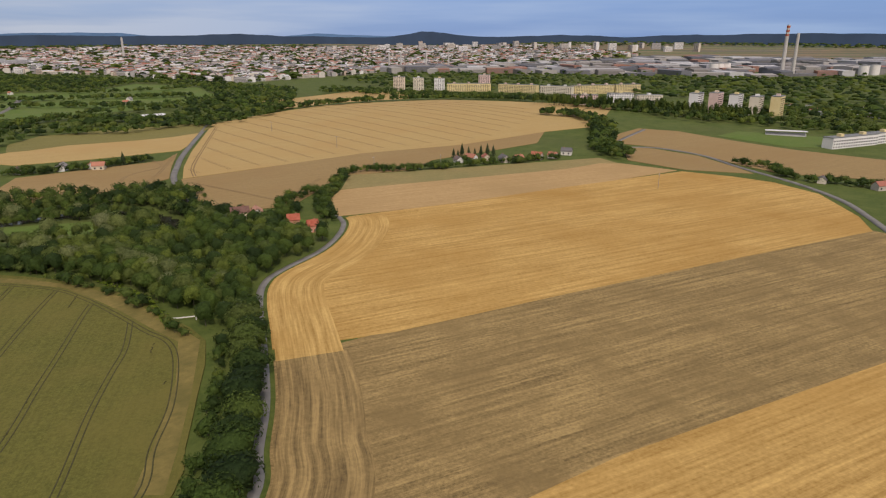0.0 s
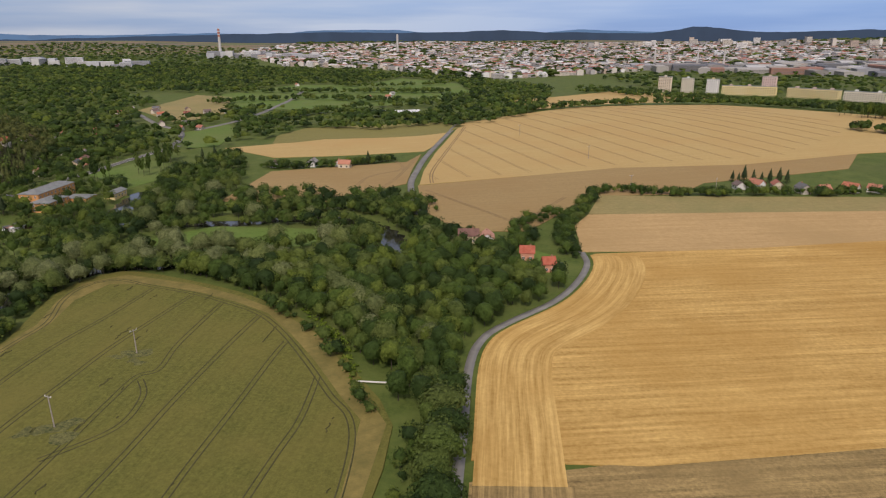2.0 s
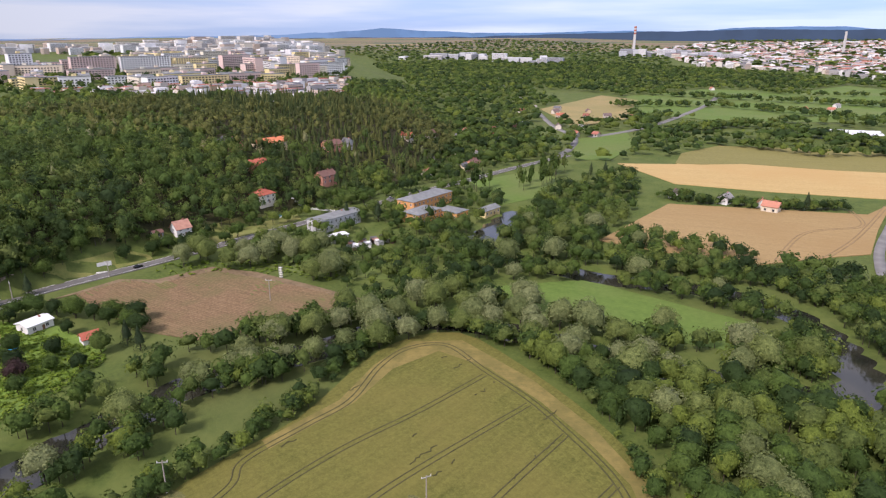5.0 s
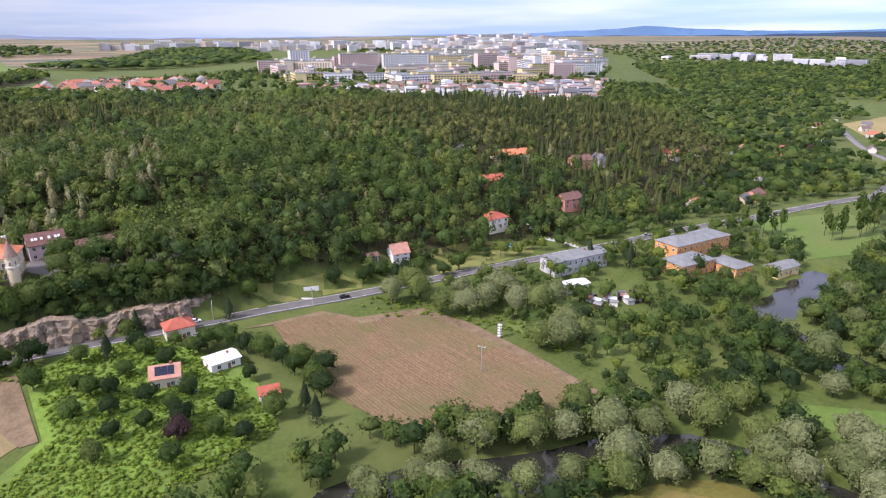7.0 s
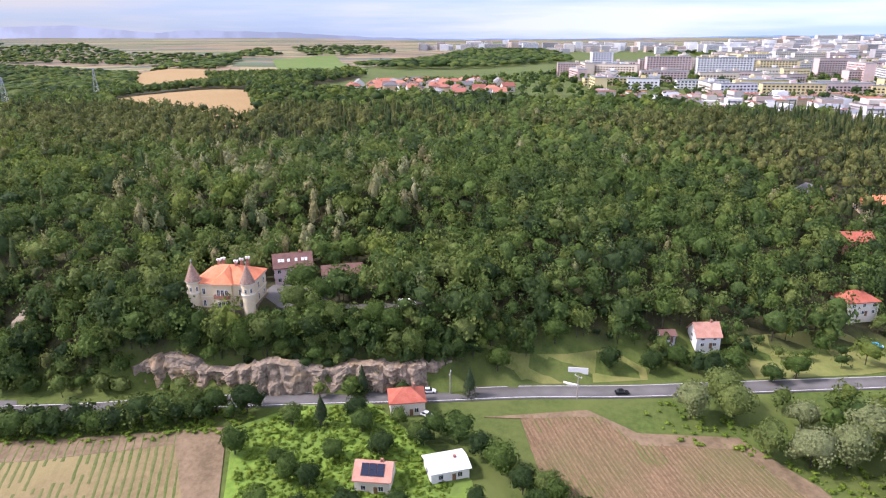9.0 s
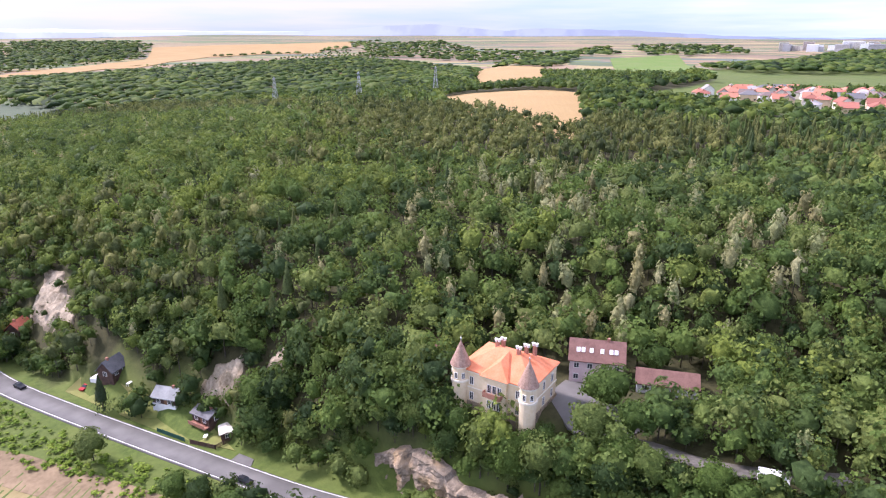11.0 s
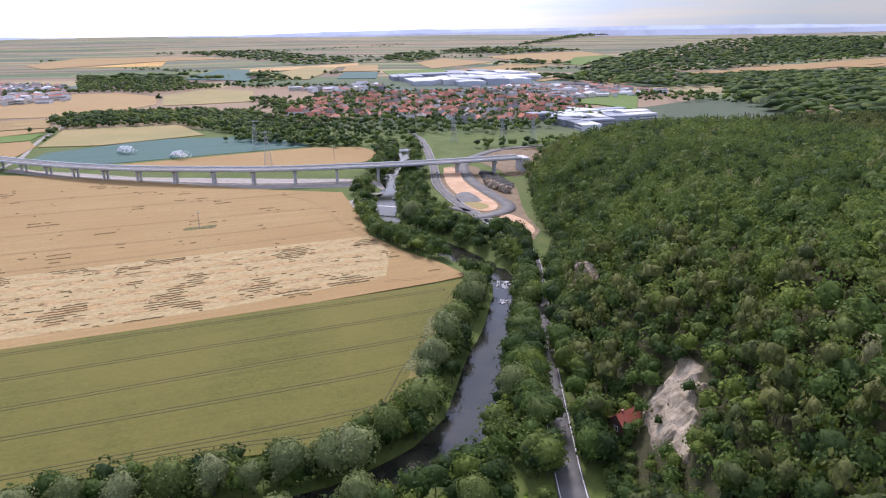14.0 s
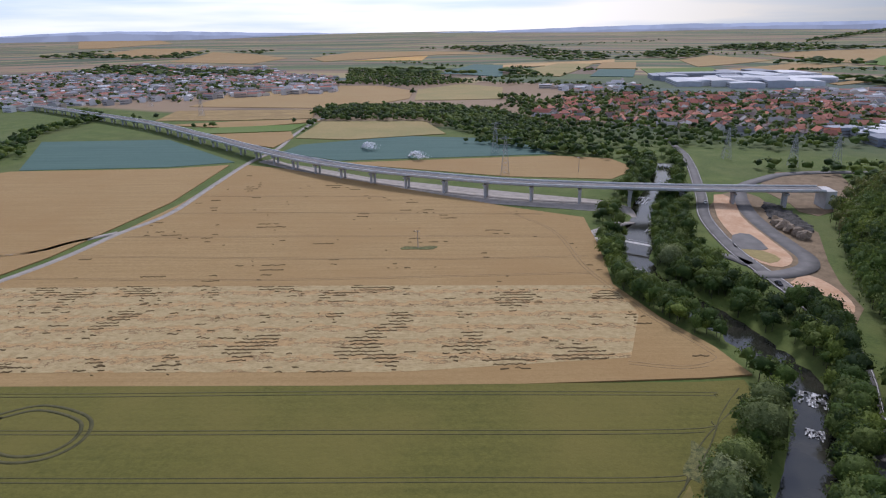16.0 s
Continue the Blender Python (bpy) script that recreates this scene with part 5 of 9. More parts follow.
def plant(root, x, y, h, w=1.0, turn=0.0, first=False):
    z = float(land(np.array([x]), np.array([y]))[0])
    m = pose(x, y, z - 0.1, 0, 0, turn) @ Matrix.Diagonal((h * w, h * w, h, 1))
    if first:
        root.matrix_basis = m
        return root
    r = copy_thing(root, Matrix())
    r.matrix_basis = m
    return r


def plant_all(roots, places, low, high, wl, wh, seed):
    gen = np.random.default_rng(seed)
    for i, (x, y) in enumerate(places):
        k = i % len(roots)
        plant(roots[k], x, y, gen.uniform(low, high), gen.uniform(wl, wh), gen.uniform(0, 360), first=i < len(roots) and roots[k].matrix_basis == Matrix())


willows = [tree_kind("willow", "willow", OWN_WILLOW, 820, 0.026, 70 + i, 0.98, "large grey-green willow with a broad billowing crown") for i in range(4)]
spots = clear(along(RIVER[3:34], 9, 24, 71), [RIVER_LINE, ROAD_LINE], gap=6.5)
kept = []
for p in spots:
    if all(np.hypot(*(p - q)) > 8.0 for q in kept):
        kept.append(p)
extra = [(-112, 262), (-100, 272), (-258, 318), (-240, 330), (-215, 332), (-190, 352), (-178, 372), (-150, 392), (-300, 345), (-318, 356), (-285, 200), (-276, 175), (-300, 232), (-306, 262), (-278, 312), (-246, 308), (-295, -120), (-298, -150), (-304, -178), (-283, -77), (-268, -70), (-408, 232), (-402, 252), (-396, 268), (-340, 392), (-362, 408), (-330, 405), (-315, -62), (-330, 430), (-300, 432)]
kept = [p for p in kept if not within(p[:1], p[1:2], [(-250, 60), (-250, 90), (-60, 90), (-60, 60)])[0]]
extra += [(-292, 296), (-284, 306), (-264, 318), (-250, 326), (-234, 318), (-218, 324), (-200, 326), (-180, 314), (-160, 306), (-144, 298), (-128, 286), (-124, 272), (-300, 310), (-276, 330), (-228, 334)]
extra += [(-296, -101), (-289, -89), (-277, -74), (-260, -66), (-251, -64), (-242, -60), (-232, -56), (-221, -53), (-210, -49), (-198, -45), (-288, -62), (-272, -50), (-258, -45), (-244, -40), (-228, -35), (-212, -30), (-296, -128), (-299, -142), (-300, -160), (-304, -190)]
extra += [(-298, 218), (-299, 230), (-298, 244), (-299, 256), (-298, 268), (-296, 280), (-284, 216), (-282, 228), (-280, 262), (-276, 304), (-268, 326), (-300, 292)]
extra += [(-292, 198), (-291, 212), (-287, 226), (-280, 237), (-280, 249), (-275, 260), (-274, 272), (-274, 285), (-268, 292), (-269, 307), (-268, 320)]
extra += [(-400, 222), (-402, 234), (-388, 240), (-386, 250), (-387, 259), (-381, 270), (-379, 278), (-383, 286), (-352, 268), (-350, 276), (-354, 286), (-362, 282), (-270, 300), (-252, 316), (-228, 308), (-206, 316), (-186, 306), (-170, 318), (-152, 300), (-136, 290), (-118, 280), (-222, 352), (-196, 362)]
plant_all(willows, extra + kept[:16], 9.5, 15, 0.85, 1.12, 72)
broads = [tree_kind("tree", "round", OWN_BROAD, 700, 0.028, 80 + i, 1.0, "leafy broad-leaved tree with a dense dark green crown") for i in range(4)]
row = lane_edge(90, 252, -4.8)[::1]
row = [(x + 1.2 * math.sin(i * 2.1), y) for i, (x, y) in enumerate(np.column_stack([np.interp(np.arange(96, 246, 9.4), [q[1] for q in row], [q[0] for q in row]), np.arange(96, 246, 9.4)]))]
yard = [(-402, 101), (-408, 108), (-398, 92), (-414, 118), (-392, 60), (-395, 48), (-390, 72), (-392, 84), (-438, 100), (-432, 122), (-426, 130), (-440, 76), (-432, 66), (-420, 58), (-340, 128), (-330, 150), (-322, 160), (-352, 168), (-334, 162), (-345, 178), (-328, 176), (-318, 168), (-376, 152), (-372, 148), (-368, 172), (-360, 184), (-350, 190), (-336, 190), (-428, 178), (-424, 182), (-340, -6), (-346, 24), (-424, 232), (-426, 250), (-430, 258), (-436, 345), (-446, 372), (-440, 410), (-412, 412), (-392, 372), (-390, 350), (-372, 330), (-388, 300), (-405, 345), (-455, 330), (-462, 352), (-470, 374), (-106, 384), (-100, 398), (-140, 400), (-132, 410)]
yard += [(-371, 166), (-366, 172), (-360, 178), (-352, 182), (-345, 178), (-342, 188), (-358, 186), (-350, 192), (-410, 165), (-423, 200), (-425, 213), (-431, 222), (-350, 126), (-356, 115), (-358, 102), (-372, 150), (-376, 159), (-379, 141), (-364, 158), (-330, 140), (-338, 146), (-326, 132), (-344, 138), (-366, 140), (-374, 132)]
yard += [(-356, 49), (-358, 55), (-358, 60), (-361, 65), (-364, 70), (-367, 76), (-370, 81), (-373, 88), (-376, 96), (-352, 40), (-349, 30)]
yard += [(-392, 70), (-394, 76), (-393, 82), (-396, 90), (-397, 96), (-399, 101), (-401, 108), (-402, 114), (-404, 120), (-405, 126), (-405, 132), (-403, 139), (-404, 145), (-407, 152), (-410, 157), (-390, 62), (-391, 56)]
herb_trees = [(-352, 120), (-362, 128), (-340, 118), (-372, 112), (-380, 128), (-345, 150), (-316, 130), (-310, 150)]
plant_all(broads, row, 12.5, 14.5, 1.1, 1.24, 81)
plant_all(broads, [tuple(p) for p in spare(np.array(yard + herb_trees, float), [(-364, 158), (-356, 141.5), (-388, 141), (-340, 174), (-404, 84), (-400, 72), (-408, 90)], 8.5)], 6.5, 10.5, 0.9, 1.15, 82)
plant_all(broads, [(-415, 98), (-376, 15), (-379, 20), (-373, 19), (-398, 108)], 10.5, 12.5, 1.0, 1.15, 84)
plant_all(broads, [(-391, 66), (-391.5, 73), (-391, 80), (-392, 87), (-394, 94)], 12.5, 14.5, 0.7, 0.85, 83)
spruces = [tree_kind("spruce", "conifer", OWN_PINE, 520, 0.03, 90 + i, 0.62, "dark green spruce with a pointed crown") for i in range(3)]
plant_all(spruces, [(-398, 158), (-392, 126), (-374, 120), (-352, -28), (-426, 322), (-430, 336), (-420, 340), (-330, 185), (-322, 188), (-288, 580), (14, 604), (18, 612), (24, 606), (30, 610), (36, 614), (42, 612), (48, 618), (10, 612), (-440, 560), (-446, 550)], 9, 14, 0.85, 1.05, 91)
plums = tree_kind("purple_tree", "round", PURPLE_LEAF, 700, 0.028, 95, 1.1, "dark purple-leaved plum tree in a meadow garden")
plant(plums, -322, 150, 8, 1.1, 20, True)


# ---- houses ----
def box(bm, x0, x1, y0, y1, z0, z1):
    v = [bm.verts.new(p) for p in ((x0, y0, z0), (x1, y0, z0), (x1, y1, z0), (x0, y1, z0), (x0, y0, z1), (x1, y0, z1), (x1, y1, z1), (x0, y1, z1))]
    for f in ((3, 2, 1, 0), (4, 5, 6, 7), (0, 1, 5, 4), (1, 2, 6, 5), (2, 3, 7, 6), (3, 0, 4, 7)):
        bm.faces.new([v[i] for i in f])


def boxed(*sizes):
    bm = bmesh.new()
    for s in sizes:
        box(bm, *s)
    return bm


def solid(points, faces):
    bm = bmesh.new()
    v = [bm.verts.new(p) for p in points]
    for f in faces:
        bm.faces.new([v[i] for i in f])
    bmesh.ops.recalc_face_normals(bm, faces=bm.faces)
    return bm


def gable_walls(w, d, h, rise):
    a, b = w / 2, d / 2
    p = [(-a, -b, -2.5), (a, -b, -2.5), (a, b, -2.5), (-a, b, -2.5), (-a, -b, h), (a, -b, h), (a, b, h), (-a, b, h), (-a, 0, h + rise), (a, 0, h + rise)]
    return solid(p, [(0, 1, 5, 4), (2, 3, 7, 6), (1, 2, 6, 9, 5), (3, 0, 4, 8, 7), (3, 2, 1, 0), (4, 5, 9, 8), (6, 7, 8, 9)])


def gable_roof(w, d, h, rise, over=0.5, thick=0.25):
    a, b = w / 2 + over, d / 2 + over
    drop = over * rise / (d / 2)
    p = []
    for lift in (0.05, 0.05 + thick):
        p += [(-a, -b, h - drop + lift), (a, -b, h - drop + lift), (a, 0, h + rise + lift), (-a, 0, h + rise + lift), (a, b, h - drop + lift), (-a, b, h - drop + lift)]
    return solid(p, [(0, 1, 2, 3), (3, 2, 4, 5), (6, 9, 8, 7), (9, 11, 10, 8), (0, 6, 7, 1), (5, 4, 10, 11), (1, 7, 8, 2), (2, 8, 10, 4), (0, 3, 9, 6), (3, 5, 11, 9)])


def hip_roof(w, d, h, rise, over=0.5, ridge=None):
    a, b = w / 2 + over, d / 2 + over
    r = max(0.2, (w - d) / 2 if ridge is None else ridge / 2)
    p = [(-a, -b, h), (a, -b, h), (a, b, h), (-a, b, h), (-a, -b, h + 0.25), (a, -b, h + 0.25), (a, b, h + 0.25), (-a, b, h + 0.25), (-r, 0, h + rise), (r, 0, h + rise)]
    return solid(p, [(3, 2, 1, 0), (0, 1, 5, 4), (1, 2, 6, 5), (2, 3, 7, 6), (3, 0, 4, 7), (4, 5, 9, 8), (6, 7, 8, 9), (5, 6, 9), (7, 4, 8)])


FRAME_WHITE = plain("white_window_frame", (0.65, 0.64, 0.6), (0.75, 0.74, 0.71), 1.0)


def window_at(root, x, y, z, side, w=1.1, h=1.4, pane=True):
    """A framed window on a wall: side 0 front (-y), 1 right (+x), 2 back (+y), 3 left (-x)."""
    f = part("window", boxed((-w / 2, w / 2, -0.12, 0.06, 0, 0.1), (-w / 2, w / 2, -0.12, 0.06, h - 0.1, h), (-w / 2, -w / 2 + 0.1, -0.12, 0.06, 0.1, h - 0.1), (w / 2 - 0.1, w / 2, -0.12, 0.06, 0.1, h - 0.1), (-0.04, 0.04, -0.1, 0.04, 0.1, h - 0.1)), FRAME_WHITE, root)
    f.matrix_local = pose(x, y, z, 0, 0, (0, 90, 180, 270)[side])
    g = part("pane", boxed((-w / 2 + 0.1, w / 2 - 0.1, -0.05, 0.05, 0.1, h - 0.1)), GLASS, f, "dark window glass")
    return f


def house(name, x, y, turn, w, d, h, rise, wall, roof, label, shape="gable", windows=3, storeys=1, chimney=True, z=None, group="", category="house", door=True, ends=1):
    root = new(name)
    zz = float(land(np.array([x]), np.array([y]))[0]) if z is None else z
    root.matrix_basis = pose(x, y, zz, 0, 0, turn)
    tagged(root, label, category, group)
    if shape == "gable":
        part("wall", gable_walls(w, d, h, rise), wall, root)
        part("roof", gable_roof(w, d, h, rise), roof, root)
    elif shape == "hip":
        part("wall", boxed((-w / 2, w / 2, -d / 2, d / 2, -2.5, h)), wall, root)
        part("roof", hip_roof(w, d, h, rise), roof, root)
    else:
        part("wall", boxed((-w / 2, w / 2, -d / 2, d / 2, -2.5, h)), wall, root)
        part("roof", boxed((-w / 2 - 0.3, w / 2 + 0.3, -d / 2 - 0.3, d / 2 + 0.3, h, h + 0.35)), roof, root)
    if chimney:
        part("chimney", boxed((w * 0.18, w * 0.18 + 0.7, -0.35, 0.35, h, h + rise + 0.9)), BRICK, root)
    each = h / storeys
    for s in range(storeys):
        for i in range(windows):
            px = -w / 2 + w * (i + 0.5) / windows
            window_at(root, px, -d / 2, s * each + 0.9, 0, min(1.3, w / windows * 0.6), min(1.5, each * 0.55))
            window_at(root, px, d / 2, s * each + 0.9, 2, min(1.3, w / windows * 0.6), min(1.5, each * 0.55))
        for i in range(ends):
            py = -d / 2 + d * (i + 0.5) / ends
            window_at(root, w / 2, py, s * each + 0.9, 1, min(1.3, d / ends * 0.5), min(1.5, each * 0.55))
            window_at(root, -w / 2, py, s * each + 0.9, 3, min(1.3, d / ends * 0.5), min(1.5, each * 0.55))
    if door:
        dr = part("door", boxed((-0.5, 0.5, -0.1, 0.05, 0, 2.05)), DOOR_WOOD, root)
        dr.matrix_local = pose(w * 0.1 if windows > 1 else w * 0.25, -d / 2, 0, 0, 0, 0)
    return root


CREAM = plain("cream_plaster", (0.58, 0.47, 0.30), (0.68, 0.58, 0.41), 0.25)
PALE_CREAM = plain("pale_plaster", (0.62, 0.56, 0.45), (0.72, 0.67, 0.57), 0.3)
WHITE_PLASTER = plain("white_plaster", (0.66, 0.65, 0.62), (0.78, 0.77, 0.74), 0.3)
PINK = plain("pink_plaster", (0.52, 0.40, 0.40), (0.62, 0.50, 0.50), 0.3)
ROSE = plain("rose_plaster", (0.55, 0.24, 0.16), (0.64, 0.33, 0.24), 0.3)
ORANGE = plain("orange_plaster", (0.60, 0.29, 0.10), (0.68, 0.37, 0.16), 0.3)
YELLOW = plain("yellow_plaster", (0.66, 0.52, 0.22), (0.74, 0.61, 0.32), 0.3)
GREY_WALL = plain("grey_plaster", (0.46, 0.46, 0.46), (0.56, 0.56, 0.57), 0.3)
DARK_WOOD = plain("dark_stained_boards", (0.05, 0.03, 0.025), (0.10, 0.06, 0.045), 1.0)
DOOR_WOOD = plain("brown_door_wood", (0.16, 0.09, 0.05), (0.24, 0.14, 0.08), 1.0)
BRICK = plain("red_brick", (0.28, 0.12, 0.08), (0.38, 0.2, 0.14), 1.2)
RED_ROOF = plain("red_roof_tile", (0.33, 0.085, 0.05), (0.43, 0.14, 0.09), 0.5)
ORANGE_ROOF = plain("orange_roof_tile", (0.55, 0.17, 0.075), (0.63, 0.24, 0.125), 0.4)
BROWN_ROOF = plain("brown_roof_tile", (0.13, 0.072, 0.058), (0.20, 0.112, 0.09), 0.5)
CLAY_ROOF = plain("clay_roof_tile", (0.40, 0.20, 0.14), (0.50, 0.28, 0.20), 0.5)
GREY_ROOF = plain("grey_sheet_roof", (0.15, 0.16, 0.155), (0.23, 0.24, 0.235), 0.3, 0.6)
DARK_ROOF = plain("dark_felt_roof", (0.10, 0.10, 0.105), (0.17, 0.165, 0.165), 0.5)
WHITE_ROOF = plain("white_sheet_roof", (0.66, 0.67, 0.68), (0.78, 0.79, 0.8), 0.3, 0.5)
PANEL = Mat("solar_panel_glass", 0.2).base((0.02, 0.025, 0.045)).m
BLUE_WATER = Mat("pool_water", 0.05).base((0.03, 0.30, 0.50)).m
STEEL = plain("galvanised_steel", (0.35, 0.36, 0.36), (0.5, 0.5, 0.5), 2.0, 0.5, metal=0.5)
POLE_WOOD = plain("grey_pole_timber", (0.25, 0.22, 0.19), (0.38, 0.34, 0.3), 2.0)
RUBBER = plain("black_rubber", (0.015, 0.015, 0.015), (0.03, 0.03, 0.03), 3.0)

solar = house("house", -356, 141.5, 96, 8.8, 7.6, 3.9, 2.8, PALE_CREAM, CLAY_ROOF, "cream house with clay tile roof and solar panels", windows=2)
for i in range(3):
    for j in range(2):
        p = part("solar_panel", boxed((-2.9 + i * 1.95, -1.05 + i * 1.95, -0.8 + j * 1.6 - 0.75, 0.75 + j * 1.6 - 0.75, 0, 0.12)), PANEL, solar, "dark blue solar panel")
        p.matrix_local = pose(0, -1.95, 5.6, math.degrees(math.atan2(2.8, 3.8)), 0, 0)
house("house", -364, 158, 118, 10, 7.5, 3.0, 0.9, WHITE_PLASTER, WHITE_ROOF, "low house with a white sheet roof among trees", windows=2)
house("house", -388, 141, 110, 10, 8, 4.2, 3.0, PALE_CREAM, RED_ROOF, "roadside house with a bright red roof", "hip", windows=2)
house("shed", -340, 174, 100, 6, 5, 2.6, 1.6, WHITE_PLASTER, RED_ROOF, "small shed with a red roof", windows=1, category="shed", chimney=False)
house("house", -445, 232, 105, 8.4, 7.6, 4.4, 3.6, WHITE_PLASTER, CLAY_ROOF, "white steep-roofed house above the road", windows=2, storeys=2)
house("shed", -441, 219, 105, 5, 4, 2.6, 1.2, GREY_WALL, BROWN_ROOF, "small garden shed beside the white house", windows=1, category="shed", chimney=False)
house("villa", -479, 290, 112, 12.5, 9.5, 5.4, 3.4, PALE_CREAM, RED_ROOF, "cream villa with a red hipped roof", "hip", windows=3, storeys=2)
house("school_building", -436, 384, 108, 40, 14, 7.0, 2.6, ORANGE, GREY_ROOF, "orange school with grey sheet roof", "hip", windows=10, storeys=2, chimney=False, category="school", ends=3)
house("school_wing", -412, 366, 108, 22, 13, 6.0, 2.2, ORANGE, GREY_ROOF, "orange school wing with grey sheet roof", "hip", windows=6, storeys=2, chimney=False, category="school", ends=2)
house("school_wing", -408, 386, 18, 16, 12, 4.2, 1.8, ORANGE, GREY_ROOF, "low orange school wing with grey roof", "hip", windows=5, chimney=False, category="school", ends=2)
house("apartment_house", -424, 313, 107, 32, 11, 6.6, 1.2, GREY_WALL, GREY_ROOF, "long grey two-storey house with shallow roof", windows=9, storeys=2, category="house", ends=2)
house("yellow_hut", -400, 408, 107, 16, 8, 3.6, 1.6, YELLOW, GREY_ROOF, "yellow outbuilding with grey roof beside a weir", windows=4, chimney=False, category="outbuilding")
house("white_shed", -402, 303, 107, 13, 7, 2.8, 0.8, WHITE_PLASTER, WHITE_ROOF, "open shed with a white roof", windows=2, category="shed", chimney=False)
house("house", -508, 346, 110, 14, 9, 5.5, 3.0, ROSE, BROWN_ROOF, "rose house among trees above the road", windows=3, storeys=2)
for hx, hy, ht, hw, wall, roof, text in ((-558, 296, 20, 15, ROSE, DARK_ROOF, "brick-red house with dark roof in the forest"), (-558, 325, 100, 24, CREAM, ORANGE_ROOF, "long house with an orange tile roof in the forest"), (-560, 376, 100, 14, ROSE, BROWN_ROOF, "pink house with brown roof on the wooded slope"), (-566, 393, 10, 9, GREY_WALL, DARK_ROOF, "grey house on the wooded slope"), (-517, 300, 100, 13, ROSE, RED_ROOF, "house with a pink-red roof among trees"), (-525, 489, 120, 13, ROSE, BROWN_ROOF, "dark red house by the valley road"), (-512, 470, 120, 11, CREAM, DARK_ROOF, "orange-brown house by the valley road"), (-661, 563, 60, 11, WHITE_PLASTER, DARK_ROOF, "white house among trees"), (-640, 520, 100, 12, PALE_CREAM, BROWN_ROOF, "cream house on the wooded slope"), (-600, 470, 30, 11, PALE_CREAM, RED_ROOF, "house with red roof among trees"), (-690, 684, 120, 22, DARK_WOOD, WHITE_ROOF, "dark hall with a white curved roof"), (-889, 590, 120, 30, WHITE_PLASTER, WHITE_ROOF, "low white hall on the hilltop"), (-948, 648, 60, 16, WHITE_PLASTER, DARK_ROOF, "white villa on the hilltop"), (-940, 668, 150, 14, WHITE_PLASTER, RED_ROOF, "white house with red roof on the hilltop"), (-905, 676, 20, 10, CREAM, RED_ROOF, "cream gabled house on the hilltop"), (-129, 399, 20, 11, CREAM, BROWN_ROOF, "cream farmhouse beside the river wood"), (-118, 398, 110, 10, WHITE_PLASTER, CLAY_ROOF, "low white outbuilding beside the farmhouse"), (-91, 381, 15, 7, ROSE, RED_ROOF, "small brick hut with red roof"), (-77, 368, 30, 6, ROSE, RED_ROOF, "low red-roofed hut by the lane")):
    house("house", hx, hy, ht, hw, min(hw * 0.75, 11), 4.6, 2.8, wall, roof, text, windows=max(2, int(hw / 5)), group="scattered houses")

cabin_a = house("cabin", -360, -38, 25, 6.4, 5.4, 2.6, 2.8, DARK_WOOD, DARK_ROOF, "dark timber cabin with white terrace below", windows=2, category="cabin", group="weekend cabins")
part("terrace", boxed((-4, 4, -5.2, -2.9, -1.6, -0.2)), WHITE_PLASTER, cabin_a, "white terrace wall")
cabin_b = house("cabin", -365, -13, 115, 7.4, 5.6, 2.7, 1.9, DARK_WOOD, GREY_ROOF, "dark timber cabin with grey roof and white plinth", windows=2, category="cabin", group="weekend cabins")
part("plinth", boxed((-3.85, 3.85, -2.95, 2.95, -2.5, 0.7)), WHITE_PLASTER, cabin_b, "white plinth")
cabin_c = house("cabin", -368, 2, 100, 6.6, 5.2, 2.7, 1.0, DARK_WOOD, DARK_ROOF, "reddish timber cabin with a veranda", windows=2, category="cabin", group="weekend cabins")
part("veranda", boxed((-3.3, 3.3, -4.2, -2.6, 0.0, 0.25), (-3.3, 3.3, -4.2, -4.1, 0.25, 1.1)), BRICK, cabin_c, "red veranda rail")
house("shed", -368.5, 10.5, 62, 4, 3.4, 2.2, 0.4, DARK_WOOD, PALE_CREAM, "dark shed with a pale flat roof", windows=1, category="shed", chimney=False)
house("cabin", -352, -93, 40, 7, 5.5, 3.0, 2.6, DARK_WOOD, RED_ROOF, "small cabin with dark red roof below a cliff", windows=2, category="cabin", group="weekend cabins", z=6.5)


house("gate_lodge", -412, 51, 30, 7, 4.5, 2.4, 1.2, GREY_WALL, BROWN_ROOF, "old low shed half hidden by trees beside the castle villa", windows=1, category="shed", chimney=False, z=24.0)


def board_fence(x0, y0, x1, y1, h, material, label):
    """A board fence: posts, two rails, upright boards."""
    n = max(2, int(math.hypot(x1 - x0, y1 - y0) / 2.0))
    root = new("garden_fence")
    tagged(root, label, "fence", "garden fences")
    root.matrix_basis = pose(x0, y0, 0)
    for k in range(n + 1):
        u = k / n
        z = float(land(np.array([x0 + (x1 - x0) * u]), np.array([y0 + (y1 - y0) * u]))[0])
        p = part("post", boxed((-0.06, 0.06, -0.06, 0.06, -0.4, h + 0.1)), material, root)
        p.matrix_local = pose((x1 - x0) * u, (y1 - y0) * u, z)
        if k < n:
            for j in range(8):
                b = part("board", boxed((-0.11, 0.11, -0.015, 0.015, 0.1, h)), material, root)
                v = (k + (j + 0.5) / 8) / n
                zb = float(land(np.array([x0 + (x1 - x0) * v]), np.array([y0 + (y1 - y0) * v]))[0])
                b.matrix_local = pose((x1 - x0) * v, (y1 - y0) * v, zb, 0, 0, math.degrees(math.atan2(y1 - y0, x1 - x0)))


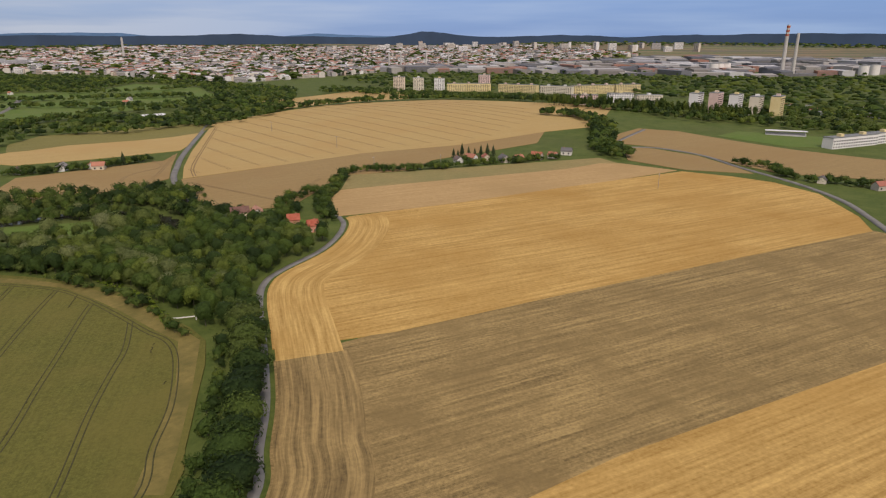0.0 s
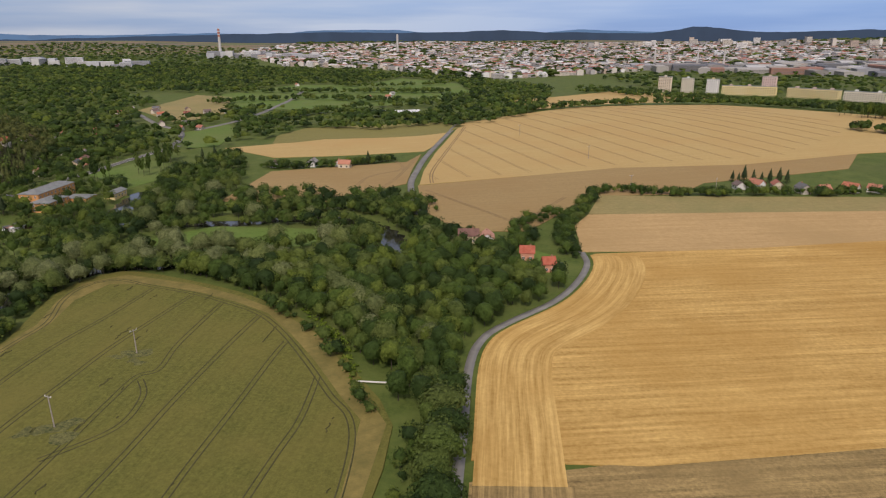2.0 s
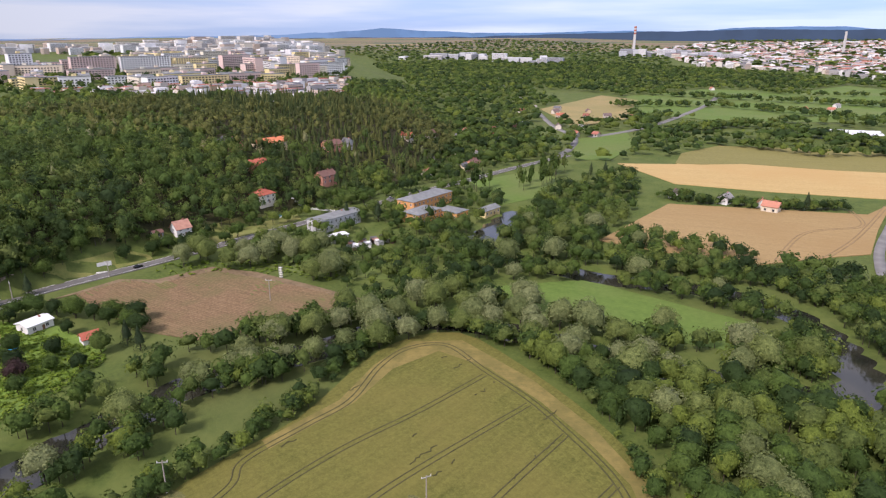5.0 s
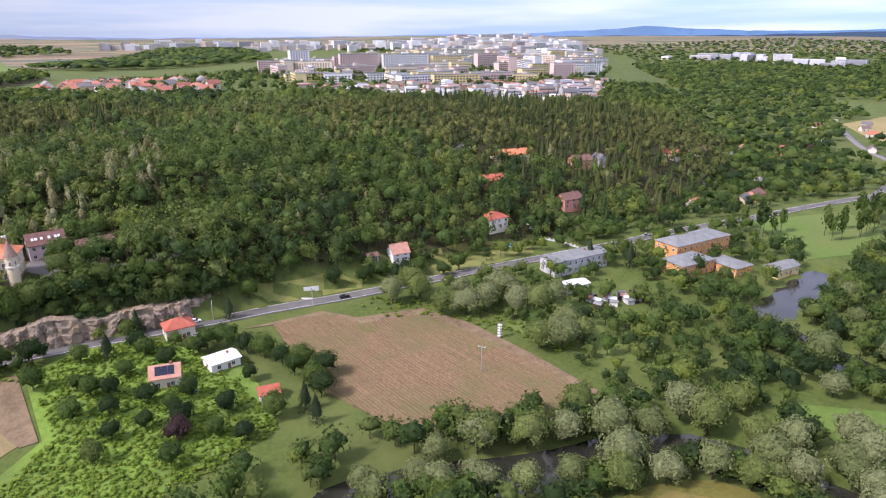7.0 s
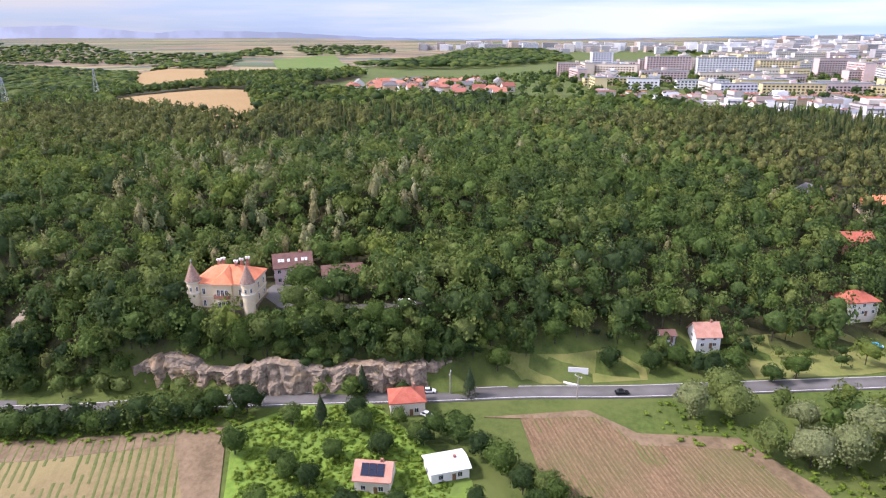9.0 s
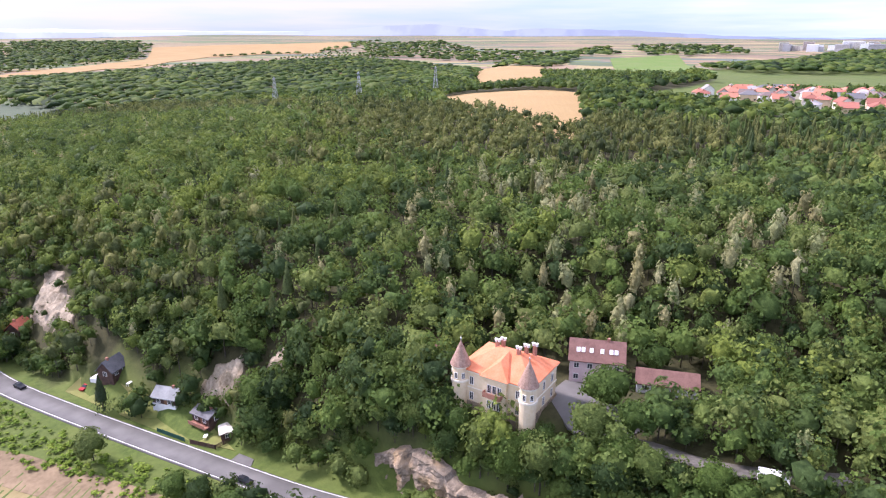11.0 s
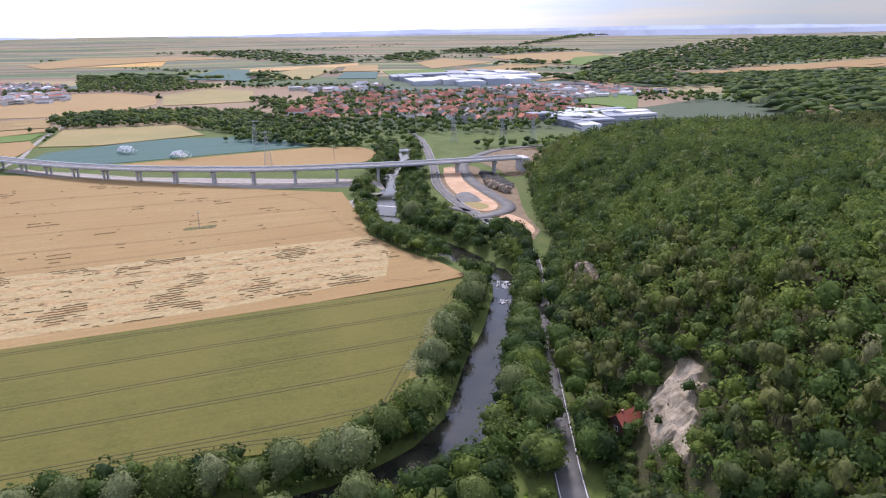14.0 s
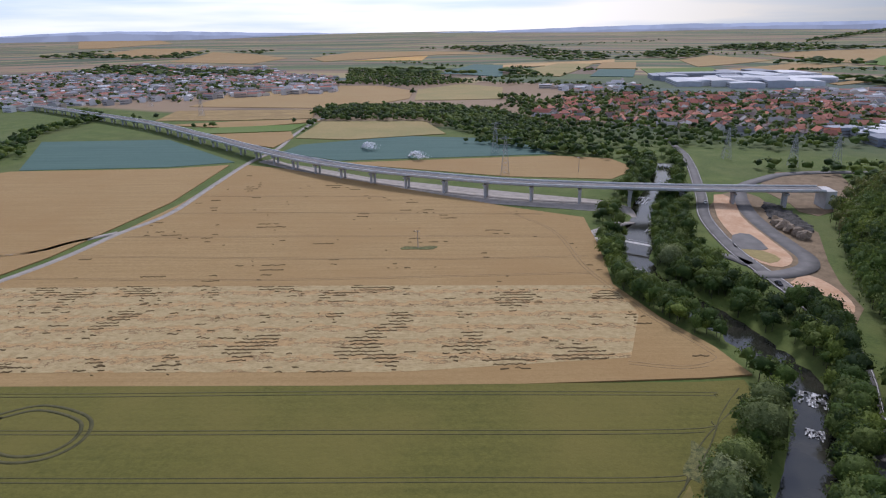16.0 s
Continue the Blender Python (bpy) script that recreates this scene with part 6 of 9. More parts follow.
board_fence(-370.5, 13, -363, 13.5, 1.4, DARK_WOOD, "dark brown board fence round a cabin garden")
board_fence(-363, 13.5, -360, 6, 1.4, DARK_WOOD, "dark brown board fence along a cabin garden")
board_fence(-357, -6, -359.5, 4, 1.3, plain("green_fence_paint", (0.02, 0.07, 0.05), (0.035, 0.10, 0.07), 1.0), "dark green fence beside the valley road")
for gx, gy, gt in ((-361, -30, 20), (-363, -4, 70), (-364, 7, 40)):
    tb = new("garden_table")
    tagged(tb, "white garden table on a cabin lawn", "table", "garden tables")
    tb.matrix_basis = pose(gx, gy, float(land(np.array([float(gx)]), np.array([float(gy)]))[0]) + 0.1, 0, 0, gt)
    part("tabletop", boxed((-0.9, 0.9, -0.5, 0.5, 0.7, 0.75)), WHITE_PLASTER, tb)
    for lx in (-0.8, 0.8):
        for ly in (-0.4, 0.4):
            part("leg", boxed((lx - 0.04, lx + 0.04, ly - 0.04, ly + 0.04, -0.2, 0.7)), WHITE_PLASTER, tb)


# ---- the castle villa on its rock terrace ----
TURRET_TILE = plain("brown_turret_tile", (0.20, 0.125, 0.09), (0.36, 0.25, 0.19), 0.9, fine=4.0)
def turret(root, x, y, r, h, cone):
    bm = bmesh.new()
    bmesh.ops.create_cone(bm, cap_ends=True, segments=18, radius1=r, radius2=r, depth=h + 3, matrix=pose(0, 0, h / 2 - 1.5))
    t = part("turret", bm, CREAM, root, "round cream turret")
    t.matrix_local = pose(x, y, 0)
    bm = bmesh.new()
    bmesh.ops.create_cone(bm, cap_ends=True, segments=18, radius1=r + 0.35, radius2=r + 0.35, depth=0.4, matrix=pose(0, 0, h * 0.62))
    bmesh.ops.create_cone(bm, cap_ends=True, segments=18, radius1=r + 0.3, radius2=r + 0.3, depth=0.4, matrix=pose(0, 0, h - 0.2))
    part("cornice", bm, PALE_CREAM, t)
    bm = bmesh.new()
    bmesh.ops.create_cone(bm, cap_ends=True, segments=18, radius1=r + 0.5, radius2=0.05, depth=cone, matrix=pose(0, 0, h + cone / 2))
    part("cone_roof", bm, TURRET_TILE, t, "pointed brown-tiled cone roof")
    bm = bmesh.new()
    bmesh.ops.create_cone(bm, cap_ends=True, segments=6, radius1=0.08, radius2=0.03, depth=1.6, matrix=pose(0, 0, h + cone + 0.6))
    bmesh.ops.create_icosphere(bm, subdivisions=1, radius=0.25, matrix=pose(0, 0, h + cone + 0.5))
    part("finial", bm, STEEL, t)
    for a in (-60, 0, 50):
        wv = window_at(root, x + (r - 0.02) * math.sin(radians(a)), y - (r - 0.02) * math.cos(radians(a)), h * 0.68, 0, 0.8, 1.6)
        wv.matrix_local = pose(x + r * math.sin(radians(a)), y - r * math.cos(radians(a)), h * 0.68, 0, 0, a)


def castle():
    root = new("castle_villa")
    root.matrix_basis = pose(-404.6, 77.7, 23.9, 0, 0, 97)
    tagged(root, "cream castle-like villa with orange roof and two turrets", "castle")
    w, d, h = 18.2, 14.0, 9.0
    part("wall", boxed((-w / 2, w / 2, -d / 2, d / 2, -4, h)), CREAM, root)
    part("bay", boxed((-2.6, 3.6, -d / 2 - 1.1, -d / 2, -4, h + 0.3)), CREAM, root, "projecting middle bay")
    part("cornice", boxed((-w / 2 - 0.35, w / 2 + 0.35, -d / 2 - 0.35, d / 2 + 0.35, h - 0.5, h)), PALE_CREAM, root)
    part("string_course", boxed((-w / 2 - 0.15, w / 2 + 0.15, -d / 2 - 0.15, d / 2 + 0.15, 4.4, 4.65)), PALE_CREAM, root)
    part("plinth", boxed((-w / 2 - 0.25, w / 2 + 0.25, -d / 2 - 0.25, d / 2 + 0.25, -4, 0.9)), ROCK, root, "rough stone plinth")
    part("roof", hip_roof(w, d, h, 4.1, 0.6, 5.5), ORANGE_ROOF, root)
    bm = solid([(-3.2, -d / 2 - 1.6, h + 0.3), (4.2, -d / 2 - 1.6, h + 0.3), (0.5, -d / 2 - 1.6 + 3.4, h + 3.4), (0.5, -1.0, h + 4.3), (-3.2, -d / 2 + 3, h + 0.3), (4.2, -d / 2 + 3, h + 0.3)], [(0, 1, 2), (1, 5, 3, 2), (0, 2, 3, 4), (0, 4, 5, 1), (4, 3, 5)])
    part("bay_roof", bm, ORANGE_ROOF, root)
    turret(root, -w / 2, -d / 2, 2.0, h + 1.0, 5.9)
    turret(root, w / 2 - 0.5, -d / 2 - 0.2, 1.9, h + 0.9, 6.0)
    for x, y in ((-3.4, 0.4), (-2.6, 1.8), (2.6, -0.4), (3.6, 1.6), (5.0, 3.2)):
        c = part("chimney", boxed((-0.4, 0.4, -0.4, 0.4, h, h + 5.0)), BRICK, root)
        c.matrix_local = pose(x, y, 0)
        for k in (-0.3, 0.3):
            p = bmesh.new()
            bmesh.ops.create_cone(p, cap_ends=True, segments=8, radius1=0.32, radius2=0.42, depth=0.7, matrix=pose(k * 1.4, 0, h + 5.35))
            part("chimney_pot", p, WHITE_PLASTER, c, "white chimney pot")
    for z in (1.3, 5.3):
        for x in (-6.0, -0.7, 0.6, 1.9, 6.0):
            off = -d / 2 - (1.1 if -2.6 < x < 3.6 else 0)
            window_at(root, x, off, z, 0, 1.05, 2.1)
        for y in (-4.5, 0, 4.5):
            window_at(root, w / 2, y, z, 1, 1.1, 2.2)
            window_at(root, -w / 2, y, z, 3, 1.1, 2.2)
    bal = part("balcony", boxed((-1.8, 2.8, -d / 2 - 2.5, -d / 2 - 1.1, 4.7, 4.95), (-1.8, 2.8, -d / 2 - 2.5, -d / 2 - 2.4, 4.95, 5.9), (-1.8, -1.7, -d / 2 - 2.4, -d / 2 - 1.1, 4.95, 5.9), (2.7, 2.8, -d / 2 - 2.4, -d / 2 - 1.1, 4.95, 5.9)), BRICK, root, "stone balcony with rail")
    return root


castle()
annex = house("annex_house", -428, 88.5, 118, 13, 8.6, 6.2, 3.6, PINK, BROWN_ROOF, "pink two-storey house with brown roof and skylights", windows=4, storeys=2, z=24.0)
for x in (-4.6, -3.4, -1.4, 1.2, 3.4, 4.6):
    s = part("skylight", boxed((-0.45, 0.45, -0.6, 0.6, 0, 0.12)), WHITE_ROOF, annex, "pale skylight")
    s.matrix_local = pose(x, -2.4, 6.2 + 1.9, math.degrees(math.atan2(3.6, 4.3)), 0, 0)
house("coach_house", -433, 105, 116, 14, 6.5, 2.8, 2.2, GREY_WALL, BROWN_ROOF, "long low coach house with brown roof", windows=4, chimney=False, z=24.0, category="outbuilding")
patch("pavement_yard", [(-421, 84), (-412, 84), (-403, 95), (-401, 104), (-412, 108), (-418, 98), (-424, 96)], ASPHALT, "grey paved yard beside the castle villa", "yard", 0.12, 1, 4)
ribbon("road_castle_track", [(-404, 100), (-408, 112), (-410, 124), (-416, 136), (-424, 146)], 3.4, TRACK_GRAVEL, "grey gravel track along the terrace", "track", 0.3, kind="structure")


# ---- rock faces ----
def cliff(name, line, height, seed, label, base=0.0, lean=2.0, rough=1.0):
    """A weathered rock wall along a line, with upright blocks, ledges and clefts."""
    pts = smooth_line(line, 26)
    n, m = len(pts), 22
    d = np.gradient(pts, axis=0)
    d /= np.linalg.norm(d, axis=1)[:, None]
    side = np.stack([d[:, 1], -d[:, 0]], -1)
    run = np.concatenate([[0], np.cumsum(np.hypot(*np.diff(pts, axis=0).T))])
    bm = bmesh.new()
    grid = []
    for i in range(n):
        col = []
        s = run[i]
        blocky = math.floor(s / 4.2 + 0.8 * noise.noise(Vector((s * 0.15, seed, 2))))
        tall = height * (0.8 + 0.3 * noise.noise(Vector((s * 0.06, seed + 9, 0))) + 0.12 * noise.noise(Vector((blocky * 5.3, seed, 4)))) * min(1, 0.3 + 5 * min(i, n - 1 - i) / n)
        for j in range(m + 1):
            u = j / m
            z = tall * min(u, 0.98)
            ledge = math.floor(z / 2.6 + noise.noise(Vector((blocky * 3.1, seed, 7))))
            out = 1.5 * noise.noise(Vector((blocky * 7.7, ledge * 3.3, seed))) + 0.9 * noise.noise(Vector((s * 0.35, z * 0.4, seed))) + 0.45 * noise.noise(Vector((s * 1.1, z * 1.1, seed + 3)))
            out -= 1.6 * max(0, 0.25 - abs(noise.noise(Vector((s * 0.16, z * 0.03, seed + 5))))) * 4
            p = pts[i] + side[i] * (lean * (1 - u) + rough * out - (3.5 if j == m else 0))
            col.append(bm.verts.new((p[0], p[1], base + z + 0.25 * noise.noise(Vector((s, z, seed))))))
        grid.append(col)
    for i in range(n - 1):
        for j in range(m):
            bm.faces.new((grid[i][j], grid[i + 1][j], grid[i + 1][j + 1], grid[i][j + 1]))
    back = [bm.verts.new((pts[i][0] - side[i][0] * 8, pts[i][1] - side[i][1] * 8, base - 1)) for i in range(n)]
    for i in range(n - 1):
        bm.faces.new((grid[i][m], grid[i + 1][m], back[i + 1], back[i]))
    bmesh.ops.recalc_face_normals(bm, faces=bm.faces)
    return tagged(part(name, bm, ROCK), label, "cliff", kind="structure")


cliff("rock_cliff_castle", [(-378, 42), (-384, 60), (-385, 84), (-388, 101), (-394, 122), (-398, 140), (-409, 154), (-416, 160)], 13.5, 5, "weathered grey sandstone cliff below the castle villa", 0.5, 2.5)


def scar(name, ring, seed, label, lump=1.0, step=0.9, stone=None):
    """Bare rock on a slope: a sheet over the ground, stepped and lumpy, sinking at its rim."""
    ring = smooth_line(ring, 5, True)
    lo, hi = ring.min(0), ring.max(0)
    xs, ys = np.arange(lo[0], hi[0], step), np.arange(lo[1], hi[1], step)
    X, Y = np.meshgrid(xs, ys, indexing="ij")
    inside = within(X, Y, ring)
    ragged = np.array([[noise.noise(Vector((x * 0.23, y * 0.23, seed + 9))) for y in ys] for x in xs])
    rim = ease(line_distance(X, Y, np.concatenate([ring, ring[:1]])) + 3.2 * ragged, 0.2, 2.6) * inside
    Z = land(X, Y)
    bm = bmesh.new()
    grid = {}
    for i in range(len(xs)):
        for j in range(len(ys)):
            x, y, z = xs[i], ys[j], Z[i, j]
            big = noise.noise(Vector((x * 0.11, y * 0.11, seed)))
            small = noise.noise(Vector((x * 0.45, y * 0.45, seed + 3)))
            ledge = (z + 2 * big) % 4.0 / 4.0
            out = lump * (0.5 + big + 0.35 * small) + 1.1 * (0.5 - abs(ledge - 0.5)) * (1 if ledge < 0.5 else 2.0) - 0.4
            grid[i, j] = bm.verts.new((x + 0.7 * small, y + 0.6 * big, z - 1.2 + rim[i, j] * (1.3 + max(out, -0.3))))
    for i in range(len(xs) - 1):
        for j in range(len(ys) - 1):
            if inside[i, j] or inside[i + 1, j] or inside[i, j + 1] or inside[i + 1, j + 1]:
                bm.faces.new((grid[i, j], grid[i + 1, j], grid[i + 1, j + 1], grid[i, j + 1]))
    for v in [v for v in bm.verts if not v.link_faces]:
        bm.verts.remove(v)
    return tagged(part(name, bm, stone or PALE_ROCK), label, "rock", kind="structure")


PALE_ROCK = plain("pale_sandstone_scar", (0.14, 0.11, 0.068), (0.39, 0.33, 0.235), 0.22, fine=5.0, bump=0.9)
scar("rock_scar_south", CLIFF_SOUTH, 8, "bare pale sandstone scar on the wooded slope")
scar("rock_outcrop", [(-369, -7), (-376, -7), (-382, 1), (-380, 9), (-373, 9)], 12, "pale yellow sandstone outcrop in the forest", 1.7)
scar("rock_outcrop", [(-376, 8), (-382, 9), (-391, 10), (-390, 16), (-380, 15)], 15, "pale rounded sandstone outcrop in the forest", 1.5)
cliff("rock_cliff_far", [(-345, -198), (-348, -188), (-349, -178)], 15, 9, "grey rock face above the road", 4.0, 3.0)


# ---- tramlines, worn edges and laid crops ----
def tramline(points, parent, lift=0.64, gap=1.8, width=0.42, material=TRACK):
    for side in (-gap / 2, gap / 2):
        ribbon("tramline", points, width, material, lift=lift, offset=side, parent=parent, thick=0.06)


for line in (
    [(-196, 130), (-210, 173), (-220, 197), (-227, 222), (-231, 250), (-237, 279)],
    [(-172, 120), (-187, 161), (-194, 180), (-200, 203), (-207, 230), (-215, 279)],
    [(-150, 112), (-166, 167), (-176, 198), (-181, 215), (-178, 222), (-186, 240), (-197, 277)],
    [(-130, 105), (-149, 176), (-159, 210), (-168, 245), (-174, 272)],
    [(-112, 100), (-122, 153), (-131, 185), (-138, 211), (-147, 243), (-150, 256)],
    [(-90, 104), (-96, 134), (-106, 169), (-112, 195), (-116, 214), (-125, 238)],
    [(-205, 160), (-221, 179), (-229, 192), (-237, 198), (-243, 218), (-248, 235), (-262, 253), (-268, 268), (-262, 281), (-240, 281), (-217, 281), (-196, 278), (-175, 273), (-156, 262), (-134, 245), (-115, 229), (-103, 220), (-94, 205), (-84, 176), (-80, 153), (-75, 134), (-78, 104)],
    [(-170, 171), (-163, 190), (-169, 206), (-178, 214)],
):
    tramline(line, GREEN_FIELD)
for line in (
    [(20, -42), (-94, -98), (-188, -148), (-280, -195), (-291, -199)],
    [(0, -28), (-137, -98), (-200, -131), (-284, -175), (-292, -184)],
    [(-60, -38), (-137, -75), (-238, -128), (-287, -154), (-293, -164)],
    [(-130, -52), (-171, -73), (-279, -127), (-289, -140)],
    [(-180, -56), (-184, -58), (-279, -104), (-286, -116)],
    [(-205, -64), (-240, -80), (-272, -92), (-282, -106)],
    [(-297, -206), (-294, -189), (-293, -170), (-289, -146), (-286, -128), (-283, -104), (-272, -90)],
    [(-298, -196), (-291, -172), (-290, -150)],
):
    tramline(line, BARLEY_FIELD)
tramline([(-106 - 0, -91), (-113, -100), (-130, -102), (-138, -95), (-137, -86), (-127, -80), (-110, -82), (-106, -91)], BARLEY_FIELD, gap=2.6, width=1.2)
for line in (
    [(-150, -366), (-189, -340), (-220, -294), (-239, -272), (-260, -250), (-284, -230), (-288, -223), (-279, -213), (-262, -208)],
    [(40, -268), (-26, -303), (-172, -370)], [(14, -192), (-136, -261), (-219, -307)], [(20, -225), (-120, -295), (-200, -333)], [(8, -160), (-100, -212), (-228, -286)], [(60, -310), (-60, -365)],
):
    tramline(line, ORANGE_FIELD, 0.54, material=TRACK_DRY)


def clipped(ring, angle, gap, skip=0.0):
    """Parallel lines at an angle across a field, cut at its edge."""
    ring = np.array(ring, float)
    c = ring.mean(0)
    u = np.array([math.cos(radians(angle)), math.sin(radians(angle))])
    v = np.array([-u[1], u[0]])
    out = []
    for k in np.arange(-600, 600, gap):
        p = c + v * (k + skip) + np.linspace(-600, 600, 241)[:, None] * u
        inside = within(p[:, 0], p[:, 1], ring)
        if inside.sum() > 8:
            run = p[inside]
            out.append([tuple(q) for q in run[2:-2:6]] + [tuple(run[-3])])
    return out


for line in clipped([(-212, 520), (-230, 570), (-252, 648), (-298, 850), (-268, 905), (-190, 1060), (0, 1180), (150, 900), (60, 720), (-80, 634)], -50, 27):
    tramline(line, BIG_FIELD, 0.46, 2.2, 0.55, TRACK_DRY)
tramline([(-205, 528), (-222, 570), (-245, 660), (-282, 815)], BIG_FIELD, 0.46, 2.2, 0.9, TRACK_DRY)
tramline([(-200, 505), (-150, 470), (-112, 445), (-108, 470), (-100, 520)], BROWN_FIELD, 0.46, 2.0, 0.8, TRACK_DRY)
tramline([(-245, 470), (-262, 530), (-250, 570), (-270, 600)], WEST_FIELD, 0.46, 2.0, 0.8, TRACK_DRY)
tramline([(-232, 480), (-240, 540), (-262, 630)], WEST_FIELD, 0.46, 2.0, 0.8, TRACK_DRY)
patch("field_lodged_wheat", [(4, -149), (-120, -214), (-239, -274), (-256, -250), (-262, -212), (-196, -167), (-82, -108), (-8, -76)], LODGED, "pale wheat laid flat by rain in ragged bands", "field", 0.53, 1, 10)


def swath_material(name, a, b, c):
    """Stubble mown in swaths along the lane: pale straw rows, dark wheelings."""
    k = Mat(name, 0.95)
    across, run = k.node("ShaderNodeAttribute"), k.node("ShaderNodeAttribute")
    across.attribute_name, run.attribute_name = "across", "run"
    joined = k.node("ShaderNodeCombineXYZ")
    k.put(joined.inputs[0], across.outputs["Fac"])
    k.put(joined.inputs[1], k.math("MULTIPLY", run.outputs["Fac"], 0.035))
    rows, thin = k.noise(0.55, 2.0, 0.6, joined.outputs[0]), k.noise(1.6, 3.0, 0.7, joined.outputs[0])
    grain, wide = k.noise(0.6, 5.0, 0.75), k.noise(0.03, 3.0)
    lines = k.math("ADD", k.math("MULTIPLY", k.ramp(rows, 0.36, 0.64), 0.6), k.math("MULTIPLY", k.ramp(thin, 0.36, 0.64), 0.4))
    f = k.math("ADD", k.math("MULTIPLY", lines, 0.75), k.math("MULTIPLY", k.ramp(grain, 0.34, 0.66), 0.25))
    k.base(k.mix(k.ramp(wide, 0.45, 0.7, 0.0, 0.5), k.mix(f, a, b), c)).bump(lines, 0.6, 0.3)
    return k.m


swaths("field_gold_headland", 203, 396, 4.0, 24.0, swath_material("headland_stubble", (0.30, 0.175, 0.042), (0.66, 0.45, 0.16), (0.38, 0.22, 0.055)), "lighter mown headland of the stubble field", 0.46)
swaths("field_grey_headland", 104, 203, 4.0, 26.0, swath_material("grey_headland_stubble", (0.085, 0.06, 0.025), (0.46, 0.325, 0.13), (0.19, 0.13, 0.052)), "streaky grey-brown headland along the lane", 0.46)
RIPE_EDGE = crop("ripening_wheat_edge", (0.14, 0.12, 0.035), (0.25, 0.195, 0.06), 50, 2.0, 0.3, (0.12, 0.11, 0.03), 0.08)
patch("field_green_wheat_edge", [(-69, 134), (-73, 153), (-80, 182), (-91, 221), (-113, 241), (-140, 264), (-168, 278), (-195, 286), (-225, 290), (-262, 288), (-272, 272), (-264, 252), (-250, 232), (-243, 205), (-238, 205), (-246, 235), (-258, 256), (-260, 276), (-240, 283), (-214, 283), (-192, 280), (-172, 275), (-152, 262), (-132, 247), (-112, 230), (-99, 220), (-88, 190), (-80, 153), (-77, 134)], RIPE_EDGE, "trampled straw-coloured edge of the green wheat field", "field", 0.62, 1, 6)
patch("field_barley_edge", [(-303, -208), (-306, -200), (-300, -172), (-295, -140), (-292, -106), (-284, -95), (-279, -95), (-286, -110), (-288, -140), (-293, -172), (-295, -192), (-292, -205)], RIPE_EDGE, "straw-coloured edge of the barley field", "field", 0.62, 1, 6)
TRAMPLED = plain("trampled_crop", (0.035, 0.05, 0.014), (0.17, 0.16, 0.055), 0.8, fine=3.0, bump=0.9)
for x, y, rx, ry, turn in ((-194, 228, 6, 3.0, 30), (-188, 223, 3.4, 2.4, 0), (-199, 223, 2.5, 1.8, 20), (-180, 184, 6.5, 3.2, 40), (-173, 181, 3.6, 2.4, 10), (-186, 178, 3.0, 2.0, 70), (-234, 178, 3.5, 1.8, 60), (-290, -163, 3, 9, 0), (-288, -135, 3, 8, 0), (-137, -281, 10, 3, 25)):
    ring = [(x + rx * math.cos(a) * math.cos(radians(turn)) - ry * math.sin(a) * math.sin(radians(turn)), y + rx * math.cos(a) * math.sin(radians(turn)) + ry * math.sin(a) * math.cos(radians(turn))) for a in np.linspace(0, 2 * math.pi, 11)[:-1] + 0.2]
    patch("trampled_crop", [(px + math.sin(px * 3) * 1.2, py + math.cos(py * 2.3) * 1.2) for px, py in ring], TRAMPLED, "trampled weedy patch in the crop", "crop", 0.66, 2, 4)

# ---- tracks, yards and building site ----
ribbon("road_farm_track", [(8, -100), (11, -155), (17, -191), (28, -228), (37, -270), (69, -331), (113, -415), (139, -480), (185, -557), (238, -661), (250, -698)], 4.5, GRAVEL, "pale gravel farm track between wheat fields", "track", 0.55, kind="structure")
ribbon("road_farm_branch", [(140, -120), (49, -175), (37, -207), (31, -230)], 4, GRAVEL, "pale gravel branch track", "track", 0.5, kind="structure")
ribbon("road_service_loop", [(-242, -333), (-225, -335), (-209, -338), (-214, -359), (-221, -384), (-212, -406), (-195, -411), (-138, -399), (-60, -398), (40, -412), (108, -436)], 7, GRAVEL, "pale gravel service track below the viaduct", "track", 0.3, kind="structure")
ribbon("road_site_loop", [(-294, -309), (-305, -316), (-313, -331), (-313, -348), (-305, -366), (-291, -396), (-280, -427), (-272, -470), (-274, -505), (-283, -530), (-294, -551), (-320, -572), (-362, -588), (-430, -600)], 9, ASPHALT, "new asphalt slip road on the building site", "road", 0.55, kind="structure")
ribbon("road_village_street", [(-215, -602), (-190, -680), (-150, -780), (-60, -900), (-30, -1106), (60, -1500)], 6, ASPHALT, "village street", "road", 0.3, kind="structure")
ribbon("road_north_west", [(-500, 560), (-590, 678), (-696, 742), (-924, 905), (-1135, 1038), (-1500, 1300)], 7, LANE, "pale road through the wooded valley", "road", 0.4, kind="structure")
ribbon("road_valley_link", [(-589, 700), (-600, 790), (-633, 893), (-722, 1103), (-800, 1250)], 9, LANE, "pale road between meadows", "road", 0.4, kind="structure")
ribbon("road_side_link", [(-264, -330), (-279, -330), (-290, -322)], 6, ASPHALT, "short side road to a footbridge", "road", 0.5, kind="structure")
patch("ground_site_works", [(-262, -460), (-272, -480), (-284, -470), (-300, -430), (-318, -400), (-322, -350), (-326, -318), (-333, -290), (-329, -268), (-318, -284), (-300, -306), (-284, -330), (-268, -372), (-258, -410)], DIRT, "bare graded earth of the building site", "building site", 0.12, 1, 6)
